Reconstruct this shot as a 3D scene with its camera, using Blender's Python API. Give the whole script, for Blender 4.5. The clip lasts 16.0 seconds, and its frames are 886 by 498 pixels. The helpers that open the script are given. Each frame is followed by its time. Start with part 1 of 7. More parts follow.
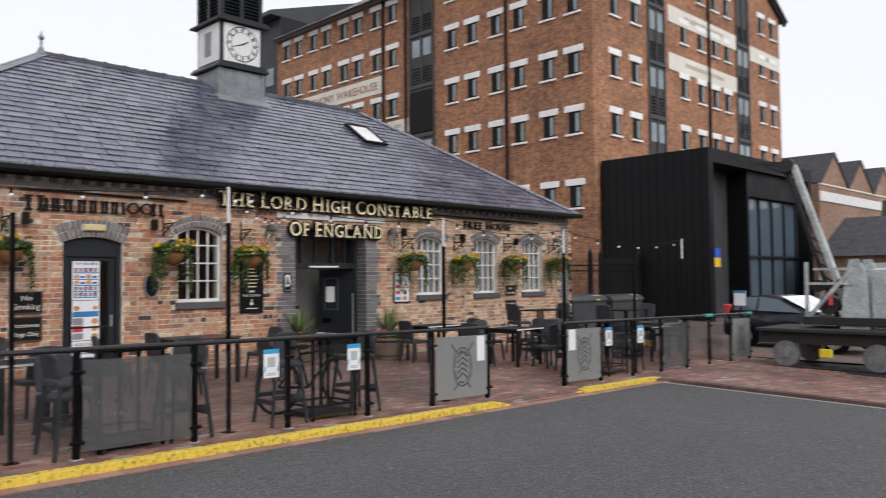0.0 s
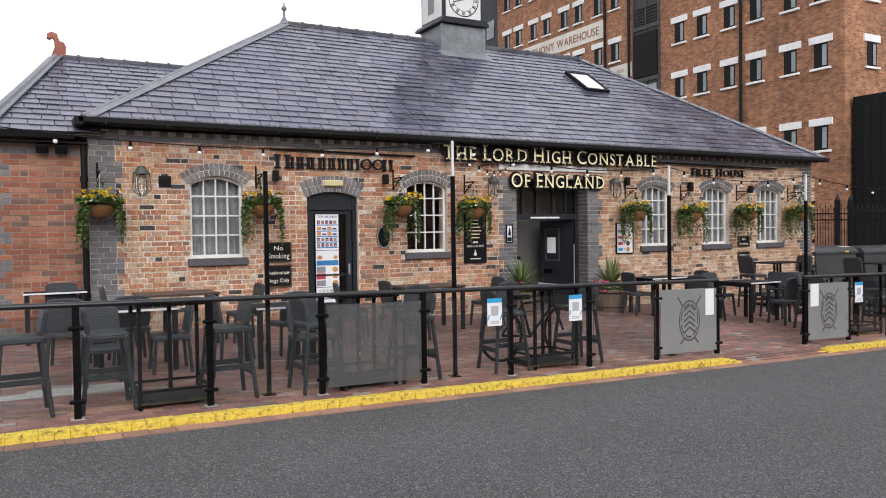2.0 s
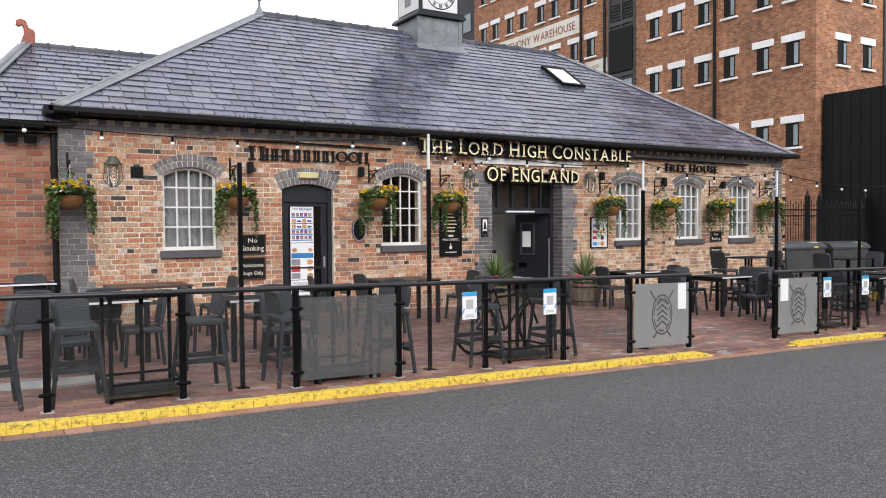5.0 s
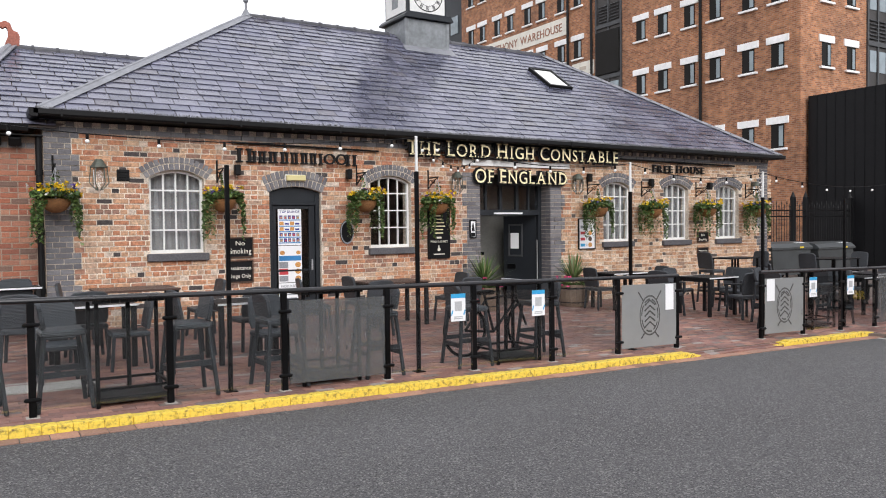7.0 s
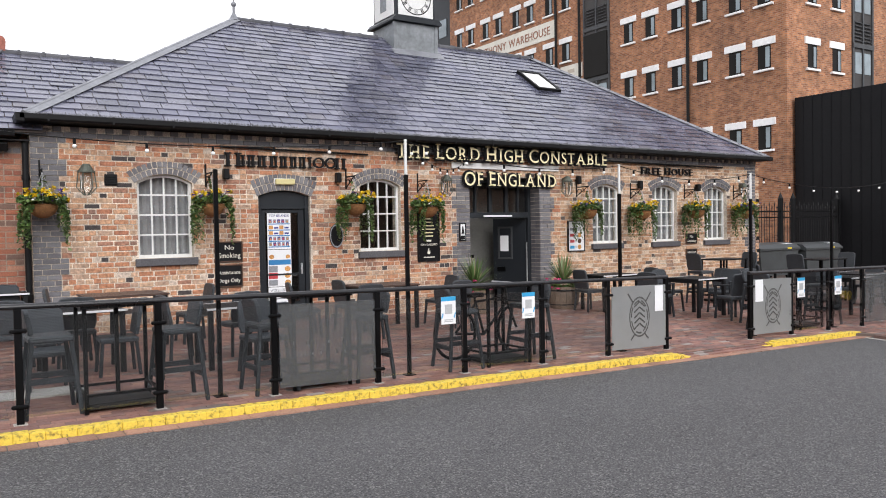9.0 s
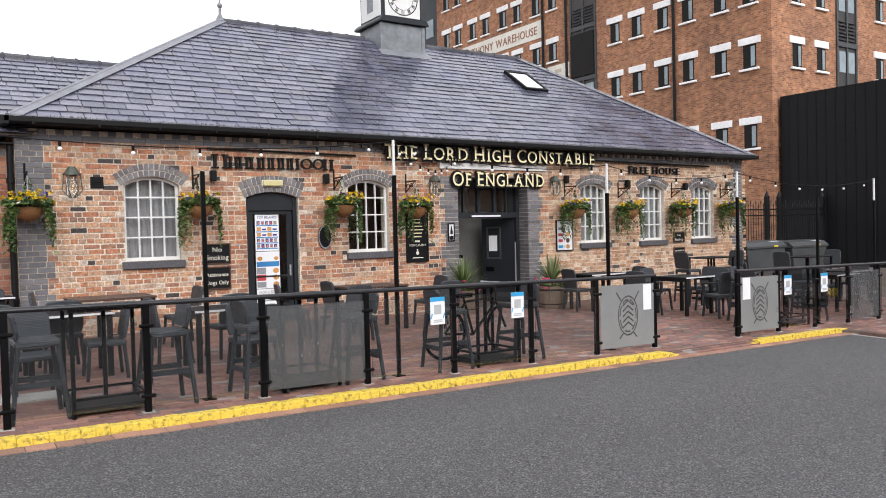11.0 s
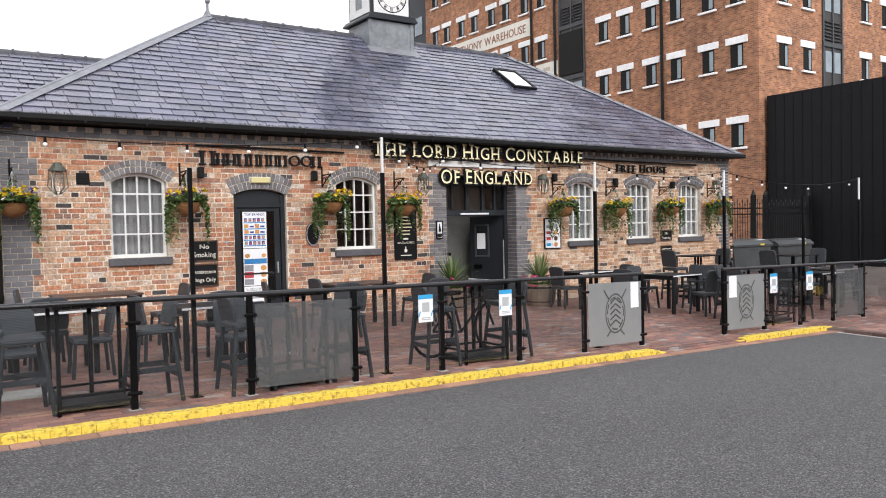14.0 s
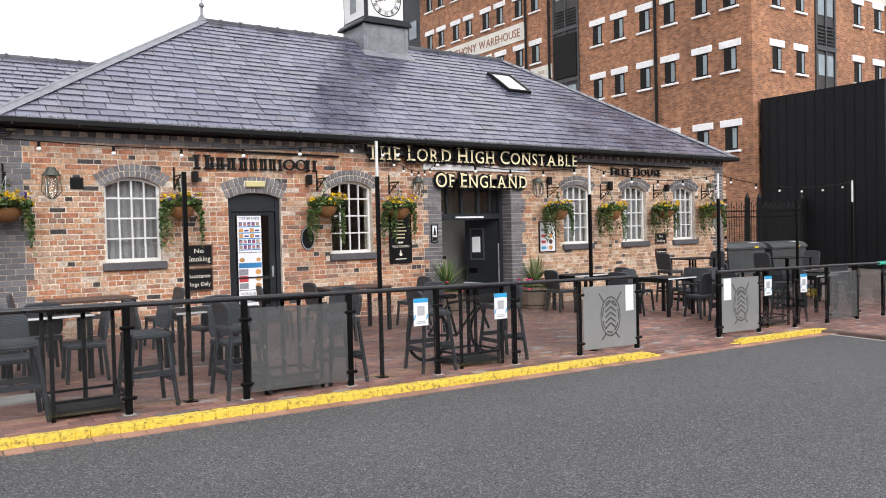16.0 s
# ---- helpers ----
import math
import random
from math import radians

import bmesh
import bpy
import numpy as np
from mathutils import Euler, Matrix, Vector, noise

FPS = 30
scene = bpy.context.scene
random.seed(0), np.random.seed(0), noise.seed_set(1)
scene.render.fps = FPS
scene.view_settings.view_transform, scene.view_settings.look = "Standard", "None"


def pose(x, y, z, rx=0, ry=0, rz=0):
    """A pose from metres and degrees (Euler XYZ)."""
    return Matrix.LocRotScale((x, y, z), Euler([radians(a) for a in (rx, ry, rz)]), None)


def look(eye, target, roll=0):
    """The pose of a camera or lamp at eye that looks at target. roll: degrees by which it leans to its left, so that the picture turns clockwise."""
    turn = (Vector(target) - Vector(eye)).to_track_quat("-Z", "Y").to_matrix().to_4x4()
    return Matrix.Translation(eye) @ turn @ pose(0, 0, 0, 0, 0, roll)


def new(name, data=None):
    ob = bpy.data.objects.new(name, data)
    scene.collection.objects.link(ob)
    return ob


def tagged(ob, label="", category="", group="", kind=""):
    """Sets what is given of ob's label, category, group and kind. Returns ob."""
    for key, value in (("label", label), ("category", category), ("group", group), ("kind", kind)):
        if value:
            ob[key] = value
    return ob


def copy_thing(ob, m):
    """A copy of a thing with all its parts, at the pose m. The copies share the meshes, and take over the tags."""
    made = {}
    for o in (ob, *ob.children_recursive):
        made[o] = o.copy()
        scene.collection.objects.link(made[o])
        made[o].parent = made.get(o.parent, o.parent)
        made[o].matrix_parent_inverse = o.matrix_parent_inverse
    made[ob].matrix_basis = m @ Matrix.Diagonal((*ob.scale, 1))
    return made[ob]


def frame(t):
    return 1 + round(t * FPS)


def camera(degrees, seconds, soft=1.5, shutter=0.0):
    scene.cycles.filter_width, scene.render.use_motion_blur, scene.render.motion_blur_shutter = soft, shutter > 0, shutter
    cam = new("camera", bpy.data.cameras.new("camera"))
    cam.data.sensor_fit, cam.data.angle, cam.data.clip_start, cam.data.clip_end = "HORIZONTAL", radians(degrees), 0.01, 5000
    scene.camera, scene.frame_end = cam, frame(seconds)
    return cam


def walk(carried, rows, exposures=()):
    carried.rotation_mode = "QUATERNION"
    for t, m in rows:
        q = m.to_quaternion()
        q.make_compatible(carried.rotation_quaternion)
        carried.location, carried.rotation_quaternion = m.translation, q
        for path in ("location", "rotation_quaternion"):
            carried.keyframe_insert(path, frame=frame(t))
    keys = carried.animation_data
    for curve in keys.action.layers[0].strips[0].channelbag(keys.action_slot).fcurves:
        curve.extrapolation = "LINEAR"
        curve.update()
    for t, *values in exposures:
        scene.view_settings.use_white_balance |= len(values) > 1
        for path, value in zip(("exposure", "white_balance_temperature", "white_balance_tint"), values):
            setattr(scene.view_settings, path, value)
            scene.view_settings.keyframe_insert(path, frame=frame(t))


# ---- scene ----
# ---- camera and its walk ----
cam = camera(59.22, 16.0, soft=1.0, shutter=0.3)
PATH = [
    (0.0, -0.011, -13.295, 1.520, 92.119, 0.566, -45.007),
    (0.5, -0.011, -13.295, 1.520, 91.274, -0.483, -35.951),
    (1.0, -0.011, -13.295, 1.520, 90.595, 0.766, -30.584),
    (1.5, -0.011, -13.295, 1.520, 89.704, 0.835, -29.027),
    (2.0, -0.011, -13.295, 1.520, 88.700, 0.784, -28.872),
    (2.5, -0.011, -13.295, 1.520, 88.575, 0.531, -29.151),
    (3.0, -0.011, -13.295, 1.520, 88.395, 0.214, -29.805),
    (3.5, -0.011, -13.295, 1.520, 88.388, 0.165, -30.172),
    (4.0, -0.011, -13.295, 1.520, 88.145, 0.197, -30.348),
    (4.5, -0.011, -13.295, 1.520, 88.089, 0.409, -30.407),
    (5.0, -0.011, -13.295, 1.520, 88.192, 0.405, -30.669),
    (7.5, -0.011, -13.295, 1.520, 88.341, 0.750, -31.737),
    (8.0, -0.011, -13.295, 1.520, 88.385, 0.831, -31.954),
    (8.5, -0.011, -13.295, 1.520, 88.483, 0.904, -32.115),
    (11.0, -0.011, -13.295, 1.520, 88.551, 1.408, -33.133),
    (11.5, -0.011, -13.295, 1.520, 88.480, 1.375, -33.357),
    (12.0, -0.011, -13.295, 1.520, 88.412, 1.172, -33.548),
    (12.5, -0.011, -13.295, 1.520, 88.370, 1.247, -33.639),
    (13.0, -0.011, -13.295, 1.520, 88.319, 1.397, -33.709),
    (13.5, -0.011, -13.295, 1.520, 88.337, 1.542, -33.859),
    (14.0, -0.011, -13.295, 1.520, 88.357, 1.241, -33.994),
    (14.5, -0.011, -13.295, 1.520, 88.361, 1.197, -34.147),
    (15.0, -0.011, -13.295, 1.520, 88.360, 1.178, -34.165),
    (15.5, -0.011, -13.295, 1.520, 88.393, 1.421, -34.227),
    (16.0, -0.011, -13.295, 1.520, 88.609, 1.392, -34.363),
]
walk(cam, [(t, pose(*row)) for t, *row in PATH],
     exposures=[(0.0, 0.26), (0.5, 0.44), (1.0, 0.46), (2.0, 0.5), (5.0, 0.68), (8.0, 0.73), (12.0, 0.79), (16.0, 0.85)])

# ---- world, sun, exposure ----
SUN_ELEV, SUN_TURN = 30.0, 194.0
world = bpy.data.worlds.new("overcast_sky")
scene.world = world
world.use_nodes = True
wn = world.node_tree
wn.nodes.clear()
sky = wn.nodes.new("ShaderNodeTexSky")
sky.sky_type = "NISHITA"
sky.sun_disc = False
sky.sun_elevation, sky.sun_rotation = radians(SUN_ELEV), radians(SUN_TURN)
cloud = wn.nodes.new("ShaderNodeMix")
cloud.data_type = "RGBA"
cloud.inputs[0].default_value = 0.93
cloud.inputs[7].default_value = (8.95, 9.0, 9.5, 1.0)
wbg = wn.nodes.new("ShaderNodeBackground")
wbg.inputs["Strength"].default_value = 0.093
wout = wn.nodes.new("ShaderNodeOutputWorld")
wn.links.new(sky.outputs[0], cloud.inputs[6])
wn.links.new(cloud.outputs[2], wbg.inputs[0])
wn.links.new(wbg.outputs[0], wout.inputs[0])
sun_data = bpy.data.lights.new("sun", "SUN")
sun_data.energy, sun_data.angle, sun_data.color = 1.3, radians(40), (1.0, 0.98, 0.985)
sun = new("sun", sun_data)
sun.matrix_world = look((0, 0, 30), (5.0, 20.0, 30 - 20.6 * math.tan(radians(SUN_ELEV))))


# ---- helpers for meshes ----
def gz(x, y):
    """The patio and road fall gently to the right and towards the road."""
    return -0.0155 * x + 0.02 * y


def mesh_of(bm, mats, smooth=False):
    me = bpy.data.meshes.new("mesh")
    bm.to_mesh(me)
    bm.free()
    for m in mats if isinstance(mats, (list, tuple)) else (mats,):
        me.materials.append(m)
    if smooth:
        for p in me.polygons:
            p.use_smooth = True
    return me


def part(name, bm, material, parent=None, label="", smooth=False):
    ob = new(name, mesh_of(bm, material, smooth))
    if parent:
        ob.parent = parent
    return tagged(ob, label)


def thing(name, label, category, at=(0, 0, 0), turn=0.0, group="", kind=""):
    ob = new(name)
    ob.empty_display_size = 0.1
    ob.matrix_basis = pose(*at, 0, 0, turn)
    return tagged(ob, label, category, group, kind)


def box(bm, x0, x1, y0, y1, z0, z1, bevel=0.0, mat=0, m=None):
    vs = [bm.verts.new((x, y, z)) for x in (x0, x1) for y in (y0, y1) for z in (z0, z1)]
    fs = [bm.faces.new([vs[i] for i in q]) for q in ((0, 1, 3, 2), (4, 6, 7, 5), (0, 4, 5, 1), (2, 3, 7, 6), (0, 2, 6, 4), (1, 5, 7, 3))]
    for f in fs:
        f.material_index = mat
    if bevel:
        es = {e for f in fs for e in f.edges}
        r = bmesh.ops.bevel(bm, geom=list(es), offset=bevel, segments=1, affect="EDGES", profile=0.5)
        for f in r["faces"]:
            f.material_index = mat
        vs = list({v for f in fs if f.is_valid for v in f.verts} | set(r["verts"]))
    if m is not None:
        bmesh.ops.transform(bm, matrix=m, verts=vs)
    return vs


def tube(bm, p, q, r, n=10, r2=None, mat=0):
    p, q = Vector(p), Vector(q)
    d = q - p
    m = Matrix.Translation((p + q) / 2) @ d.to_track_quat("Z", "Y").to_matrix().to_4x4()
    res = bmesh.ops.create_cone(bm, cap_ends=True, segments=n, radius1=r, radius2=r if r2 is None else r2, depth=d.length, matrix=m)
    for f in {f for v in res["verts"] for f in v.link_faces}:
        f.material_index = mat
    return res["verts"]


def bar(bm, p, q, w, h, up=(0, 0, 1), bevel=0.0, mat=0):
    """A square bar from p to q, w wide, h high."""
    p, q = Vector(p), Vector(q)
    d = (q - p)
    z = Vector(up)
    x = d.normalized()
    y = z.cross(x).normalized()
    z = x.cross(y)
    m = Matrix((x, y, z)).transposed().to_4x4()
    m.translation = (p + q) / 2
    return box(bm, -d.length / 2, d.length / 2, -w / 2, w / 2, -h / 2, h / 2, bevel, mat, m)


def prism(bm, pts, axis, a, b, mat=0):
    """Extrudes a closed outline of 2D points along an axis (x, y or z) from a to b."""
    def v3(p, k):
        return {"x": (k, p[0], p[1]), "y": (p[0], k, p[1]), "z": (p[0], p[1], k)}[axis]
    lo = [bm.verts.new(v3(p, a)) for p in pts]
    hi = [bm.verts.new(v3(p, b)) for p in pts]
    n = len(pts)
    fs = [bm.faces.new(lo), bm.faces.new(list(reversed(hi)))]
    fs += [bm.faces.new((lo[i], hi[i], hi[(i + 1) % n], lo[(i + 1) % n])) for i in range(n)]
    for f in fs:
        f.material_index = mat
    return lo + hi


def fix_normals(bm):
    bmesh.ops.recalc_face_normals(bm, faces=bm.faces)


def B():
    return bmesh.new()


# ---- materials ----
def mat(name, color, rough=0.7, metal=0.0, vary=0.0, spread=0.0, grain=60.0, grain_amt=0.25, stain=1.2, stain_amt=0.2,
        stain_color=None, bump=0.2, bump_dist=0.004, alpha=None, coat=0.0, ramp=None, spec=0.5, rough_vary=0.1):
    """Procedural surface: base colour, or one drawn per piece from a ramp, then grain and stains at two scales."""
    m = bpy.data.materials.new(name)
    m.use_nodes = True
    nt = m.node_tree
    N, L = nt.nodes, nt.links
    bs = N["Principled BSDF"]
    geo, info, tc = N.new("ShaderNodeNewGeometry"), N.new("ShaderNodeObjectInfo"), N.new("ShaderNodeTexCoord")
    add = N.new("ShaderNodeMath")
    add.operation = "ADD"
    L.new(geo.outputs["Random Per Island"], add.inputs[0])
    L.new(info.outputs["Random"], add.inputs[1])
    fr = N.new("ShaderNodeMath")
    fr.operation = "FRACT"
    L.new(add.outputs[0], fr.inputs[0])
    if ramp:
        rp = N.new("ShaderNodeValToRGB")
        rp.color_ramp.interpolation = "CONSTANT"
        el = rp.color_ramp.elements
        while len(el) < len(ramp):
            el.new(0.5)
        for e, (p, c) in zip(el, ramp):
            e.position = p
            e.color = (*c, 1)
        L.new(fr.outputs[0], rp.inputs[0])
        col = rp.outputs[0]
    else:
        rgb = N.new("ShaderNodeRGB")
        rgb.outputs[0].default_value = (*color, 1)
        col = rgb.outputs[0]
    pos = geo.outputs["Position"]
    n1 = N.new("ShaderNodeTexNoise")
    n1.inputs["Scale"].default_value = grain
    n1.inputs["Detail"].default_value = 6
    n2 = N.new("ShaderNodeTexNoise")
    n2.inputs["Scale"].default_value = stain
    n2.inputs["Detail"].default_value = 5
    n2.inputs["Roughness"].default_value = 0.62
    L.new(pos, n1.inputs["Vector"])
    L.new(pos, n2.inputs["Vector"])

    def scaled(src, lo, hi, f0=0.3, f1=0.7):
        mr = N.new("ShaderNodeMapRange")
        mr.inputs[1].default_value, mr.inputs[2].default_value, mr.inputs[3].default_value, mr.inputs[4].default_value = f0, f1, lo, hi
        L.new(src, mr.inputs[0])
        return mr.outputs[0]

    def times(c, v):
        mx = N.new("ShaderNodeMix")
        mx.data_type, mx.blend_type = "RGBA", "MULTIPLY"
        mx.inputs[0].default_value = 1.0
        cr = N.new("ShaderNodeCombineColor")
        for i in range(3):
            L.new(v, cr.inputs[i])
        L.new(c, mx.inputs[6])
        L.new(cr.outputs[0], mx.inputs[7])
        return mx.outputs[2]

    col = times(col, scaled(n1.outputs[0], 1 - grain_amt, 1 + grain_amt))
    if stain_color is not None:
        mx = N.new("ShaderNodeMix")
        mx.data_type = "RGBA"
        L.new(scaled(n2.outputs[0], 0, stain_amt, 0.5, 0.72), mx.inputs[0])
        L.new(col, mx.inputs[6])
        mx.inputs[7].default_value = (*stain_color, 1)
        col = mx.outputs[2]
    else:
        col = times(col, scaled(n2.outputs[0], 1 - stain_amt, 1 + stain_amt))
    if spread:
        col = times(col, scaled(fr.outputs[0], 1 - spread, 1 + spread, 0, 1))
    L.new(col, bs.inputs["Base Color"])
    L.new(scaled(n2.outputs[0], max(0.02, rough - rough_vary), min(1, rough + rough_vary)), bs.inputs["Roughness"])
    bs.inputs["Metallic"].default_value = metal
    bs.inputs["Specular IOR Level"].default_value = spec
    bs.inputs["Coat Weight"].default_value = coat
    if bump:
        bp = N.new("ShaderNodeBump")
        bp.inputs["Strength"].default_value = bump
        bp.inputs["Distance"].default_value = bump_dist
        L.new(n1.outputs[0], bp.inputs["Height"])
        L.new(bp.outputs[0], bs.inputs["Normal"])
    if alpha is not None:
        bs.inputs["Alpha"].default_value = alpha
    return m


def glass_mat(name, tint, rough=0.02):
    m = bpy.data.materials.new(name)
    m.use_nodes = True
    b = m.node_tree.nodes["Principled BSDF"]
    b.inputs["Base Color"].default_value = (*tint, 1)
    b.inputs["Roughness"].default_value = rough
    b.inputs["Transmission Weight"].default_value = 1.0
    b.inputs["IOR"].default_value = 1.45
    return m


M_ASPHALT = mat("asphalt", (0.066, 0.0645, 0.067), 0.78, grain=75, grain_amt=0.95, stain=0.35, stain_amt=0.22, bump=0.9, bump_dist=0.012)


def chippings(m, scale, share, color):
    """Scatters pale and dark stone chips over a surface."""
    nt = m.node_tree
    N, L = nt.nodes, nt.links
    bs = N["Principled BSDF"]
    geo, vo = N.new("ShaderNodeNewGeometry"), N.new("ShaderNodeTexVoronoi")
    vo.inputs["Scale"].default_value = scale
    L.new(geo.outputs["Position"], vo.inputs["Vector"])
    sep = N.new("ShaderNodeSeparateColor")
    L.new(vo.outputs["Color"], sep.inputs[0])
    mr = N.new("ShaderNodeMapRange")
    mr.inputs[1].default_value, mr.inputs[2].default_value = 1 - share, 1.0
    L.new(sep.outputs[0], mr.inputs[0])
    mx = N.new("ShaderNodeMix")
    mx.data_type = "RGBA"
    L.new(mr.outputs[0], mx.inputs[0])
    old = bs.inputs["Base Color"].links[0].from_socket
    L.new(old, mx.inputs[6])
    mx.inputs[7].default_value = (*color, 1)
    L.new(mx.outputs[2], bs.inputs["Base Color"])


chippings(M_ASPHALT, 85.0, 0.24, (0.2, 0.195, 0.19))
M_PUB_BRICK = mat("pub_brick", None, 0.88, ramp=[(0, (0.423, 0.193, 0.106)), (0.12, (0.478, 0.281, 0.17)), (0.27, (0.377, 0.161, 0.092)), (0.37, (0.488, 0.327, 0.216)),
                  (0.5, (0.442, 0.221, 0.124)), (0.6, (0.322, 0.166, 0.11)), (0.7, (0.432, 0.294, 0.207)), (0.81, (0.239, 0.138, 0.101)), (0.87, (0.552, 0.451, 0.368)), (0.91, (0.414, 0.184, 0.101)), (0.945, (0.0552, 0.046, 0.0442))],
                  grain=24, grain_amt=0.38, stain=7.0, stain_amt=0.28, bump=0.8, bump_dist=0.01)
M_MORTAR = mat("lime_mortar", (0.6, 0.52, 0.43), 0.95, grain=45, grain_amt=0.4, stain=2.6, stain_amt=0.35, bump=0.4)
M_BLUE_BRICK = mat("blue_brick", None, 0.6, ramp=[(0, (0.135, 0.132, 0.142)), (0.3, (0.165, 0.16, 0.168)), (0.55, (0.115, 0.11, 0.118)), (0.8, (0.18, 0.172, 0.174))], grain=50, grain_amt=0.2, stain=1.5, stain_amt=0.2, bump=0.4)
M_SLATE = mat("slate", None, 0.26, ramp=[(0, (0.096, 0.099, 0.143)), (0.25, (0.12, 0.121, 0.168)), (0.5, (0.082, 0.084, 0.12)), (0.75, (0.142, 0.142, 0.185)), (0.95, (0.105, 0.1, 0.125))], rough_vary=0.13, grain=30, grain_amt=0.2, stain=0.8, stain_amt=0.3, bump=0.25, bump_dist=0.004, spec=0.9)
M_BLACK = mat("black_paint", (0.004, 0.004, 0.0045), 0.42, spec=0.1, grain=80, grain_amt=0.2, stain_amt=0.3, bump=0.05)
M_BOX = mat("black_cladding", (0.005, 0.005, 0.006), 0.55, spec=0.2, grain=10, grain_amt=0.2, bump=0.0)
M_YELLOW = mat("yellow_kerb_paint", (0.76, 0.56, 0.075), 0.55, grain=60, grain_amt=0.12, stain=24, stain_amt=0.95, stain_color=(0.07, 0.045, 0.03), bump=0.4)
M_WHITE = mat("white_paint", (0.72, 0.72, 0.7), 0.5, grain=30, grain_amt=0.06, stain=2, stain_amt=0.08, bump=0.1)
M_LEAD = mat("lead_grey", (0.2, 0.215, 0.225), 0.5, grain=12, grain_amt=0.15, stain=2.5, stain_amt=0.25, bump=0.15)
M_LOBBY = mat("lobby_paint", (0.13, 0.13, 0.12), 0.8, grain=20, grain_amt=0.1)
M_BEIGE = mat("beige_dado", (0.36, 0.31, 0.26), 0.7, grain=20, grain_amt=0.1)
M_BLUE_LIGHT = mat("pale_blue", (0.2, 0.5, 0.65), 0.5, bump=0)
M_LEAD_DARK = mat("dark_grey_metal", (0.05, 0.052, 0.055), 0.6, grain=10, grain_amt=0.15)
M_SIGN_RED_PALE = mat("ghost_letters", (0.5, 0.44, 0.36), 0.8, grain_amt=0.1, bump=0)
M_BLUE_FLAG = mat("flag_blue", (0.02, 0.1, 0.55), 0.7, grain_amt=0.05, bump=0)
M_YELLOW_FLAG = mat("flag_yellow", (0.75, 0.55, 0.03), 0.7, grain_amt=0.05, bump=0)
M_BIN = mat("bin_plastic", (0.045, 0.05, 0.052), 0.45, grain=40, grain_amt=0.1, stain=3, stain_amt=0.3)
M_CAR = mat("car_paint", (0.006, 0.008, 0.016), 0.3, grain_amt=0.05, bump=0, coat=0.15, spec=0.25)
M_WAGON = mat("grey_wagon_paint", (0.42, 0.45, 0.45), 0.6, grain=20, stain=3, stain_amt=0.3)
M_WAGON_DARK = mat("rusty_dark_iron", (0.022, 0.02, 0.02), 0.7, grain=20, stain=3, stain_amt=0.4)
M_RAIL = mat("worn_black_rail", (0.012, 0.012, 0.014), 0.3, grain=60, grain_amt=0.2, stain_amt=0.3, bump=0.05)
M_BLUE_BRIGHT = mat("bright_blue_print", (0.03, 0.32, 0.6), 0.5, grain_amt=0.03, bump=0)
M_GREY_PALE = mat("pale_grey_print", (0.4, 0.41, 0.42), 0.6, grain_amt=0.1, bump=0)
M_WING_BRICK = mat("wing_brick", None, 0.88, ramp=[(0, (0.295, 0.107, 0.0615)), (0.2, (0.344, 0.139, 0.082)), (0.4, (0.246, 0.0902, 0.0574)), (0.6, (0.369, 0.18, 0.115)), (0.8, (0.312, 0.139, 0.0902)), (0.94, (0.164, 0.0984, 0.0738))], grain=45, grain_amt=0.2, stain=1.4, stain_amt=0.2, bump=0.5, bump_dist=0.006)
M_DARK_EDGE = mat("dark_edge_brick", (0.1, 0.06, 0.05), 0.8, grain=40, spread=0.3)
M_PUB_BRICK_TAN = mat("pub_brick_tan", None, 0.88, ramp=[(0, (0.45, 0.27, 0.162)), (0.16, (0.504, 0.333, 0.216)), (0.32, (0.396, 0.216, 0.126)), (0.46, (0.54, 0.387, 0.27)), (0.6, (0.45, 0.288, 0.18)), (0.72, (0.342, 0.216, 0.144)), (0.82, (0.558, 0.432, 0.324)), (0.92, (0.27, 0.18, 0.135)), (0.97, (0.09, 0.072, 0.063))], grain=24, grain_amt=0.42, stain=7.0, stain_amt=0.32, bump=0.8, bump_dist=0.01)
M_STONE = mat("concrete", (0.4, 0.38, 0.35), 0.9, grain=40, stain=2, stain_amt=0.2)
M_PAVER = mat("clay_paver", None, 0.55, rough_vary=0.28, ramp=[(0, (0.21, 0.105, 0.085)), (0.2, (0.25, 0.13, 0.105)), (0.4, (0.18, 0.1, 0.088)), (0.6, (0.28, 0.15, 0.115)), (0.78, (0.15, 0.115, 0.105)), (0.9, (0.32, 0.18, 0.13)), (0.96, (0.3, 0.26, 0.24))], grain=60, grain_amt=0.2, stain=0.7, stain_amt=0.3, bump=0.4)


# glyphs of the built-in font, one mesh for each character in use
GLYPHS = {}
for ch in sorted(set("THELORDHIGHCONSTABLEOFENGLANDFREEHOUSETOPBRANDSNoSmokingAssistanceDogsOnlyANTHONYWAREHOUSE")):
    cu = bpy.data.curves.new("letter", "FONT")
    cu.body, cu.size, cu.extrude, cu.offset, cu.resolution_u = ch, 1.0, 0.5, 0.004, 3
    tmp = bpy.data.objects.new("letter", cu)
    scene.collection.objects.link(tmp)
    bpy.context.view_layer.update()
    GLYPHS[ch] = bpy.data.meshes.new_from_object(tmp.evaluated_get(bpy.context.evaluated_depsgraph_get()))
    bpy.data.objects.remove(tmp)
FAT = {}
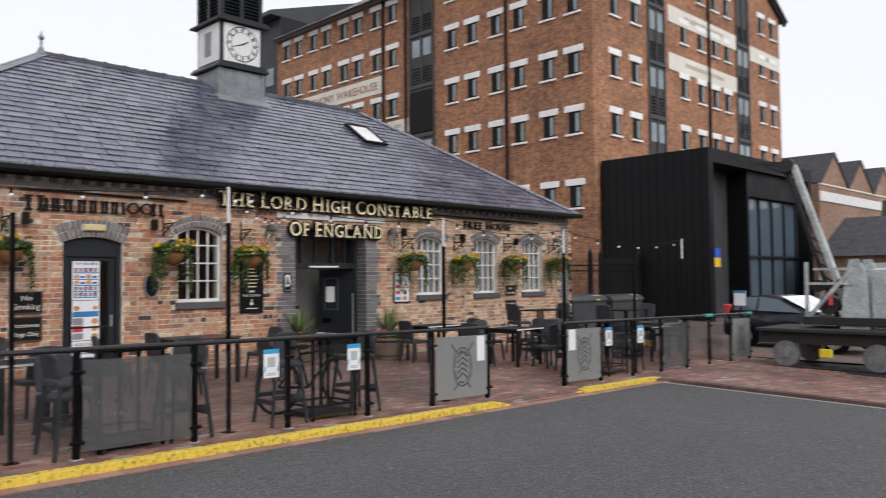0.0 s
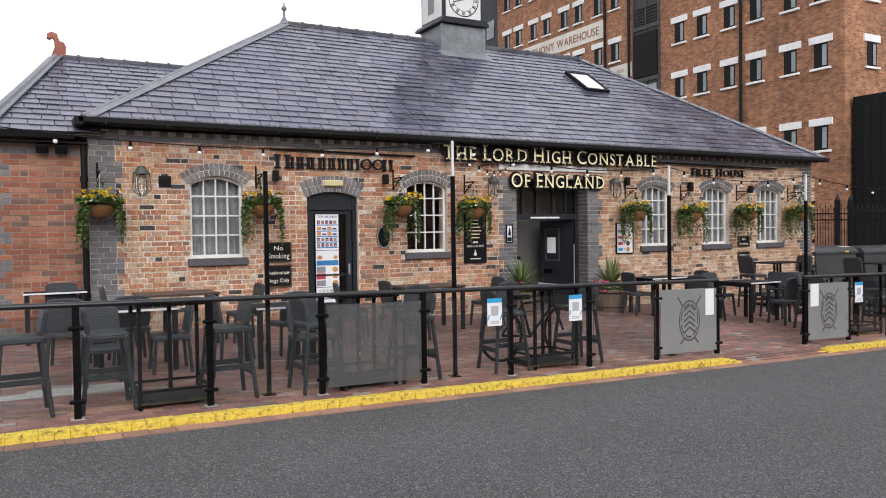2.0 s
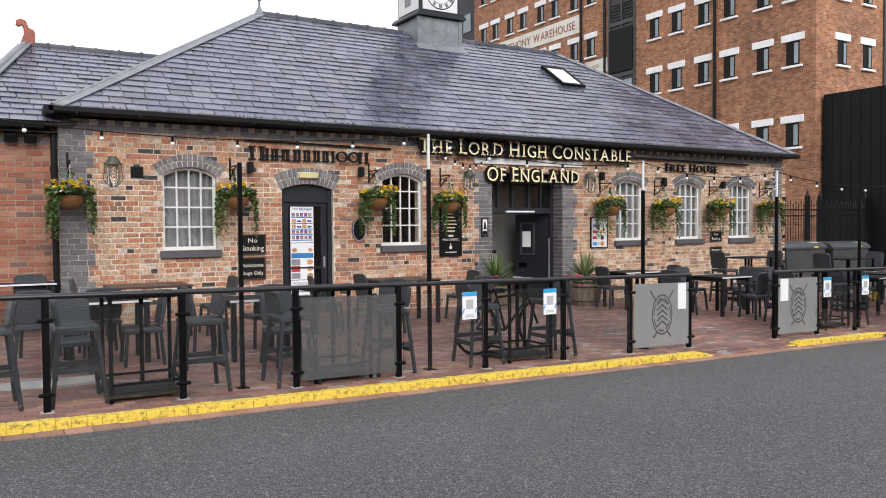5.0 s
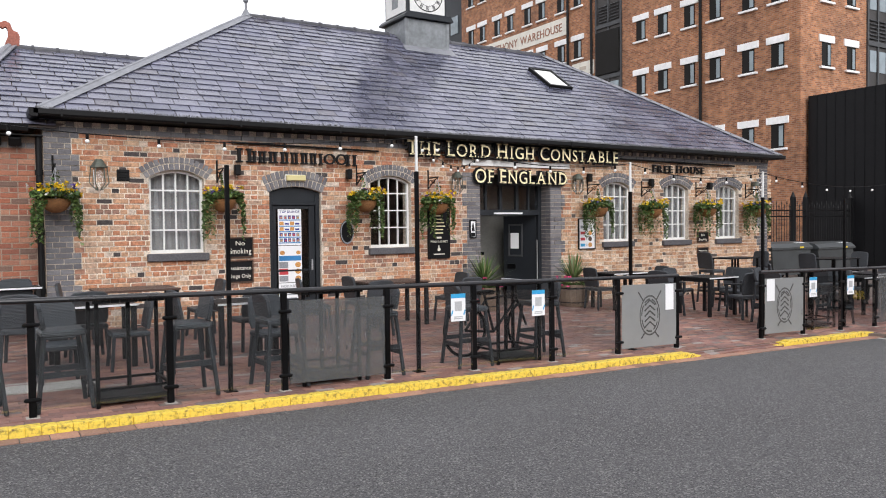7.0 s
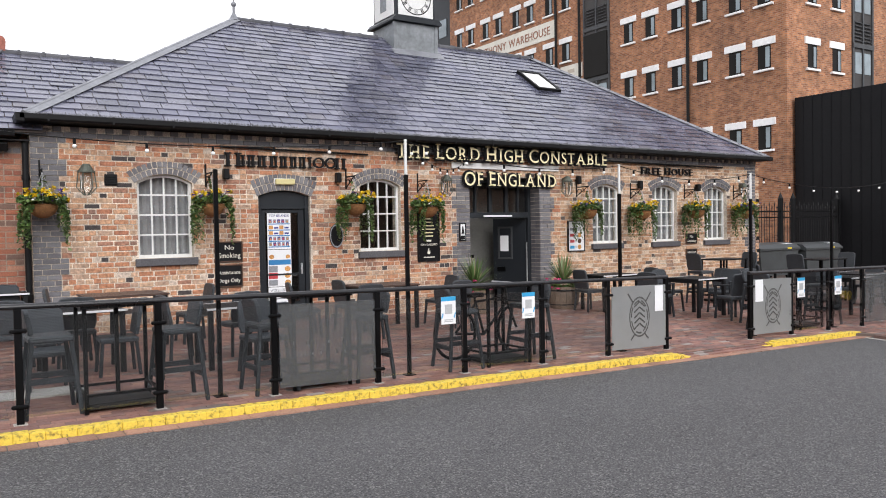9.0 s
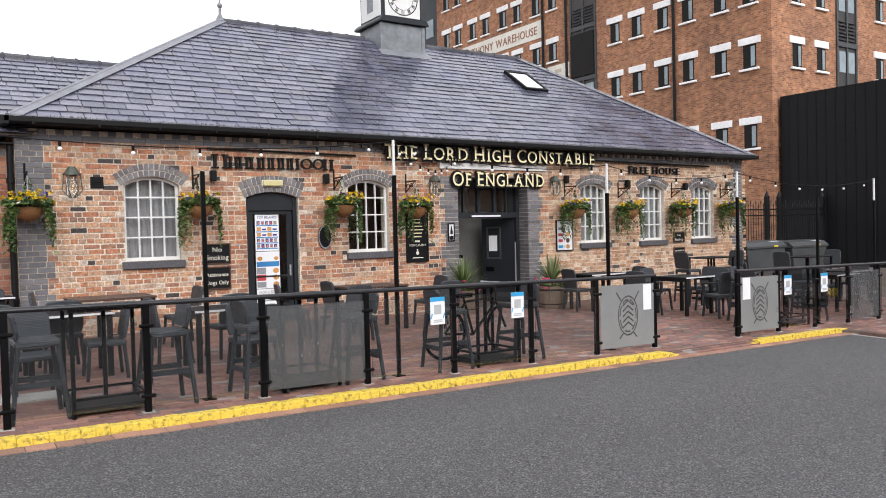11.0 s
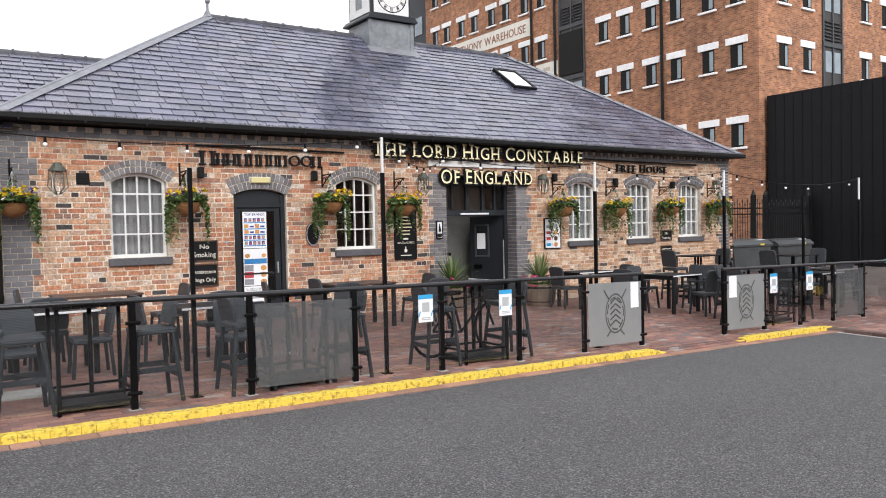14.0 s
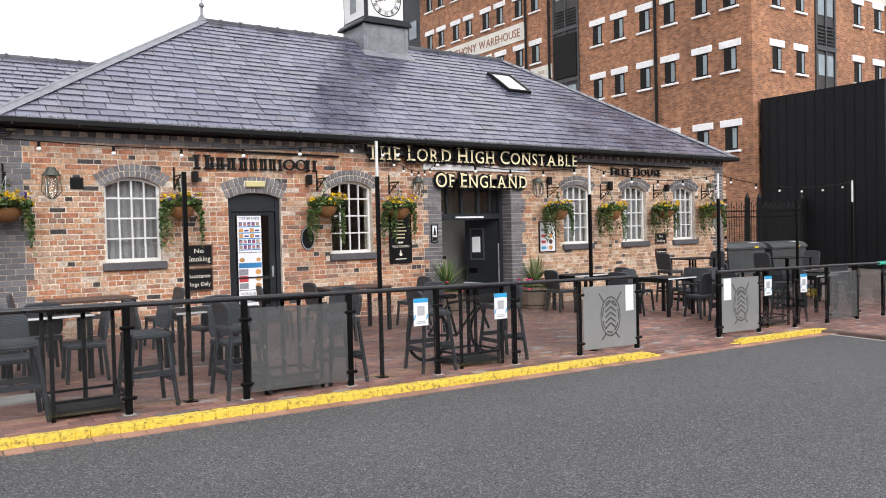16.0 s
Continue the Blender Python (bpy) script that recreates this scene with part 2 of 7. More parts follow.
for ch in sorted(set("THELORDHIGHCONSTABLEOFENGLAND")):
    cu = bpy.data.curves.new("letter", "FONT")
    cu.body, cu.size, cu.extrude, cu.offset, cu.resolution_u = ch, 1.0, 0.5, 0.1, 3
    tmp = bpy.data.objects.new("letter", cu)
    scene.collection.objects.link(tmp)
    bpy.context.view_layer.update()
    FAT[ch] = bpy.data.meshes.new_from_object(tmp.evaluated_get(bpy.context.evaluated_depsgraph_get()))
    bpy.data.objects.remove(tmp)
M_WING_MORTAR = mat("old_mortar", (0.34, 0.27, 0.215), 0.95, grain=60, stain=1.4, stain_amt=0.3, bump=0.4)
M_JOINT = mat("sandy_joint", (0.13, 0.1, 0.085), 0.95, grain=90, stain=1.0, stain_amt=0.25, bump=0.4)
# Near-black base paints in the shade of the unlit rooms.
M_PLASTER = mat("plaster_in_shade", (0.05, 0.045, 0.04), 0.9, grain=20, grain_amt=0.08)
M_FLOOR_IN = mat("worn_floorboards", (0.12, 0.07, 0.04), 0.5, grain=20)
M_GREY_DOOR = mat("charcoal_paint", (0.018, 0.021, 0.025), 0.42, spec=0.3, grain=60, grain_amt=0.1, stain_amt=0.15, bump=0.05)
M_BRISTLE = mat("grey_bristle", (0.2, 0.2, 0.21), 0.8)
M_CURTAIN = mat("net_curtain", (0.2, 0.2, 0.205), 0.9, grain=8, grain_amt=0.1, stain_amt=0.1, bump=0.1)
M_GLASS = glass_mat("window_glass", (0.93, 0.95, 0.95))
M_GUTTER = mat("black_iron", (0.006, 0.006, 0.0065), 0.5, spec=0.2, grain=50, grain_amt=0.3, stain_amt=0.3, bump=0.1)
M_TERRACOTTA = mat("terracotta", (0.33, 0.11, 0.075), 0.75, grain=30)
M_RIDGE = mat("ridge_tile", None, 0.7, ramp=[(0, (0.075, 0.075, 0.085)), (0.4, (0.1, 0.1, 0.11)), (0.7, (0.06, 0.06, 0.07))], grain=40)
M_HIP = mat("hip_lead", (0.2, 0.205, 0.225), 0.45, grain=14, grain_amt=0.12, stain=3, stain_amt=0.2, bump=0.1)
M_EDGE_BRICK = mat("edging_brick", None, 0.85, ramp=[(0, (0.3, 0.16, 0.11)), (0.35, (0.36, 0.2, 0.14)), (0.7, (0.26, 0.15, 0.11))], grain=60, bump=0.4)


def pieces(name, boxes, material, parent, label="", kind="stuff"):
    """Many small blocks joined into one part; each is (x0, x1, y0, y1, z0, z1), or that and a matrix."""
    vs, fs = [], []
    for b in boxes:
        n = len(vs)
        m = b[6] if len(b) > 6 else None
        for x in b[0:2]:
            for y in b[2:4]:
                for z in b[4:6]:
                    vs.append(tuple(m @ Vector((x, y, z))) if m is not None else (x, y, z))
        fs += [(n, n + 1, n + 3, n + 2), (n + 4, n + 6, n + 7, n + 5), (n, n + 4, n + 5, n + 1), (n + 2, n + 3, n + 7, n + 6), (n + 1, n + 5, n + 7, n + 3)]
    me = bpy.data.meshes.new("mesh")
    me.from_pydata(vs, [], fs)
    me.materials.append(material)
    ob = new(name, me)
    ob.parent = parent
    return tagged(ob, label, "", "", kind)


def block_mesh(sx, sy, sz, material, bevel=0.0):
    """One shared block, standing on the origin's height, with its front lower edge in y = 0."""
    bm = B()
    box(bm, -sx / 2, sx / 2, 0, sy, 0, sz, bevel)
    return mesh_of(bm, material)


def placed(name, me, parent, m):
    ob = new(name, me)
    ob.parent = parent
    ob.matrix_basis = m
    return ob


# ---- ground, road, pavement ----
ROAD_DROP = 0.055
bm = B()
R0 = 1500
vs = [bm.verts.new((x, y, gz(x, y) - ROAD_DROP)) for x, y in ((-R0, -R0), (R0, -R0), (R0, R0), (-R0, R0))]
bm.faces.new(vs)
ground_ob = tagged(part("ground", bm, M_ASPHALT), "dark grey asphalt road with pale worn chippings", "road", kind="structure")

pave = thing("pavement", "red clay block paving of the pub patio", "pavement", kind="structure")
bm = B()
outline = [(-40, -5.925), (-40, 70), (120, 70), (120, -60), (12.78, -60), (12.78, -6.3), (12.6, -6.0), (12.4, -5.925)]
lo = [bm.verts.new((x, y, gz(x, y) - 0.3)) for x, y in outline]
hi = [bm.verts.new((x, y, gz(x, y) - 0.006)) for x, y in outline]
bm.faces.new(hi)
for i in range(len(outline)):
    j = (i + 1) % len(outline)
    bm.faces.new((lo[i], lo[j], hi[j], hi[i]))
fix_normals(bm)
part("paving_bed", bm, M_JOINT, pave)

# yellow kerb of painted bricks on edge, with a ramped end at the gap
kerb = thing("kerb", "low brick kerb painted bright yellow, chipped and dirty", "kerb", kind="structure")
rng = random.Random(4)
K_MESH = [block_mesh(0.119, 0.135, 0.11, M_YELLOW, 0.005) for _ in range(1)]
x = -3.0
while x < 12.87:
    if not 8.5 < x < 10.18:
        end = min(abs(x - 8.5), abs(x - 10.18), abs(x - 12.87)) if x > 8 else 1
        drop = max(0.0, 0.25 - end) * 0.3
        cx, cy = x + 0.06, -6.055 + rng.uniform(-0.006, 0.006)
        placed("brick", K_MESH[0], kerb, pose(cx, cy, gz(cx, cy) - 0.088 - drop + rng.uniform(-0.005, 0.004), 0, 0, rng.uniform(-1.2, 1.2)))
    x += 0.1205
edge_boxes = []
x = -3.0
while x < 12.7:
    cx, cy = x + 0.11, -6.165
    edge_boxes.append((x, x + 0.212, cy - 0.07 + rng.uniform(-0.008, 0.008), cy + 0.11, gz(cx, cy) - 0.14, gz(cx, cy) - ROAD_DROP + 0.006 + rng.uniform(-0.003, 0.003)))
    x += 0.222
pieces("edging_bricks", edge_boxes, M_EDGE_BRICK, pave, "flush course of pinkish edging bricks")
side_boxes = []
y = -6.35
while y > -16:
    side_boxes.append((12.62, 12.79, y - 0.212, y, gz(12.7, y) - 0.2, gz(12.7, y) + 0.004 + rng.uniform(-0.003, 0.003)))
    y -= 0.222
strip = B()
box(strip, 12.555, 12.615, -16, -6.2, gz(12.6, -11) - 0.4, gz(12.6, -11) - ROAD_DROP + 0.006)
for v in strip.verts:
    v.co.z += 0.02 * (v.co.y + 11)
part("channel_strip", strip, M_STONE, pave, "pale concrete strip at the road edge")
pieces("edging_bricks", side_boxes, M_DARK_EDGE, pave, "dark brown edging bricks along the road")
ramp_boxes = []
x = 8.54
while x < 10.22:
    for yy in (-6.06, -5.965):
        ramp_boxes.append((x + 0.004, x + 0.2, yy, yy + 0.092, gz(x, yy) - 0.2, gz(x, yy) - (0.036 if yy < -6 else 0.015)))
    x += 0.205
pieces("ramp_bricks", ramp_boxes, M_PAVER, pave, "paving bricks sloping to the road at the gap")

# ---- pub: walls with openings ----
WX0, WX1, WTOP, WT = 1.035, 18.36, 3.2, 0.34
WINDOWS = [3.0, 6.985, 12.9, 14.85, 16.75]
WIN_W, SILL, SPRING, CROWN = 0.88, 1.125, 2.36, 2.5
DOOR = (4.57, 5.54, -0.2, 2.16, 2.26)
ENTRY = (9.05, 10.9, -0.4, 2.6, 2.6)
OPEN = sorted([(c - WIN_W / 2, c + WIN_W / 2, SILL, SPRING, CROWN) for c in WINDOWS] + [DOOR, ENTRY])


def arc(x0, x1, zs, zc, n=10):
    """Points of a segmental arch from (x0, zs) over the crown to (x1, zs)."""
    w, h = (x1 - x0) / 2, zc - zs
    if h < 1e-4:
        return [(x0, zs), (x1, zs)]
    r = (w * w + h * h) / (2 * h)
    a = math.asin(w / r)
    return [((x0 + x1) / 2 + r * math.sin(-a + 2 * a * i / n), zc - r + r * math.cos(-a + 2 * a * i / n)) for i in range(n + 1)]


pub = thing("pub_building", "single-storey brick dock building with a hipped slate roof", "pub", kind="structure")
bm = B()
core = 0.003
prev = WX0
for x0, x1, zb, zs, zc in OPEN:
    prism(bm, [(prev, -0.7), (x0, -0.7), (x0, WTOP), (prev, WTOP)], "y", core, WT)
    prism(bm, [(x0, -0.7), (x1, -0.7), (x1, zb), (x0, zb)], "y", core, WT)
    prism(bm, [(x0, WTOP)] + arc(x0, x1, zs, zc) + [(x1, WTOP)], "y", core, WT)
    prev = x1
prism(bm, [(prev, -0.7), (WX1, -0.7), (WX1, WTOP), (prev, WTOP)], "y", core, WT)
fix_normals(bm)
wall_front = part("wall_front", bm, M_MORTAR, pub)
for nm, b in (("wall_left", (WX0, WX0 + WT, WT, 8.4, -0.7, WTOP)), ("wall_right", (WX1 - WT, WX1, WT, 8.4, -0.7, WTOP)), ("wall_back", (WX0, WX1, 8.4, 8.7, -0.7, WTOP))):
    bm = B()
    box(bm, *b)
    part(nm, bm, M_PUB_BRICK, pub)
bm = B()
box(bm, WX0 + WT, WX1 - WT, WT, 8.4, -0.5, -0.17)
part("inner_floor", bm, M_FLOOR_IN, pub)
# Ceiling and inner wall carry the room's darkness in their colour.
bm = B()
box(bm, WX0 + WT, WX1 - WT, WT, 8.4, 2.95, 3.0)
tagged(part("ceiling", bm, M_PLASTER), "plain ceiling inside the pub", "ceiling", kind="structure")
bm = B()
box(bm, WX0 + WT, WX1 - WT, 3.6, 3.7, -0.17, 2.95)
part("inner_wall", bm, M_PLASTER, pub, "plaster wall coloured near-black for the unlit room")

# quoins and dentils of blue brick
COURSE = 0.0845


def quoin_block(rows, x0, x1, seed):
    r = random.Random(seed)
    out = []
    for i in rows:
        z = -0.35 + COURSE * i
        n = max(1, round((x1(i) - x0(i)) / 0.235))
        off = 0.5 if i % 2 and n > 1 else 0
        xs = [x0(i)] + [x0(i) + (x1(i) - x0(i)) * (k + off) / n for k in range(0 if off else 1, n)] + [x1(i)]
        for a, b in zip(xs, xs[1:]):
            if b - a > 0.03:
                out.append((a + 0.006, b - 0.006, -0.012 + r.uniform(0, 0.003), 0.05, z + 0.006, z + COURSE - 0.006))
    return out


NROW = int((WTOP + 0.35) / COURSE)
step = lambda i: 0.11 if (i // 3) % 2 else 0.0
blue = quoin_block(range(NROW - 2), lambda i: WX0, lambda i: WX0 + 0.39 + step(i), 1)
blue += quoin_block(range(NROW - 2), lambda i: WX1 - 0.33 - step(i), lambda i: WX1, 2)
ENTRY_TOP = int((2.62 + 0.35) / COURSE)
blue += quoin_block(range(ENTRY_TOP), lambda i: ENTRY[0] - 0.33 - step(i), lambda i: ENTRY[0], 3)
blue += quoin_block(range(ENTRY_TOP), lambda i: ENTRY[1], lambda i: ENTRY[1] + 0.3 + step(i), 4)
# reveals of the entry
for i in range(ENTRY_TOP):
    z = -0.35 + COURSE * i
    for k in range(2):
        blue.append((ENTRY[1] - 0.004, ENTRY[1] + 0.04, 0.0 + 0.16 * k, 0.155 + 0.16 * k, z + 0.004, z + COURSE - 0.005))
# band of blue brick and dentils under the gutter
x = WX0
for i in range(NROW - 2, NROW):
    z = -0.35 + COURSE * i
    x = WX0 - (0.06 if i % 2 else 0.0)
    while x < WX1:
        w = 0.125 if i == NROW - 1 else 0.235
        if not (i == NROW - 1 and int(x / 0.125) % 2):
            blue.append((max(x, WX0) + 0.004, min(x + w, WX1) - 0.004, -0.04 if i == NROW - 1 else -0.02, 0.05, z + 0.004, z + COURSE - 0.005))
        x += w
pieces("blue_bricks", blue, M_BLUE_BRICK, wall_front, "blue-grey engineering brick quoins and eaves band")


# arches of two rings of blue brick headers
def arch_ring(x0, x1, zs, zc, depth, rings):
    w, h = (x1 - x0) / 2, zc - zs
    r = (w * w + h * h) / (2 * h)
    a = math.asin(w / r) * 1.06
    out = []
    for k in range(rings):
        ra = r + 0.003 + k * depth / rings
        rb = r + (k + 1) * depth / rings - 0.012
        n = max(6, round(2 * a * ra / 0.078))
        for i in range(n):
            t = -a + 2 * a * (i + 0.5) / n
            hw = a * ra / n - 0.007
            m = Matrix.Translation(((x0 + x1) / 2, 0, zc - r)) @ Matrix.Rotation(t, 4, "Y")
            out.append((-hw, hw, -0.012, 0.06, ra, rb, m))
    return out


rings = []
for c in WINDOWS:
    rings += arch_ring(c - WIN_W / 2 - 0.02, c + WIN_W / 2 + 0.02, SPRING, CROWN, 0.22, 2)
rings += arch_ring(DOOR[0], DOOR[1], DOOR[3], DOOR[4], 0.3, 2)
pieces("arch_bricks", rings, M_BLUE_BRICK, wall_front, "segmental arches of blue-grey bricks")


# ---- pub roof ----
EX0, EX1, EY, EZ = 0.95, 18.5, -0.3, 3.305
RX0, RX1, RY, RZ = 5.5, 13.97, 4.07, 6.29
BY = 2 * RY - EY
roof = thing("slate_roof", "hipped roof of damp blue-grey slates with lead hips", "roof", kind="structure")
bm = B()
cs = [(EX0, EY, EZ), (EX1, EY, EZ), (EX1, BY, EZ), (EX0, BY, EZ)]
top = [bm.verts.new(p) for p in cs + [(RX0, RY, RZ), (RX1, RY, RZ)]]
for q in ((0, 1, 5, 4), (1, 2, 5), (2, 3, 4, 5), (3, 0, 4), (3, 2, 1, 0)):
    bm.faces.new([top[i] for i in q])
bmesh.ops.translate(bm, verts=top, vec=(0, 0, -0.03))
fix_normals(bm)
part("roof_deck", bm, M_JOINT, roof)


def slope_frame(p, ex, ey):
    """A frame on a roof slope: x along the eave, y up the slope."""
    x, y = Vector(ex).normalized(), Vector(ey)
    y = (y - x * y.dot(x)).normalized()
    z = x.cross(y)
    m = Matrix((x, y, z)).transposed().to_4x4()
    m.translation = Vector(p)
    return m


def slates(m, length, left, right, seed, w=0.37, e=0.225):
    """Slates of uneven width up a slope: left(v) and right(v) bound each course."""
    r = random.Random(seed)
    out = []
    n = int(length / e) + 1
    for i in range(n):
        v = i * e
        if v > length - 0.02:
            break
        a, b = left(v + e / 2), right(v + e / 2)
        x = a - (w / 2 if i % 2 else 0) - r.uniform(0, 0.16)
        while x < b:
            ws = w * r.uniform(0.86, 1.12)
            x0, x1 = max(a, x + 0.0065), min(b, x + ws - 0.0065)
            if x1 - x0 > 0.02:
                slip = r.uniform(-0.007, 0.007) - (r.uniform(0.01, 0.03) if r.random() < 0.03 else 0)
                lift = 0.009 + r.uniform(0, 0.008)
                t = m @ Matrix.Translation(((x0 + x1) / 2, v + slip, lift)) @ Matrix.Rotation(-math.atan2(lift + 0.003, e), 4, "X") @ Matrix.Rotation(radians(r.uniform(-0.8, 0.8)), 4, "Z")
                out.append((x0, x1, v, i, t))
            x += ws
    return out


mf = slope_frame((0, EY, EZ), (1, 0, 0), (0, RY - EY, RZ - EZ))
SL = math.hypot(RY - EY, RZ - EZ)
front = slates(mf, SL, lambda v: EX0 + (RX0 - EX0) * min(1, v / SL), lambda v: EX1 - (EX1 - RX1) * min(1, v / SL), 5)
SLATE_W, SLATE_E, SLATE_T = 0.36, 0.25, 0.01
slate_me = block_mesh(SLATE_W, SLATE_E, SLATE_T, M_SLATE)
joined = []
count = 0
for x0, x1, v, i, t in front:
    full = x1 - x0 > SLATE_W * 0.8
    if full and x0 < 8.5 and 2 <= i <= 15 and count < 290:
        placed("slate", slate_me, roof, t @ Matrix.Diagonal(((x1 - x0) / SLATE_W, 1, 1, 1)))
        count += 1
    else:
        joined.append((-(x1 - x0) / 2, (x1 - x0) / 2, 0, SLATE_E, 0, SLATE_T, t))
mr = slope_frame((EX1, EY, EZ), (0, 1, 0), (-(EX1 - RX1), 0, RZ - EZ))
SR = math.hypot(EX1 - RX1, RZ - EZ)
for x0, x1, v, i, t in slates(mr, SR, lambda v: (RY - EY) * v / SR, lambda v: (BY - EY) - (RY - EY) * v / SR, 6):
    joined.append((-(x1 - x0) / 2, (x1 - x0) / 2, 0, SLATE_E, 0, SLATE_T, t))
pieces("slates", joined, M_SLATE, roof, "overlapping blue-grey slates")
# hips and ridge
for p, q in (((EX0, EY, EZ), (RX0, RY, RZ)), ((EX1, EY, EZ), (RX1, RY, RZ))):
    bm = B()
    p, q = Vector(p) + Vector((0, 0, 0.01)), Vector(q) + Vector((0, 0, 0.01))
    tube(bm, p, q, 0.045, 8)
    d = (q - p)
    up = Vector((0, 0, 1))
    for sgn, nrm in ((1, Vector((0, -(RZ - EZ), RY - EY))), (-1, Vector(((EX0 - RX0) if p.x < 5 else (EX1 - RX1), 0, 0)) * 0 + Vector((-(RZ - EZ) if p.x < 5 else (RZ - EZ), 0, RY - EY)))):
        nrm.normalize()
        sidev = d.cross(nrm).normalized() * 0.15
        if (sidev.y > 0) == (sgn > 0) and sgn > 0:
            sidev = -sidev
        if sgn < 0 and ((sidev.x > 0) == (p.x < 5)):
            sidev = -sidev
        a = [bm.verts.new(v + nrm * 0.03) for v in (p, q, q + sidev, p + sidev)]
        bm.faces.new(a)
    part("hip_flashing", bm, M_HIP, roof, "pale grey lead hip flashing")
x = RX0
while x < RX1 - 0.1:
    if not (9.1 < x + 0.2 < 10.6):
        bm = B()
        x1 = min(x + 0.45, RX1)
        tube(bm, (x + 0.003, RY, RZ - 0.015), (x1, RY, RZ - 0.015), 0.085, 10)
        tube(bm, (x1 - 0.05, RY, RZ - 0.012), (x1, RY, RZ - 0.012), 0.1, 10)
        part("ridge_tile", bm, M_RIDGE, roof)
    x += 0.45
# finial
bm = B()
tube(bm, (RX0, RY, RZ - 0.02), (RX0, RY, RZ + 0.14), 0.12, 10, 0.035)
tube(bm, (RX0, RY, RZ + 0.14), (RX0, RY, RZ + 0.3), 0.028, 8)
bmesh.ops.create_icosphere(bm, subdivisions=2, radius=0.06, matrix=Matrix.Translation((RX0, RY, RZ + 0.34)))
tube(bm, (RX0, RY, RZ + 0.38), (RX0, RY, RZ + 0.5), 0.025, 8, 0.004)
part("finial", bm, M_HIP, roof, "small iron ball finial")
# skylight
bm = B()
u0, u1, v0, v1 = 12.66, 13.42, 2.98, 4.05
for b in ((u0, u0 + 0.07, v0, v1, 0, 0.09), (u1 - 0.07, u1, v0, v1, 0, 0.09), (u0 + 0.07, u1 - 0.07, v0, v0 + 0.07, 0, 0.09), (u0 + 0.07, u1 - 0.07, v1 - 0.07, v1, 0, 0.09)):
    box(bm, *b, 0.006, 0, mf)
sl = tagged(part("roof_window", bm, M_GUTTER), "dark-framed roof window reflecting pale sky", "skylight")
# White paint on the pane stands in for the bright sky reflection.
bm = B()
box(bm, u0 + 0.07, u1 - 0.07, v0 + 0.07, v1 - 0.07, 0.05, 0.06, 0, 0, mf)
part("pane", bm, M_WHITE, sl, "pane painted white for the sky's reflection")

# gutter, fascia and downpipes
gut = thing("gutter", "black cast-iron eaves gutter with brackets", "gutter", kind="structure")
bm = B()
prism(bm, [(EY - 0.12, EZ - 0.075), (EY - 0.1, EZ - 0.1), (EY + 0.0, EZ - 0.1), (EY + 0.0, EZ - 0.005), (EY - 0.12, EZ - 0.005)], "x", EX0 - 0.06, EX1 + 0.06)
fix_normals(bm)
part("channel", bm, M_GUTTER, gut)
bm = B()
box(bm, EX0, EX1, EY + 0.004, 0.0, EZ - 0.1, EZ - 0.085)
part("soffit", bm, M_GUTTER, gut)
bm = B()
prism(bm, [(EX0 - 0.12, EZ - 0.09), (EX0 - 0.12, EZ), (EX0, EZ), (EX0, EZ - 0.12), (EX0 - 0.1, EZ - 0.12)], "y", EY - 0.12, 0.5)
fix_normals(bm)
part("channel", bm, M_GUTTER, gut)
bristles = []
x = EX0
while x < EX1:
    h = rng.uniform(0.02, 0.045)
    bristles.append((x, x + 0.004, EY - 0.07 + rng.uniform(-0.04, 0.06), EY - 0.05, EZ - 0.02, EZ + h))
    x += rng.uniform(0.008, 0.018)
pieces("bristle_guard", bristles, M_BRISTLE, gut, "grey bristle leaf guard in the gutter")
x = EX0 + 0.3
while x < EX1:
    bm = B()
    box(bm, x, x + 0.03, EY - 0.125, EY + 0.03, EZ - 0.108, EZ + 0.003)
    part("bracket", bm, M_GUTTER, gut)
    x += 0.9


def downpipe(x, y, ztop):
    d = thing("downpipe", "black iron downpipe with collars against the brickwork", "downpipe", (x, y, 0))
    bm = B()
    tube(bm, (0, 0, gz(x, y)), (0, 0, ztop), 0.045, 12)
    part("pipe", bm, M_GUTTER, d)
    for z in (0.6, 1.5, 2.4):
        bm = B()
        tube(bm, (0, 0, z - 0.04), (0, 0, z + 0.04), 0.058, 12)
        part("collar", bm, M_GUTTER, d)


downpipe(0.97, -0.06, 2.95)

# ---- clock tower ----
tower = thing("clock_tower", "lead-clad clock turret with white dials and louvres", "clock tower", (9.89, RY, 0.02))
TW = 0.585
bm = B()
box(bm, -TW, TW, -TW, TW, 5.3, 6.6, 0.01)
part("base", bm, M_LEAD, tower, "grey lead-clad base")
for sx in (-1, 1):
    bm = B()
    box(bm, sx * TW - 0.05, sx * TW + 0.05, -TW - 0.02, -TW + 0.06, 5.5, 6.6, 0.01)
    part("corner_roll", bm, M_LEAD, tower)
bm = B()
prism(bm, [(-TW - 0.11, 6.61), (TW + 0.11, 6.61), (TW + 0.11, 6.65), (TW + 0.03, 6.74), (-TW - 0.03, 6.74), (-TW - 0.11, 6.65)], "y", -TW - 0.11, TW + 0.11)
fix_normals(bm)
part("ledge", bm, M_GREY_DOOR, tower, "dark moulded ledge")
bm = B()
box(bm, -TW + 0.02, TW - 0.02, -TW + 0.02, TW - 0.02, 6.74, 7.74)
part("drum", bm, M_GREY_DOOR, tower)
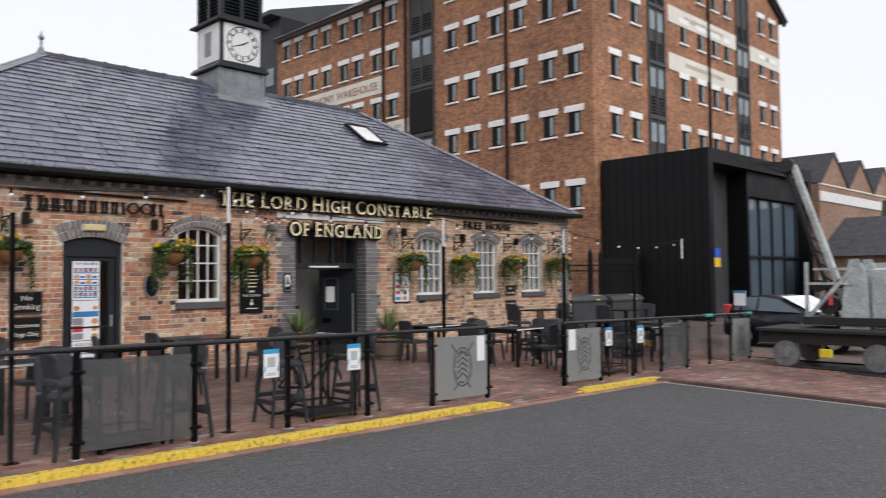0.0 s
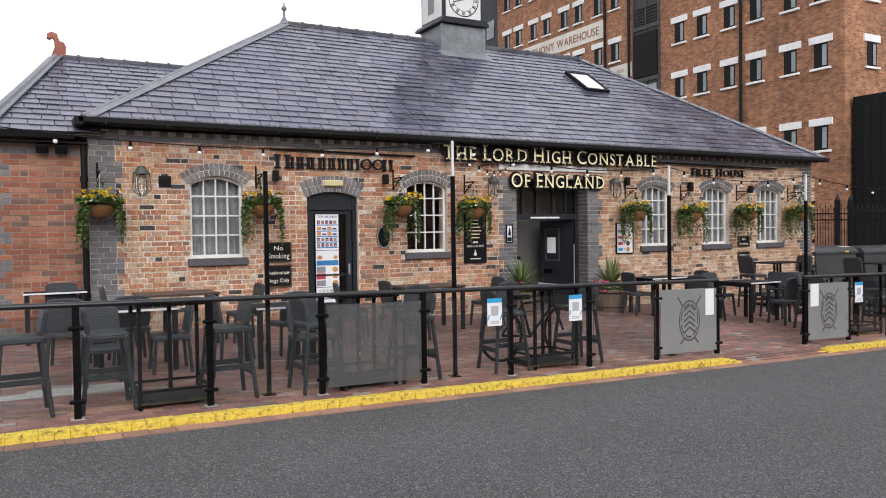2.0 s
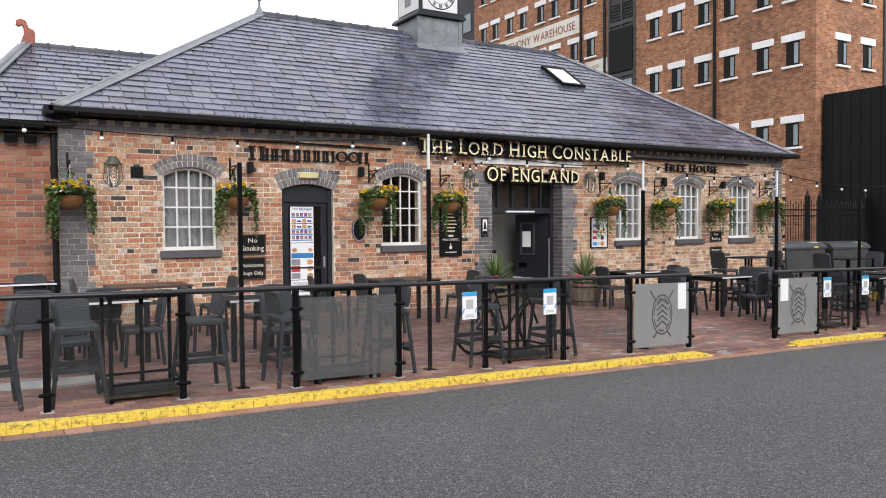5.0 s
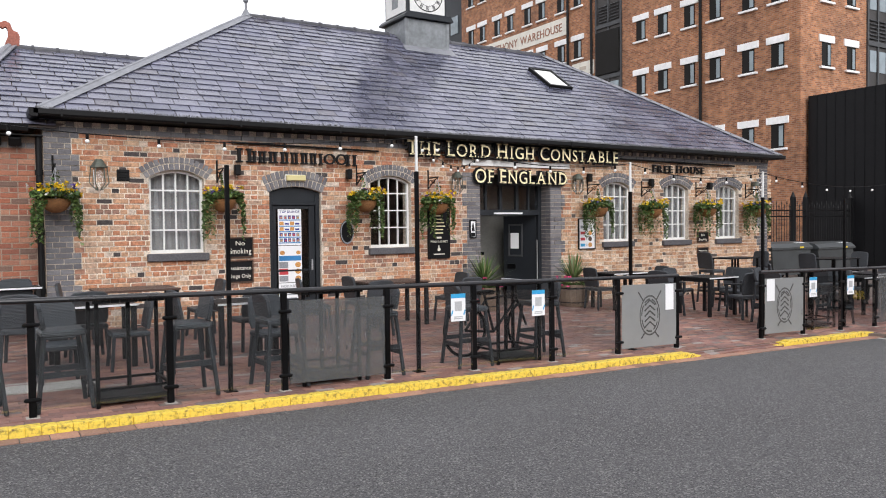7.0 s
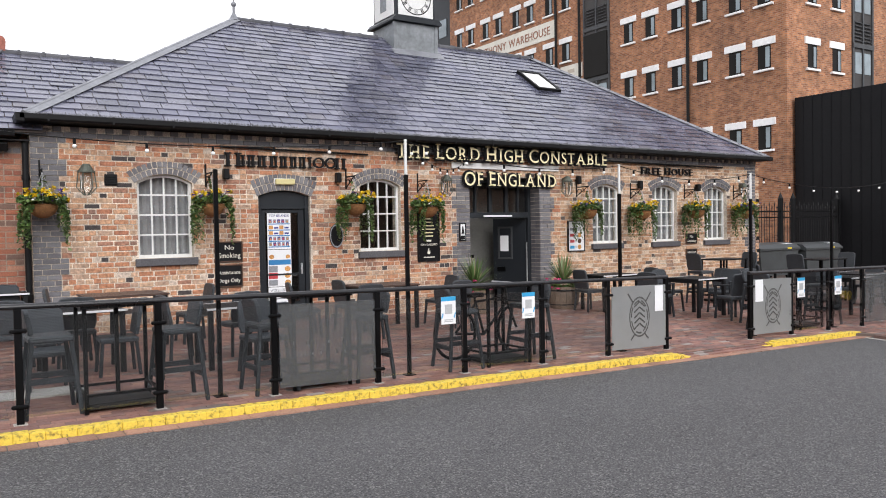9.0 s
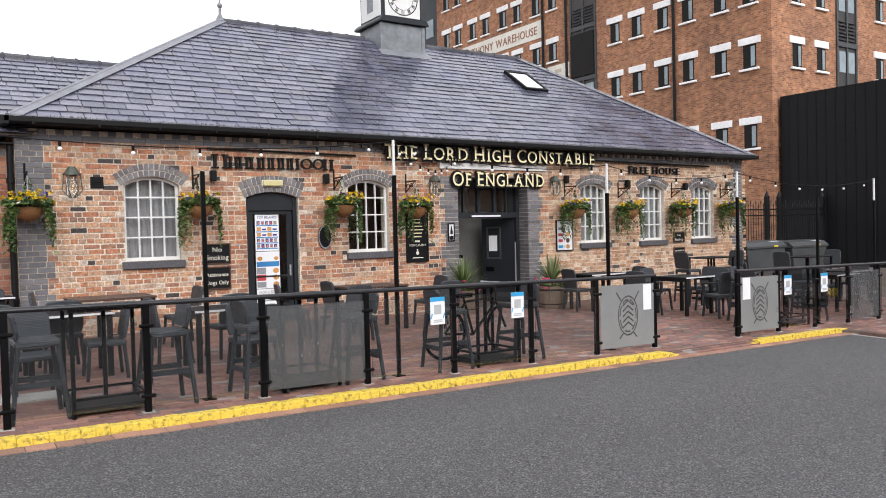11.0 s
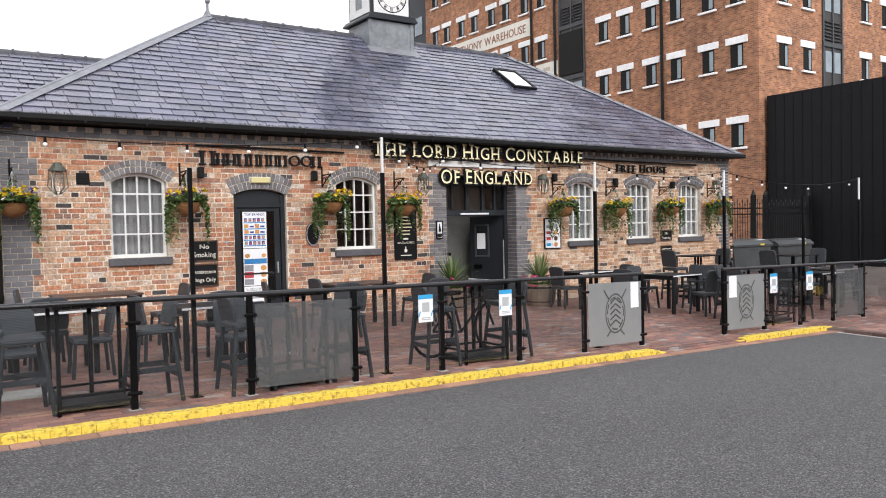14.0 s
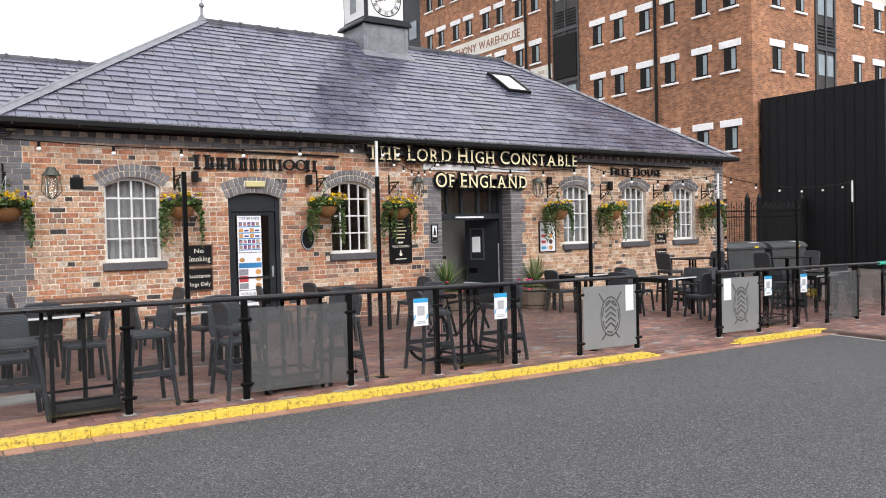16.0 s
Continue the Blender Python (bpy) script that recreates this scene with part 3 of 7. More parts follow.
for k in range(4):
    rot = Matrix.Rotation(k * math.pi / 2, 4, "Z")
    bm = B()
    box(bm, -TW + 0.1, TW - 0.08, -TW - 0.005, -TW + 0.03, 6.78, 7.71, 0.004, 0, rot)
    dial = part("dial_panel", bm, M_WHITE, tower, "white square dial panel")
    if k % 2 == 0:
        bm = B()
        c = Vector((0.01, -TW - 0.008, 7.25))
        for ra, rb in ((0.41, 0.435), (0.29, 0.3)):
            for i in range(48):
                a, b = i * math.tau / 48, (i + 1) * math.tau / 48
                q = [bm.verts.new(c + Vector((r * math.sin(t), 0, r * math.cos(t)))) for r, t in ((ra, a), (rb, a), (rb, b), (ra, b))]
                bm.faces.new(q)
        for h in range(12):
            t = h * math.tau / 12
            m = rot @ Matrix.Translation(c) @ Matrix.Rotation(t, 4, "Y")
            for j, off in enumerate((-0.025, 0.0, 0.025) if h % 3 else (-0.03, 0, 0.03)):
                q = [bm.verts.new(Matrix.Translation(c) @ Matrix.Rotation(t, 4, "Y") @ Vector((off + w, -0.001, z))) for w, z in ((-0.008, 0.305), (0.008, 0.305), (0.008, 0.4), (-0.008, 0.4))]
                bm.faces.new(q)
        for ang, ln, w in ((60, 0.2, 0.02), (250, 0.33, 0.014)):
            t = radians(ang)
            q = [bm.verts.new(Matrix.Translation(c) @ Matrix.Rotation(t, 4, "Y") @ Vector((x, -0.003, z))) for x, z in ((-w, -0.06), (w, -0.06), (w * 0.6, ln), (-w * 0.6, ln))]
            bm.faces.new(q)
        bmesh.ops.transform(bm, matrix=rot, verts=bm.verts)
        part("dial_ring", bm, M_BLACK, dial, "black chapter ring, numerals and hands")
    else:
        bm = B()
        box(bm, -0.16, 0.16, -TW - 0.012, -TW - 0.004, 6.95, 7.55, 0.004, 0, rot)
        part("side_panel", bm, M_LEAD, dial, "small grey leaded panel")
bm = B()
prism(bm, [(-TW - 0.13, 7.78), (-TW - 0.13, 7.74), (TW + 0.13, 7.74), (TW + 0.13, 7.78), (TW + 0.02, 7.86), (-TW - 0.02, 7.86)], "y", -TW - 0.13, TW + 0.13)
fix_normals(bm)
part("ledge", bm, M_GREY_DOOR, tower, "dark moulded ledge")
bm = B()
box(bm, -TW + 0.06, TW - 0.06, -TW + 0.06, TW - 0.06, 7.86, 8.9)
part("louvre_core", bm, M_BLACK, tower)
for k in range(4):
    rot = Matrix.Rotation(k * math.pi / 2, 4, "Z")
    for sx in (-1, 0, 1):
        bm = B()
        box(bm, sx * (TW - 0.06) - 0.05, sx * (TW - 0.06) + 0.05, -TW, -TW + 0.08, 7.86, 8.9, 0.004, 0, rot)
        part("louvre_post", bm, M_GREY_DOOR, tower)
    for i in range(11):
        z = 7.92 + 0.085 * i
        bm = B()
        bar(bm, (-TW + 0.1, -TW + 0.045, z), (TW - 0.1, -TW + 0.045, z), 0.07, 0.012, up=(0, -0.7, 0.7))
        bmesh.ops.transform(bm, matrix=rot, verts=bm.verts)
        part("louvre", bm, M_GREY_DOOR, tower)
bm = B()
tube(bm, (0, 0, 8.9), (0, 0, 9.6), TW * 1.6, 4, 0.05)
bmesh.ops.rotate(bm, verts=bm.verts, cent=(0, 0, 0), matrix=Matrix.Rotation(radians(45), 3, "Z"))
part("cap", bm, M_LEAD, tower)
bm = B()
zr = EZ + (RZ - EZ) * (RY - TW - 0.25 - EY) / (RY - EY)
zt = EZ + (RZ - EZ) * (RY - TW - EY) / (RY - EY)
q = [bm.verts.new(p) for p in ((-TW - 0.15, -TW - 0.22, zr + 0.035), (TW + 0.15, -TW - 0.22, zr + 0.035), (TW + 0.12, -TW, zt + 0.05), (-TW - 0.12, -TW, zt + 0.05))]
bm.faces.new(q)
part("apron", bm, M_HIP, tower, "pale mortar apron flashing at the foot")

# the old roof leans a touch with the fall of the quay
LEAN = Matrix.Translation((9.7, 0, 3.3)) @ Matrix.Rotation(radians(0.13), 4, "Y") @ Matrix.Translation((-9.7, 0, -3.3))
for ob in (roof, gut, sl, tower):
    ob.matrix_basis = LEAN @ ob.matrix_basis

# ---- left wing ----
wing = thing("side_wing", "lower brick wing with a slate roof and terracotta ridge end", "building", kind="structure")
LX0, LY = -0.28, 0.1
bm = B()
box(bm, LX0, WX0 - 0.002, LY + core, LY + 0.34, -0.7, 2.95)
wing_wall = part("wall_wing", bm, M_WING_MORTAR, wing)
bm = B()
box(bm, LX0, LX0 + 0.3, LY + 0.34, 6.4, -0.7, 2.95)
part("wall_end", bm, M_PUB_BRICK, wing)
WRX, WRY, WRZ, WEY, WEZ = 0.77, 3.05, 4.88, -0.16, 3.1
bm = B()
v = [bm.verts.new(p) for p in ((LX0 - 0.15, WEY, WEZ), (1.2, WEY, WEZ), (4.4, WRY, WRZ), (WRX, WRY, WRZ), (LX0 - 0.15, 2 * WRY - WEY, WEZ), (4.4, 2 * WRY - WEY, WEZ))]
for q in ((0, 1, 2, 3), (0, 3, 4), (3, 2, 5, 4)):
    bm.faces.new([v[i] for i in q])
bmesh.ops.translate(bm, verts=v, vec=(0, 0, -0.03))
part("roof_deck", bm, M_JOINT, wing)
mw = slope_frame((0, WEY, WEZ), (1, 0, 0), (0, WRY - WEY, WRZ - WEZ))
SW = math.hypot(WRY - WEY, WRZ - WEZ)
joined = []
for x0, x1, v_, i, t in slates(mw, SW, lambda v: LX0 - 0.15 + (WRX - LX0 + 0.15) * v / SW, lambda v: 1.1 + 3.3 * v / SW, 8):
    joined.append((-(x1 - x0) / 2, (x1 - x0) / 2, 0, SLATE_E, 0, SLATE_T, t))
pieces("slates", joined, M_SLATE, wing, "overlapping blue-grey slates")
bm = B()
tube(bm, (LX0 - 0.15, WEY, WEZ + 0.02), (WRX, WRY, WRZ + 0.02), 0.06, 8)
bar(bm, (LX0 - 0.1, WEY + 0.02, WEZ + 0.02), (WRX, WRY, WRZ + 0.02), 0.26, 0.02, up=(-0.3, -0.4, 0.8))
part("hip_flashing", bm, M_HIP, wing, "pale grey lead hip flashing")
x = WRX
while x < 4.0:
    bm = B()
    tube(bm, (x, WRY, WRZ - 0.01), (x + 0.4, WRY, WRZ - 0.01), 0.07, 10)
    tube(bm, (x + 0.36, WRY, WRZ - 0.008), (x + 0.4, WRY, WRZ - 0.008), 0.085, 10)
    part("ridge_tile", bm, M_RIDGE, wing)
    x += 0.41
bm = B()
prism(bm, [(0.16, 0.02), (0.17, 0.2), (0.14, 0.27), (0.06, 0.3), (0.02, 0.42), (-0.06, 0.46), (-0.14, 0.42), (-0.15, 0.35), (-0.1, 0.32), (-0.05, 0.36), (-0.02, 0.3), (-0.02, 0.18), (-0.08, 0.02)], "y", -0.06, 0.06)
fix_normals(bm)
bmesh.ops.translate(bm, verts=bm.verts, vec=(WRX, WRY, WRZ))
part("ridge_ornament", bm, M_TERRACOTTA, wing, "curled red terracotta ridge end")
bm = B()
prism(bm, [(WEY - 0.1, WEZ - 0.1), (WEY, WEZ - 0.12), (WEY, WEZ), (WEY - 0.12, WEZ)], "x", LX0 - 0.2, EX0 - 0.12)
fix_normals(bm)
part("gutter", bm, M_GUTTER, wing)
bm = B()
box(bm, LX0 - 0.1, WX0 - 0.004, WEY + 0.004, LY, WEZ - 0.16, WEZ - 0.14)
part("soffit", bm, M_GUTTER, wing)
# ---- lettering ----
SERIF = {"T": "cb", "H": "lt lb rt rb", "E": "lt lb", "L": "lt lb", "R": "lt lb rb", "D": "lt lb", "I": "ct cb", "N": "lt lb rt", "B": "lt lb", "A": "lb rb", "F": "lt lb", "P": "lt lb", "U": "lt rt"}


def with_serifs(me, ch):
    """Adds slab serifs to the stems of a glyph mesh."""
    xs = [v.co.x for v in me.vertices]
    a, b = min(xs), max(xs)
    bm = B()
    bm.from_mesh(me)
    for s in SERIF.get(ch, "").split():
        x = {"l": a + 0.075, "r": b - 0.075, "c": (a + b) / 2}[s[0]]
        z = 0.0 if s[1] == "b" else 0.675
        box(bm, x - 0.15, x + 0.15, z, z + 0.055, -0.5, 0.5)
    bm.to_mesh(me)
    bm.free()


def letters(parent, text, x0, x1, z0, z1, y, depth, material, face=None, big=1.0, serif=False):
    """Raised letters that fill x0..x1 and z0..z1 on a wall facing -y; initials may stand taller."""
    made, x = [], 0.0
    start = True
    for ch in text:
        if ch == " ":
            x += 0.32
            start = True
            continue
        me = GLYPHS[ch].copy()
        if serif:
            with_serifs(me, ch)
        xs = [v.co.x for v in me.vertices]
        a, b = min(xs), max(xs)
        k = big if start else 1.0
        made.append((me, x - a * k, k, ch))
        x += (b - a) * k + 0.11
        start = False
    total = x - 0.11
    sx, sz = (x1 - x0) / total, (z1 - z0) / (0.72 * max(big, 1.0))
    for me, px, k, ch in made:
        for v in me.vertices:
            c = v.co
            v.co = (x0 + (px + c.x * k) * sx, y - depth * (0.5 + c.z), z0 + c.y * k * sz)
        me.materials.clear()
        me.materials.append(material)
        if face:
            me.materials.append(face)
            for p in me.polygons:
                p.material_index = 1 if abs(p.normal.y) > 0.8 else 0
        ob = new("letter", me)
        ob.parent = parent
        if serif and face:
            fat = FAT[ch].copy()
            with_serifs(fat, ch)
            for v in fat.vertices:
                c = v.co
                v.co = (x0 + (px + c.x * k) * sx, y + 0.012 - depth * 0.4 * (0.5 + c.z), z0 + c.y * k * sz)
            fat.materials.clear()
            fat.materials.append(material)
            back = new("backing", fat)
            back.parent = ob


def flat_text(parent, text, x0, x1, z0, z1, y, material):
    letters(parent, text, x0, x1, z0, z1, y, 0.003, material)


def bars(parent, x0, x1, z0, z1, y, material, n, seed, fill=0.75, name="text_bar"):
    """Rows of plain bars in place of writing that cannot be read."""
    r = random.Random(seed)
    h = (z1 - z0) / n
    bm = B()
    for i in range(n):
        w = (x1 - x0) * r.uniform(0.55, 1.0)
        c = (x0 + x1) / 2
        box(bm, c - w / 2, c + w / 2, y - 0.002, y, z1 - (i + fill) * h, z1 - (i + 0.15) * h)
    return part(name, bm, material, parent)


M_GOLD = mat("gilt_letter_face", (0.84, 0.74, 0.46), 0.45, grain=40, grain_amt=0.08, stain_amt=0.1, bump=0.05)
M_SIGN_BLACK = mat("black_sign", (0.007, 0.007, 0.008), 0.45, spec=0.2, grain_amt=0.1, bump=0.03)
M_CREAM = mat("cream_text", (0.75, 0.72, 0.62), 0.6, grain_amt=0.05, stain_amt=0.05, bump=0)
M_PAPER = mat("white_paper", (0.78, 0.79, 0.8), 0.6, grain_amt=0.03, stain_amt=0.04, bump=0)
M_BLUE = mat("blue_print", (0.03, 0.2, 0.45), 0.5, grain_amt=0.05, bump=0)
M_RED = mat("red_print", (0.5, 0.05, 0.06), 0.5, grain_amt=0.05, bump=0)
M_ORANGE = mat("orange_print", (0.55, 0.27, 0.08), 0.5, grain=80, grain_amt=0.6, bump=0)
M_NAVY = mat("navy_print", (0.04, 0.04, 0.2), 0.5, grain=80, grain_amt=0.4, bump=0)
M_GREY_PRINT = mat("grey_print", (0.25, 0.26, 0.28), 0.6, grain=90, grain_amt=0.5, bump=0)
M_BROWN_WOOD = mat("dark_brown_wood", (0.07, 0.035, 0.02), 0.5, grain=30, grain_amt=0.3)
M_CREAM_LAMP = mat("yellowed_plastic", (0.62, 0.55, 0.27), 0.4, grain_amt=0.06, stain_amt=0.1, bump=0)
M_GALV = mat("galvanised", (0.42, 0.43, 0.44), 0.4, metal=0.7, grain=30, stain_amt=0.2)
M_SILL = mat("blue_brick_sill", (0.085, 0.083, 0.09), 0.6, grain=40, stain=4, stain_amt=0.2)
M_LAMP_GREEN = mat("weathered_copper", (0.1, 0.11, 0.09), 0.5, metal=0.4, grain=40)


# ---- windows ----
def window(cx, curtain, n):
    w = tagged(new("window_%d" % n), "white multi-pane sash window under a segmental arch", "window", "pub windows", "structure")
    w.matrix_basis = pose(cx, 0.1, 0)
    hw = WIN_W / 2 - 0.004
    pts = arc(-hw, hw, SPRING, CROWN - 0.004, 12)
    inn = arc(-hw + 0.04, hw - 0.04, SPRING - 0.01, CROWN - 0.045, 12)
    bm = B()
    outer = [(-hw, SILL)] + pts + [(hw, SILL)]
    inner = [(-hw + 0.04, SILL + 0.055)] + inn + [(hw - 0.04, SILL + 0.055)]
    k = len(outer)
    vo = [[bm.verts.new((p[0], y, p[1])) for p in outer] for y in (0, 0.06)]
    vi = [[bm.verts.new((p[0], y, p[1])) for p in inner] for y in (0, 0.06)]
    for i in range(k):
        j = (i + 1) % k
        bm.faces.new((vo[0][i], vo[0][j], vi[0][j], vi[0][i]))
        bm.faces.new((vi[0][i], vi[0][j], vi[1][j], vi[1][i]))
        bm.faces.new((vo[1][j], vo[1][i], vi[1][i], vi[1][j]))
    fix_normals(bm)
    part("window_frame", bm, M_WHITE, w)
    rows = [SILL + 0.055 + (CROWN - SILL - 0.09) * f for f in (0.255, 0.51, 0.765)]
    cols = [-hw + 0.04 + (2 * hw - 0.08) * f for f in (0.25, 0.5, 0.75)]
    for z in rows:
        bm = B()
        box(bm, -hw + 0.03, hw - 0.03, 0.006, 0.045, z - 0.012, z + 0.012)
        part("glazing_bar", bm, M_WHITE, w)
    for x in cols:
        top = CROWN - 0.04 - (CROWN - SPRING) * (x / hw) ** 2
        bm = B()
        box(bm, x - 0.011, x + 0.011, 0.004, 0.047, SILL + 0.05, top)
        part("glazing_bar", bm, M_WHITE, w)
    xs = [-hw + 0.035] + cols + [hw - 0.035]
    zs = [SILL + 0.05] + rows + [SPRING - 0.005]
    for i in range(4):
        for j in range(4):
            bm = B()
            a, b = xs[i], xs[i + 1]
            t0 = zs[j]
            if j < 3:
                zz = [(a, t0), (b, t0), (b, zs[j + 1]), (a, zs[j + 1])]
            else:
                f = lambda x: CROWN - 0.03 - (CROWN - SPRING) * (x / hw) ** 2
                zz = [(a, t0), (b, t0), (b, f(b)), ((a + b) / 2, f((a + b) / 2)), (a, f(a))]
            prism(bm, zz, "y", 0.024, 0.028)
            fix_normals(bm)
            g = part("pane", bm, M_GLASS, w)
            g.visible_shadow = False
    if curtain:
        bm = B()
        nn = 60
        prev = None
        for i in range(nn + 1):
            x = -hw + 2 * hw * i / nn
            y = 0.16 + 0.018 * math.sin(i * 0.9) + 0.01 * math.sin(i * 2.3 + n)
            c = [bm.verts.new((x, y, SILL - 0.02)), bm.verts.new((x, y, CROWN))]
            if prev:
                bm.faces.new((prev[0], c[0], c[1], prev[1]))
            prev = c
        cu = tagged(part("net_curtain", bm, M_CURTAIN, None, smooth=True), "pale grey net curtain hanging behind the window", "curtain", "net curtains")
        cu.matrix_basis = pose(cx, 0.1, 0)
    bm = B()
    box(bm, -hw - 0.06, hw + 0.06, -0.17, 0.1, SILL - 0.13, SILL - 0.004, 0.012)
    part("window_sill", bm, M_SILL, w, "dark blue-brick sill")


for n, (c, cur) in enumerate(zip(WINDOWS, (True, False, True, True, True)), 1):
    window(c, cur, n)

# ---- side door with posters ----
door = tagged(new("door_1"), "charcoal glazed door with menu posters taped inside", "door", kind="structure")
door.matrix_basis = pose(DOOR[0], 0.07, 0)
dw = DOOR[1] - DOOR[0]
DZ = gz(5, 0)
bm = B()
for b in ((0.004, 0.08, 0, 0.09, DZ, 2.16), (dw - 0.08, dw - 0.004, 0, 0.09, DZ, 2.16), (0.08, dw - 0.08, 0, 0.09, 1.93, 2.0)):
    box(bm, *b, 0.004)
part("door_frame", bm, M_GREY_DOOR, door)
bm = B()
prism(bm, [(0.08, 2.0)] + arc(0.03, dw - 0.03, 2.15, DOOR[4] - 0.004) + [(dw - 0.08, 2.0)], "y", 0.025, 0.06)
fix_normals(bm)
part("overdoor_panel", bm, M_GREY_DOOR, door)
bm = B()
for b in ((0.09, 0.15, 0.03, 0.07, DZ + 0.02, 1.92), (dw - 0.2, dw - 0.09, 0.03, 0.07, DZ + 0.02, 1.92), (0.15, dw - 0.2, 0.03, 0.07, DZ + 0.02, 0.25), (0.15, dw - 0.2, 0.03, 0.07, 1.86, 1.92), (0.15, dw - 0.2, 0.032, 0.068, 0.74, 0.77)):
    box(bm, *b, 0.003)
part("door_leaf", bm, M_GREY_DOOR, door)
bm = B()
box(bm, 0.15, dw - 0.2, 0.046, 0.052, 0.25, 1.86)
g = part("pane", bm, M_GLASS, door)
g.visible_shadow = False
bm = B()
box(bm, dw - 0.17, dw - 0.14, -0.01, 0.03, 0.75, 0.95, 0.004)
part("door_handle", bm, M_GALV, door)
poster = thing("menu_poster", "column of white menu posters with photos of drinks and food", "poster", (DOOR[0] + 0.19, 0.113, 0))
poster.scale = (1.19, 1, 1)
pw = 0.37
for z0, z1 in ((1.21, 1.86), (0.54, 1.2), (0.05, 0.53)):
    bm = B()
    box(bm, 0, pw, 0, 0.002, z0, z1)
    part("sheet", bm, M_PAPER, poster)
flat_text(poster, "TOP BRANDS", 0.03, 0.34, 1.79, 1.835, -0.001, M_NAVY)
M_PURPLE = mat("purple_print", (0.11, 0.07, 0.2), 0.5, grain=90, grain_amt=0.4, bump=0)
for k, z in enumerate((1.66, 1.55, 1.45, 1.35, 1.25)):
    n = 5 if k in (0, 3, 4) else 2
    bm = B()
    box(bm, 0.015, pw - 0.015, -0.0015, 0, z - 0.006, z + 0.012)
    part("picture", bm, M_BLUE, poster)
    for j in range(n):
        x = 0.02 + j * (pw - 0.04) / n
        wj = (pw - 0.04) / n
        bm = B()
        box(bm, x + 0.004, x + wj * (0.8 if n == 5 else 0.42), -0.002, 0, z + 0.02, z + 0.085)
        part("picture", bm, M_ORANGE if n == 2 else (M_PURPLE, M_GREY_PRINT, M_NAVY)[(k + j) % 3], poster)
        bm = B()
        box(bm, x + wj * (0.3 if n == 5 else 0.52), x + wj * (0.66 if n == 5 else 0.92), -0.0025, -0.0005, z + 0.03, z + 0.06)
        part("picture", bm, M_RED if n == 5 and j % 2 else M_NAVY if n == 2 else M_ORANGE, poster)
for z0, z1, c in ((1.03, 1.12, None), (0.93, 1.02, M_BLUE), (0.8, 0.91, M_GREY_PRINT), (0.68, 0.79, M_RED), (0.56, 0.66, M_GREY_PRINT)):
    if c:
        bm = B()
        box(bm, 0.01, 0.15 if c is not M_BLUE else 0.36, -0.002, 0, z0, z1)
        part("picture", bm, c, poster)
    for xx in ((0.28, 0.35), (0.02, 0.1)) if c is None else ((0.26, 0.355),):
        if c is M_BLUE:
            continue
        bm = B()
        tube(bm, ((xx[0] + xx[1]) / 2, -0.003, (z0 + z1) / 2), ((xx[0] + xx[1]) / 2, 0, (z0 + z1) / 2), (xx[1] - xx[0]) / 2, 12)
        part("picture", bm, M_ORANGE, poster)
flat_text(poster, "WORLD BEERS", 0.03, 0.34, 0.45, 0.5, -0.001, M_GREY_PRINT)
for z in (0.3, 0.14):
    bars(poster, 0.03, 0.34, z, z + 0.13, -0.001, M_GREY_PRINT, 3, int(z * 100))

# ---- main entry: recessed lobby, open leaf, transom lights ----
lob = tagged(new("door_2"), "charcoal double entrance with one leaf open and transom lights above", "door", kind="structure")
EW0, EW1 = ENTRY[0], ENTRY[1]
GZE = gz(10, 0)
bm = B()
for b in ((EW0 + 0.01, EW0 + 0.09, 0.3, 0.42, GZE, 2.56), (EW1 - 0.09, EW1 - 0.01, 0.3, 0.42, GZE, 2.56), (EW0 + 0.09, EW1 - 0.09, 0.3, 0.42, 1.74, 1.86), (EW0 + 0.09, EW1 - 0.09, 0.3, 0.42, 2.5, 2.56)):
    box(bm, *b, 0.004)
for f in (0.17, 0.4, 0.66, 0.85):
    x = EW0 + 0.09 + (EW1 - EW0 - 0.18) * f
    wd = 0.02 if f in (0.17, 0.85) else 0.035
    box(bm, x - wd, x + wd, 0.32, 0.4, 1.86, 2.5)
part("door_frame", bm, M_GREY_DOOR, lob)
bm = B()
box(bm, EW0 + 0.09, EW1 - 0.09, 0.355, 0.362, 1.86, 2.5)
g = part("transom_pane", bm, M_GLASS, lob)
g.visible_shadow = False
# lobby walls behind
bm = B()
box(bm, EW0 - 0.35, EW0 - 0.3, 0.34, 3.6, GZE, 2.95)
box(bm, EW1 + 0.3, EW1 + 0.35, 0.34, 3.6, GZE, 2.95)
box(bm, EW0 - 0.3, EW1 + 0.3, 1.5, 1.56, GZE, 2.95)
tagged(part("lobby_wall", bm, M_LOBBY, pub), "dim dark-painted lobby walls")
bm = B()
box(bm, EW0 - 0.28, EW0 + 1.1, 1.485, 1.5, GZE, 0.85)
part("lobby_dado", bm, M_BEIGE, pub, "beige dado panel")
bm = B()
M_leaf = Matrix.Translation((EW1 - 0.1, 0.38, 0)) @ Matrix.Rotation(radians(-62), 4, "Z")
box(bm, -0.8, 0.0, 0.0, 0.05, GZE + 0.02, 1.73, 0.004, 0, M_leaf)
leaf = part("door_leaf", bm, M_GREY_DOOR, lob, "open charcoal door leaf")
bm = B()
box(bm, -0.62, -0.42, -0.008, 0.0, 1.0, 1.35, 0, 0, M_leaf)
part("notice", bm, M_PAPER, leaf, "white paper notice")
bm = B()
box(bm, -0.7, -0.5, -0.03, 0.0, 0.55, 0.65, 0.004, 0, M_leaf)
part("letter_plate", bm, M_BLACK, leaf)
bm = B()
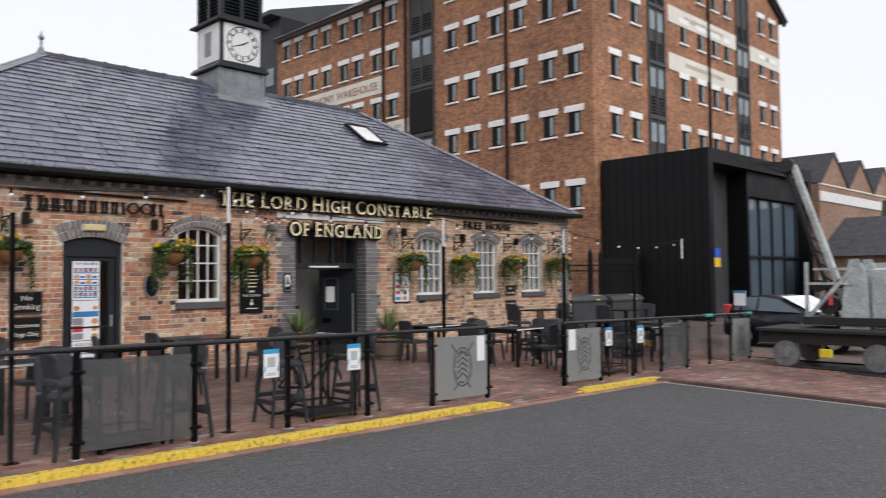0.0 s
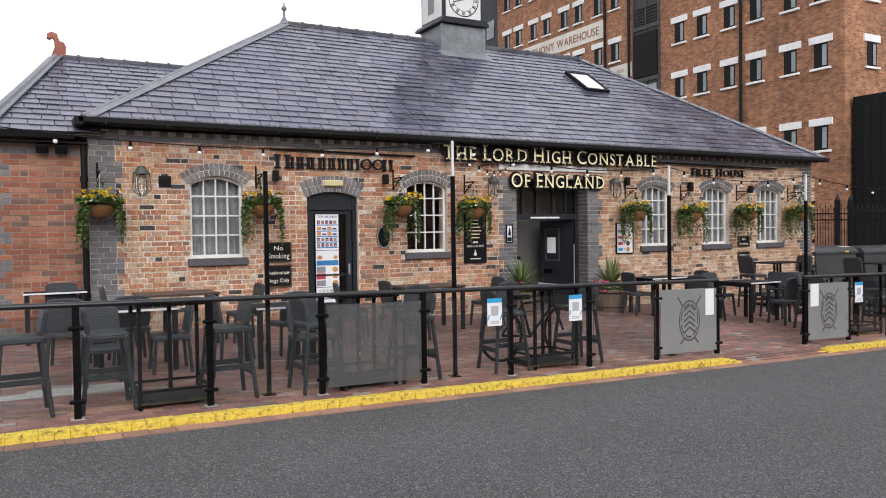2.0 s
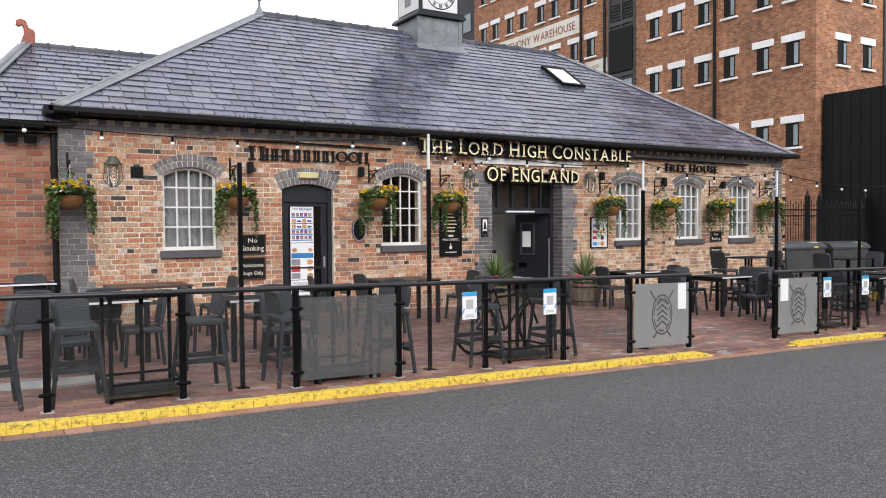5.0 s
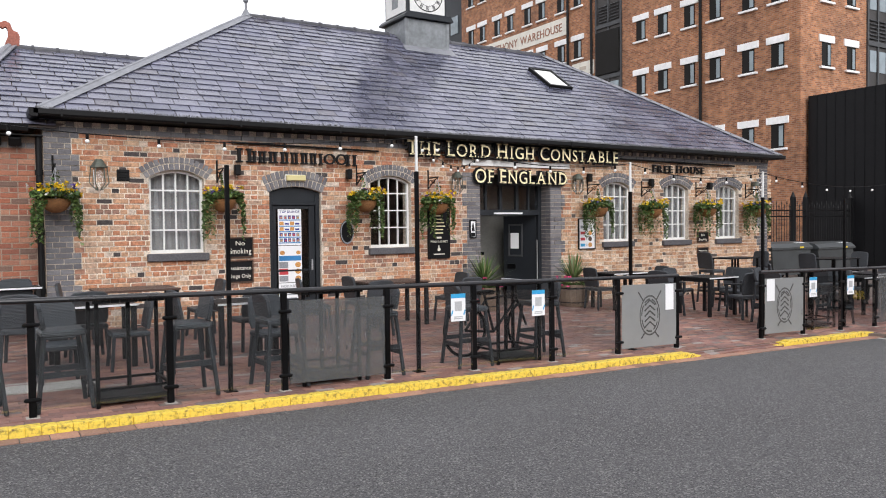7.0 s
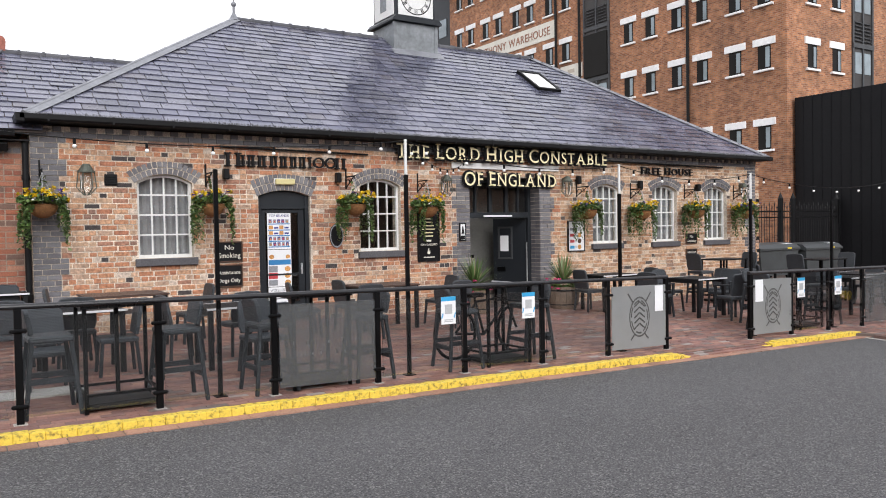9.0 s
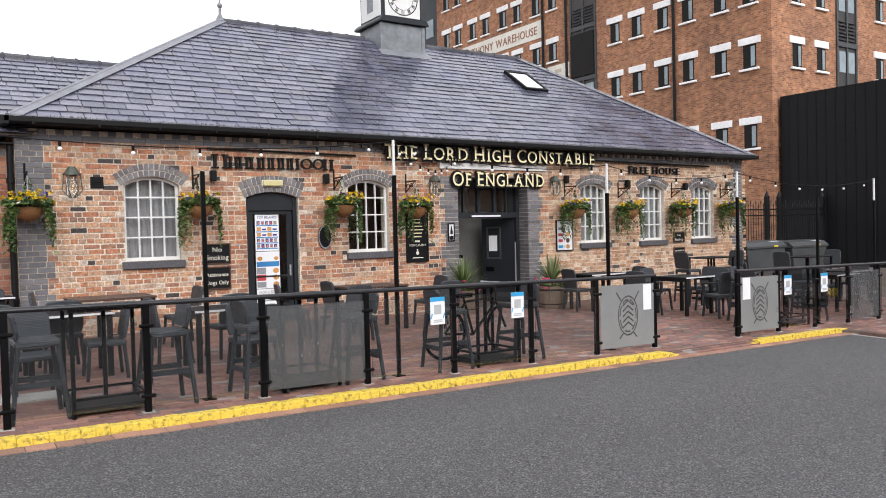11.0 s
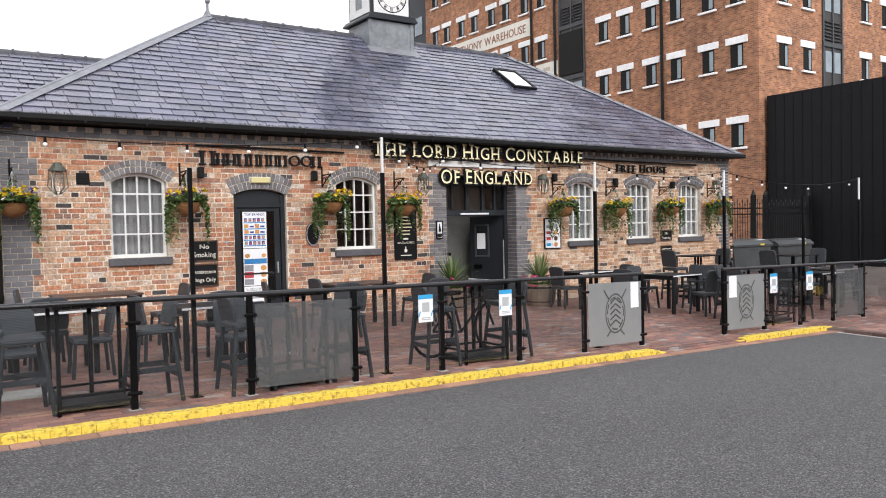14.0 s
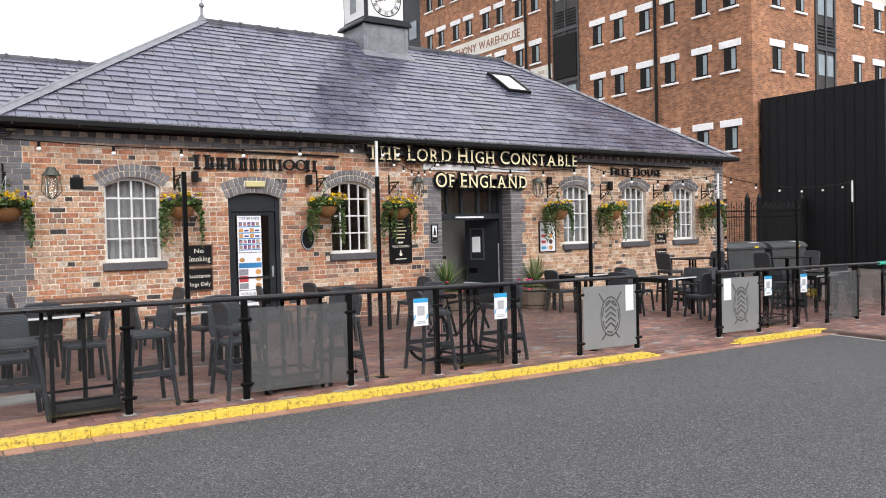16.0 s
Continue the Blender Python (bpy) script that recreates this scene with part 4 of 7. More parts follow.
for q in ((-0.68, -0.64, 0.82, 1.55), (-0.36, -0.32, 0.82, 1.55), (-0.64, -0.36, 0.82, 0.86), (-0.64, -0.36, 1.51, 1.55)):
    box(bm, q[0], q[1], -0.014, 0.0, q[2], q[3], 0.003, 0, M_leaf)
part("glazing_bead", bm, M_LEAD_DARK, leaf)
bm = B()
box(bm, EW0 - 0.28, EW0 + 1.1, 1.465, 1.485, 0.85, 0.92)
part("dado_rail", bm, M_BLACK, pub, "black dado rail in the lobby")
bm = B()
box(bm, EW0 + 0.55, EW1 - 0.55, 0.27, 0.3, 1.765, 1.80)
part("text_bar", bm, M_PAPER, lob)
bm = B()
tube(bm, (EW1 - 0.16, 0.27, 0.1), (EW1 - 0.16, 0.27, 1.2), 0.014, 8)
part("pull_handle", bm, M_GALV, lob)

# ---- signs on the front ----
name_sign = thing("pub_sign", "raised gilt serif-style lettering with black edges", "sign", (0, 0, 0))
letters(name_sign, "THE LORD HIGH CONSTABLE", 7.24, 12.72, 2.905, 3.2, -0.16, 0.05, M_SIGN_BLACK, M_GOLD, big=1.14, serif=True)
letters(name_sign, "OF ENGLAND", 8.86, 11.28, 2.4, 2.695, -0.075, 0.04, M_SIGN_BLACK, M_GOLD, big=1.1, serif=True)
bm = B()
box(bm, 7.3, 12.9, -0.16, -0.014, 3.0, 3.02)
part("fixing_rail", bm, M_SIGN_BLACK, name_sign)
bm = B()
box(bm, 8.6, 11.42, -0.05, -0.005, 2.75, 2.87, 0.006)
tagged(part("fascia_board", bm, M_WHITE), "weathered white timber fascia board over the entrance", "board")
brand = thing("brand_sign", "row of black letter-like blocks with pale edges", "sign", (0, 0, 0))
xs, n = 3.99, 11
wid = [0.27, 0.16, 0.18, 0.21, 0.16, 0.18, 0.15, 0.17, 0.22, 0.22, 0.2]
gapw = (6.24 - 3.99 - sum(wid)) / 10
for i, w_ in enumerate(wid):
    bm = B()
    h = 0.235 if i == 0 else 0.2
    t = w_ * 0.17
    if i in (8, 9):
        for k in range(20):
            a0, a1 = k * math.tau / 20, (k + 1) * math.tau / 20
            for yy in (-0.07,):
                q = [bm.verts.new((xs + w_ / 2 + w_ / 2 * rr * math.sin(tt), yy, 2.662 + h / 2 + h / 2 * rr * math.cos(tt))) for rr, tt in ((0.72, a0), (1.0, a0), (1.0, a1), (0.72, a1))]
                bm.faces.new(q)
        bmesh.ops.remove_doubles(bm, verts=bm.verts, dist=0.0005)
        bmesh.ops.solidify(bm, geom=bm.faces[:], thickness=0.05)
    else:
        for x_ in (xs + t, xs + w_ - t):
            box(bm, x_ - t * 0.6, x_ + t * 0.6, -0.07, -0.015, 2.662, 2.662 + h, 0.004)
            for z_ in (2.662, 2.662 + h - 0.022):
                box(bm, x_ - t * 1.3, x_ + t * 1.3, -0.069, -0.016, z_, z_ + 0.022, 0.003)
    part("letter_block", bm, M_SIGN_BLACK, brand)
    xs += w_ + gapw
free = thing("free_house_sign", "small black raised lettering on the brick front", "sign")
letters(free, "FREE HOUSE", 13.98, 15.8, 2.75, 2.93, -0.03, 0.04, M_SIGN_BLACK, None, big=1.1, serif=True)
bm = B()
tube(bm, (3.9, -0.06, 2.99), (6.7, -0.06, 2.95), 0.018, 8)
tagged(part("cable_conduit", bm, M_GUTTER), "black cable conduit along the eaves", "conduit")
bm = B()
tube(bm, (12.9, -0.09, 3.02), (16.9, -0.09, 2.98), 0.022, 8)
tagged(part("cable_conduit", bm, M_GUTTER), "black cable conduit along the eaves", "conduit")


def board(name, label, x0, x1, z0, z1, lines, frame_mat=M_BROWN_WOOD, face=M_SIGN_BLACK, group="", t=0.03):
    b = thing(name, label, "sign", (0, 0, 0), group=group)
    bm = B()
    f = 0.022
    for q in ((x0, x0 + f, z0, z1), (x1 - f, x1, z0, z1), (x0 + f, x1 - f, z0, z0 + f), (x0 + f, x1 - f, z1 - f, z1)):
        box(bm, q[0], q[1], -t - 0.012, 0.0, q[2], q[3], 0.003)
    part("frame", bm, frame_mat, b)
    bm = B()
    box(bm, x0 + f, x1 - f, -t, 0.0, z0 + f, z1 - f)
    part("panel", bm, face, b)
    for text, a, c, lo_, hi_ in lines:
        flat_text(b, text, a, c, lo_, hi_, -t - 0.001, M_CREAM)
    return b


board("no_smoking_sign", "black wall sign with cream words in a brown frame", 3.79, 4.26, 1.015, 1.372,
      [("No", 3.95, 4.11, 1.23, 1.31), ("Smoking", 3.84, 4.22, 1.09, 1.18)], group="framed wall signs")
board("assistance_dogs_sign", "black wall sign with cream words in a brown frame", 3.78, 4.255, 0.585, 0.975,
      [("Assistance", 3.83, 4.21, 0.81, 0.875), ("Dogs Only", 3.83, 4.21, 0.67, 0.74)], group="framed wall signs")
board("no_smoking_sign", "small black wall sign with cream words", 15.58, 15.98, 1.04, 1.31,
      [("No", 15.72, 15.84, 1.2, 1.26), ("Smoking", 15.63, 15.93, 1.09, 1.15)], group="framed wall signs")
board("assistance_dogs_sign", "small black wall sign with cream words", 15.58, 15.98, 0.69, 0.92,
      [("Assistance", 15.62, 15.94, 0.82, 0.865), ("Dogs Only", 15.62, 15.94, 0.74, 0.785)], group="framed wall signs")
hours = board("pub_board", "tall black painted board with faded gilt writing", 7.78, 8.29, 0.88, 1.88, [], M_SIGN_BLACK)
bars(hours, 7.86, 8.2, 1.34, 1.75, -0.031, M_GOLD, 6, 31, 0.5)
flat_text(hours, "WORLD CLASS SPIRITS", 7.84, 8.23, 1.195, 1.24, -0.031, M_CREAM)
bars(hours, 7.94, 8.13, 1.265, 1.32, -0.031, M_CREAM, 1, 32, 0.8)
bm = B()
tube(bm, (8.03, -0.034, 1.06), (8.03, -0.031, 1.06), 0.035, 14)
box(bm, 8.015, 8.04, -0.033, -0.031, 1.08, 1.14)
part("emblem", bm, M_CREAM, hours)
bars(hours, 7.88, 8.19, 0.95, 0.98, -0.031, M_CREAM, 1, 33)
menu = board("menu_case", "black-framed menu case with coloured price sheets", 11.68, 12.18, 0.965, 1.66, [], M_SIGN_BLACK, M_PAPER)
for i in range(4):
    z = 1.47 - 0.135 * i
    bm = B()
    box(bm, 11.74, 11.87, -0.033, -0.03, z - 0.035, z + 0.03, 0)
    part("picture", bm, (M_GREY_PRINT, M_RED, M_RED, M_BLUE_BRIGHT)[i], menu)
    bm = B()
    tube(bm, (12.02, -0.033, z), (12.02, -0.03, z), 0.055, 16)
    part("picture", bm, (M_GREY_PALE, M_ORANGE, M_BROWN_WOOD, M_ORANGE)[i], menu)
    bars(menu, 11.88, 11.95, z - 0.03, z + 0.03, -0.031, M_GREY_PALE, 3, 40 + i)
bars(menu, 11.78, 12.08, 1.56, 1.62, -0.031, M_GREY_PRINT, 1, 35)
small = board("access_sign", "narrow white sign with a black emblem", 8.77, 8.93, 1.27, 1.64, [], M_SIGN_BLACK, M_PAPER)
bm = B()
tube(bm, (8.85, -0.034, 1.42), (8.85, -0.034, 1.58), 0.035, 10, 0.008)
box(bm, 8.8, 8.9, -0.034, -0.031, 1.3, 1.38)
part("emblem", bm, M_SIGN_BLACK, small)
bm = B()
res = bmesh.ops.create_cone(bm, cap_ends=True, segments=40, radius1=0.5, radius2=0.5, depth=0.03, matrix=Matrix.Rotation(radians(90), 4, "X"))
bmesh.ops.scale(bm, vec=(0.27, 1, 0.44), verts=bm.verts)
bmesh.ops.translate(bm, verts=bm.verts, vec=(6.04, -0.02, 1.43))
plaq = tagged(part("oval_plaque", bm, M_SIGN_BLACK), "dark oval cast plaque on the brickwork", "plaque")
bm = B()
for i in range(40):
    a, b = i * math.tau / 40, (i + 1) * math.tau / 40
    q = [bm.verts.new((6.04 + 0.27 * r_ * math.sin(t), -0.037, 1.43 + 0.44 * r_ * math.cos(t))) for r_, t in ((0.43, a), (0.5, a), (0.5, b), (0.43, b))]
    bm.faces.new(q)
part("rim", bm, M_GREY_PRINT, plaq)
bm = B()
tube(bm, (4.42, -0.004, 1.36), (4.42, 0.0, 1.36), 0.035, 16)
tagged(part("sticker", bm, M_BLUE_LIGHT), "round pale blue sticker on the wall", "sticker")

# emergency lamp over the door
em = thing("bulkhead_light", "yellowed oblong bulkhead light over the door", "lamp", (5.05, -0.012, 2.41))
bm = B()
box(bm, -0.18, 0.18, -0.07, -0.012, -0.05, 0.05, 0.012)
part("diffuser", bm, M_CREAM_LAMP, em)
bm = B()
box(bm, -0.19, 0.19, -0.012, 0.012, -0.06, 0.06)
part("back_plate", bm, M_WHITE, em)


def lantern(x, z):
    l = thing("wall_lantern", "weathered caged lantern on the brick wall", "lamp", (x, 0, z), group="wall lanterns")
    bm = B()
    tube(bm, (0, -0.13, 0.12), (0, -0.13, 0.2), 0.09, 12, 0.04)
    tube(bm, (0, -0.13, 0.1), (0, -0.13, 0.12), 0.1, 12)
    bar(bm, (0, 0, 0.14), (0, -0.1, 0.16), 0.05, 0.06)
    part("hood", bm, M_LAMP_GREEN, l)
    bm = B()
    tube(bm, (0, -0.13, -0.14), (0, -0.13, 0.1), 0.055, 12, 0.065)
    g = part("glass_jar", bm, M_GLASS, l)
    g.visible_shadow = False
    for k in range(6):
        a = k * math.tau / 6
        bm = B()
        tube(bm, (0.09 * math.cos(a), -0.13 + 0.09 * math.sin(a), 0.1), (0.11 * math.cos(a), -0.13 + 0.11 * math.sin(a), -0.08), 0.006, 6)
        tube(bm, (0.11 * math.cos(a), -0.13 + 0.11 * math.sin(a), -0.08), (0.03 * math.cos(a), -0.13 + 0.03 * math.sin(a), -0.17), 0.006, 6)
        part("cage_bar", bm, M_LAMP_GREEN, l)
    return l


for x, z, k in ((1.79, 2.36, 1.3), (8.4, 2.36, 1.2), (11.57, 2.4, 1.2), (17.7, 2.37, 1.1)):
    lantern(x, z).scale = (k, k, k)


def speaker(x, z, s=1.0):
    b = thing("wall_speaker", "small black loudspeaker on the wall", "speaker", (x, 0, z), group="wall speakers")
    bm = B()
    box(bm, -0.05 * s, 0.05 * s, -0.16, -0.05, -0.09 * s, 0.09 * s, 0.012)
    part("cabinet", bm, M_GUTTER, b)
    bm = B()
    tube(bm, (0, -0.06, 0), (0, 0.012, 0), 0.02, 8)
    part("bracket", bm, M_GUTTER, b)


def floodlight(x):
    f = thing("floodlight", "small black floodlight under the wing eaves", "lamp", (x, LY, 2.86), group="eaves floodlights")
    bm = B()
    box(bm, -0.085, 0.085, -0.2, -0.12, -0.07, 0.07, 0.015)
    bmesh.ops.rotate(bm, verts=bm.verts, cent=(0, -0.15, 0), matrix=Matrix.Rotation(radians(25), 3, "X"))
    part("housing", bm, M_GUTTER, f)
    bm = B()
    bar(bm, (0, -0.13, 0.02), (0, 0.0, 0.06), 0.03, 0.03)
    part("arm", bm, M_GUTTER, f)


for x in (0.4, 0.66):
    floodlight(x)
for x, z in ((3.98, 2.52), (6.06, 2.5), (11.95, 2.57), (13.9, 2.5), (15.95, 2.45)):
    speaker(x, z)
bm = B()
box(bm, 2.07, 2.26, -0.03, 0.012, 2.3, 2.48, 0.004)
for i in range(4):
    box(bm, 2.085, 2.245, -0.045, -0.03, 2.32 + 0.038 * i, 2.345 + 0.038 * i)
tagged(part("air_vent", bm, M_GUTTER), "black square air vent in the wall", "vent")
# Blue-grey base imitates sky reflected in the car windows; pavilion glazing shares it.
M_CAR_GLASS = mat("sky_blue_glass", (0.09, 0.125, 0.16), 0.08, grain_amt=0.0, stain_amt=0.0, bump=0.0, spec=0.6, rough_vary=0.01)
# ---- warehouse behind ----
def brick_mat(name, c1, c2, mortar, scale=1.0, rough=0.9):
    """Distant brickwork: courses at true size, with patches of soot and repair."""
    m = mat(name, c1, rough, grain=3.5, grain_amt=0.28, stain=0.3, stain_amt=0.28, bump=0)
    nt = m.node_tree
    N, L = nt.nodes, nt.links
    bs = N["Principled BSDF"]
    geo = N.new("ShaderNodeNewGeometry")
    sep = N.new("ShaderNodeSeparateXYZ")
    L.new(geo.outputs["Position"], sep.inputs[0])
    ad = N.new("ShaderNodeMath")
    ad.operation = "ADD"
    L.new(sep.outputs[0], ad.inputs[0])
    L.new(sep.outputs[1], ad.inputs[1])
    cmb = N.new("ShaderNodeCombineXYZ")
    L.new(ad.outputs[0], cmb.inputs[0])
    L.new(sep.outputs[2], cmb.inputs[1])
    bt = N.new("ShaderNodeTexBrick")
    bt.inputs["Color1"].default_value = (*c1, 1)
    bt.inputs["Color2"].default_value = (*c2, 1)
    bt.inputs["Mortar"].default_value = (*mortar, 1)
    bt.inputs["Scale"].default_value = 1.0
    bt.inputs["Mortar Size"].default_value = 0.014
    bt.inputs["Brick Width"].default_value = 0.24 * scale
    bt.inputs["Row Height"].default_value = 0.085 * scale
    L.new(cmb.outputs[0], bt.inputs["Vector"])
    old = bs.inputs["Base Color"].links[0].from_socket
    for n in N:
        if n.type == "RGB":
            for l in list(n.outputs[0].links):
                L.new(bt.outputs[0], l.to_socket)
    return m


M_WHB = brick_mat("warehouse_brick_courses", (0.44, 0.19, 0.085), (0.2, 0.075, 0.038), (0.3, 0.19, 0.13))
M_FARB = brick_mat("far_brick_courses", (0.33, 0.19, 0.125), (0.24, 0.13, 0.085), (0.28, 0.21, 0.16))
M_LINTEL = mat("white_painted_stone", (0.86, 0.86, 0.85), 0.7, grain=8, grain_amt=0.06, stain=1.5, stain_amt=0.1, bump=0.1)
# Near-black for painted shade in openings, and for the dark frames.
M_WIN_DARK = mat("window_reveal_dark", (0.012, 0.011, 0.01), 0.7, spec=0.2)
# Blue-grey base adds the reflected sky to the warehouse panes.
M_PANE = mat("sky_pale_window_pane", (0.2, 0.25, 0.275), 0.08, grain_amt=0, stain=0.5, stain_amt=0.35, bump=0, spec=0.9, rough_vary=0.03)
M_SIGN_FACE = mat("cream_painted_band", (0.74, 0.71, 0.63), 0.8, grain=5, grain_amt=0.06, stain=0.6, stain_amt=0.1)
M_SIGN_RED = mat("faded_red_letters", (0.3, 0.15, 0.1), 0.8, grain_amt=0.1, bump=0)
M_LOUVRE = mat("dark_louvre", (0.04, 0.036, 0.034), 0.6)
WHX, WHY, WHX1, WHY1 = 31.0, 7.75, 53.1, 34.9
ROWS = [18.42, 15.68, 12.62, 9.72, 6.12, 2.9]
house = thing("warehouse", "tall red-brick dock warehouse with white lintels and a gabled front", "warehouse")
bm = B()
RID = (WHX + WHX1) / 2
prism(bm, [(WHX, -1.2), (WHX1, -1.2), (WHX1, 18.8), (RID, 25.3), (WHX, 18.8)], "y", WHY, WHY1)
fix_normals(bm)
part("wall", bm, M_WHB, house)
for sgn, xe in ((-1, WHX), (1, WHX1)):
    bm = B()
    bar(bm, (xe + sgn * 0.7, WHY - 0.35, 18.9 - 0.7 * 0.59), (RID, WHY - 0.35, 25.5), 0.5, 0.2, up=(0, -1, 0))
    bmesh.ops.translate(bm, verts=bm.verts, vec=(0, 0.2, 0))
    part("barge_board", bm, M_GREY_DOOR, house)
    bm = B()
    q = [bm.verts.new(p) for p in ((xe + sgn * 0.7, WHY - 0.4, 18.95 - 0.7 * 0.59), (RID, WHY - 0.4, 25.55), (RID, WHY1 + 0.2, 25.55), (xe + sgn * 0.7, WHY1 + 0.2, 18.95 - 0.7 * 0.59))]
    bm.faces.new(q)
    bmesh.ops.solidify(bm, geom=bm.faces[:], thickness=0.2)
    part("roof", bm, M_SLATE, house)
bm = B()
box(bm, WHX - 0.35, WHX, WHY, WHY1, 18.55, 18.8, 0.02)
part("eaves_gutter", bm, M_LEAD, house, "grey eaves gutter")


def wh_window(m, narrow=1.0):
    """A window of the warehouse, its wall facing local -y, its lintel's top at the origin."""
    w = new("window")
    w.parent = house
    w.matrix_basis = m
    a = 0.33 * narrow
    bm = B()
    box(bm, -a - 0.24, a + 0.24, -0.06, 0.02, -0.32, 0, 0.008)
    part("lintel", bm, M_LINTEL, w, "white painted lintel")
    bm = B()
    box(bm, -a - 0.17, a + 0.17, -0.12, 0.02, -1.5, -1.4, 0.008)
    part("sill", bm, M_LINTEL, w, "pale stone sill")
    # Flat sheet on the wall; its dark colour stands for recess shade.
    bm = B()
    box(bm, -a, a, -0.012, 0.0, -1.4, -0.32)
    part("reveal", bm, M_WIN_DARK, w, "flat dark sheet painted as shade of a deep window")
    bm = B()
    for q in ((a * 0.1, a * 0.2, -1.38, -0.34), (a * 0.88, a * 0.98, -1.38, -0.34), (a * 0.2, a * 0.88, -1.38, -1.31), (a * 0.2, a * 0.88, -0.41, -0.34)):
        box(bm, q[0], q[1], -0.03, -0.012, q[2], q[3])
    part("frame", bm, M_WIN_DARK, w)
    bm = B()
    box(bm, a * 0.2, a * 0.88, -0.02, -0.014, -1.31, -0.41)
    part("pane", bm, M_PANE, w)
    return w


LEFT = Matrix.Rotation(radians(-90), 4, "Z")
first = None


def add_window(m):
    global first
    if first is None:
        first = wh_window(m)
    else:
        c = copy_thing(first, m)
        c.parent = house


for z in ROWS:
    for y in (8.86, 10.4, 12.28, 13.85, 15.6, 17.15, 22.23, 23.75, 25.58, 27.05, 28.93, 30.42, 32.2, 33.65):
        if z > 5 or y > 11:
            add_window(Matrix.Translation((WHX, y, z)) @ LEFT)
    for x in (32.87, 34.76, 39.85, 41.85, 43.6, 45.2, 50.15, 51.9):
        add_window(Matrix.Translation((x, WHY, z)))


def bay(m, w, z0, z1, seed):
    """A loading bay: louvres, windows and one dark opening in a tall dark strip."""
    b = new("loading_bay")
    b.parent = house
    b.matrix_basis = m
    bm = B()
    box(bm, -w / 2, w / 2, -0.02, 0.05, z0, z1)
    part("backing", bm, M_LOUVRE, b)
    for z, nxt in zip(ROWS[1:], ROWS[:-1]):
        for sx in (-1, 1):
            bm = B()
            box(bm, sx * w * 0.22 - w * 0.15, sx * w * 0.22 + w * 0.15, -0.05, -0.02, z - 1.3, z - 0.3)
            part("pane", bm, M_PANE, b)
            for k in range(6):
                bm = B()
                zz = z + 0.25 + k * 0.17
                bar(bm, (sx * w * 0.22 - w * 0.17, -0.06, zz), (sx * w * 0.22 + w * 0.17, -0.06, zz), 0.1, 0.03, up=(0, -0.6, 0.8))
                part("louvre", bm, M_LEAD_DARK, b)
        bm = B()
        box(bm, -w / 2, w / 2, -0.1, -0.02, z - 0.1, z + 0.12)
        part("beam", bm, M_LEAD_DARK, b)
    for x in (-w / 2 + 0.06, 0, w / 2 - 0.06):
        bm = B()
        box(bm, x - 0.06, x + 0.06, -0.08, -0.02, z0, z1)
        part("post", bm, M_LEAD_DARK, b)


bay(Matrix.Translation((WHX, 19.6, 0)) @ LEFT, 2.1, 2, 18.4, 1)
bay(Matrix.Translation((36.85, WHY, 0)), 1.75, 2, 18.6, 2)
bay(Matrix.Translation((47.3, WHY, 0)), 1.8, 2, 19, 3)
# Slab on the bay, coloured dark as the shade inside the hatch.
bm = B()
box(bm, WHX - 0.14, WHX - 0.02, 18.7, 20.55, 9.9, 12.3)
part("open_hatch", bm, M_WIN_DARK, house, "loading hatch as a slab coloured black for its shaded inside")
for x, y in ((WHX - 0.1, 13.1), (WHX - 0.1, 23.02), (WHX - 0.1, 20.95), (42.72, WHY - 0.1)):
    bm = B()
    tube(bm, (x, y, -0.8), (x, y, 18.7), 0.075, 8)
    part("downpipe", bm, M_GUTTER, house)


def band(m, w, h, text=None):
    s = new("painted_band")
    s.parent = house
    s.matrix_basis = m
    bm = B()
    box(bm, -w / 2, w / 2, -0.04, 0.0, 0, h)
    part("face", bm, M_SIGN_FACE, s, "cream painted sign band")
    if text:
        letters(s, text, w / 2 - 8.3, w / 2 - 0.4, h * 0.26, h * 0.74, -0.04, 0.02, M_SIGN_RED)
    else:
        bars(s, -w / 2 + 0.5, w / 2 - 0.5, h * 0.3, h * 0.75, -0.042, M_SIGN_RED_PALE, 1, 3)


band(Matrix.Translation((WHX, 28.5, 12.86)) @ LEFT, 10.6, 1.06, "ANTHONY WAREHOUSE")
band(Matrix.Translation((WHX, 21.75, 10.12)) @ LEFT, 1.9, 0.82)
for z in (12.6, 15.22):
    band(Matrix.Translation((42.3, WHY, z)), 8.3, 0.92)
band(Matrix.Translation((50.7, WHY, 15.0)), 4.6, 0.95)

# taller block beyond it
b2 = thing("warehouse", "further dark warehouse with a grey roof edge", "warehouse")
bm = B()
box(bm, WHX + 0.3, WHX + 16, WHY1 + 0.02, WHY1 + 5.5, -1, 20.6)
part("wall", bm, M_GREY_DOOR, b2)
bm = B()
prism(bm, [(WHX - 0.6, 20.9), (WHX - 0.6, 20.6), (WHX + 16.5, 20.6), (WHX + 16.5, 20.9), (WHX + 8, 23.5)], "y", WHY1 - 0.0, WHY1 + 6.0)
fix_normals(bm)
part("roof", bm, M_LEAD_DARK, b2)
for z in (17.0, 14.2, 11.4, 8.6):
    for y in (36.3, 38.2):
        bm = B()
        box(bm, WHX + 0.24, WHX + 0.3, y - 0.5, y + 0.5, z - 1.3, z)
        part("window", bm, M_PANE, b2)

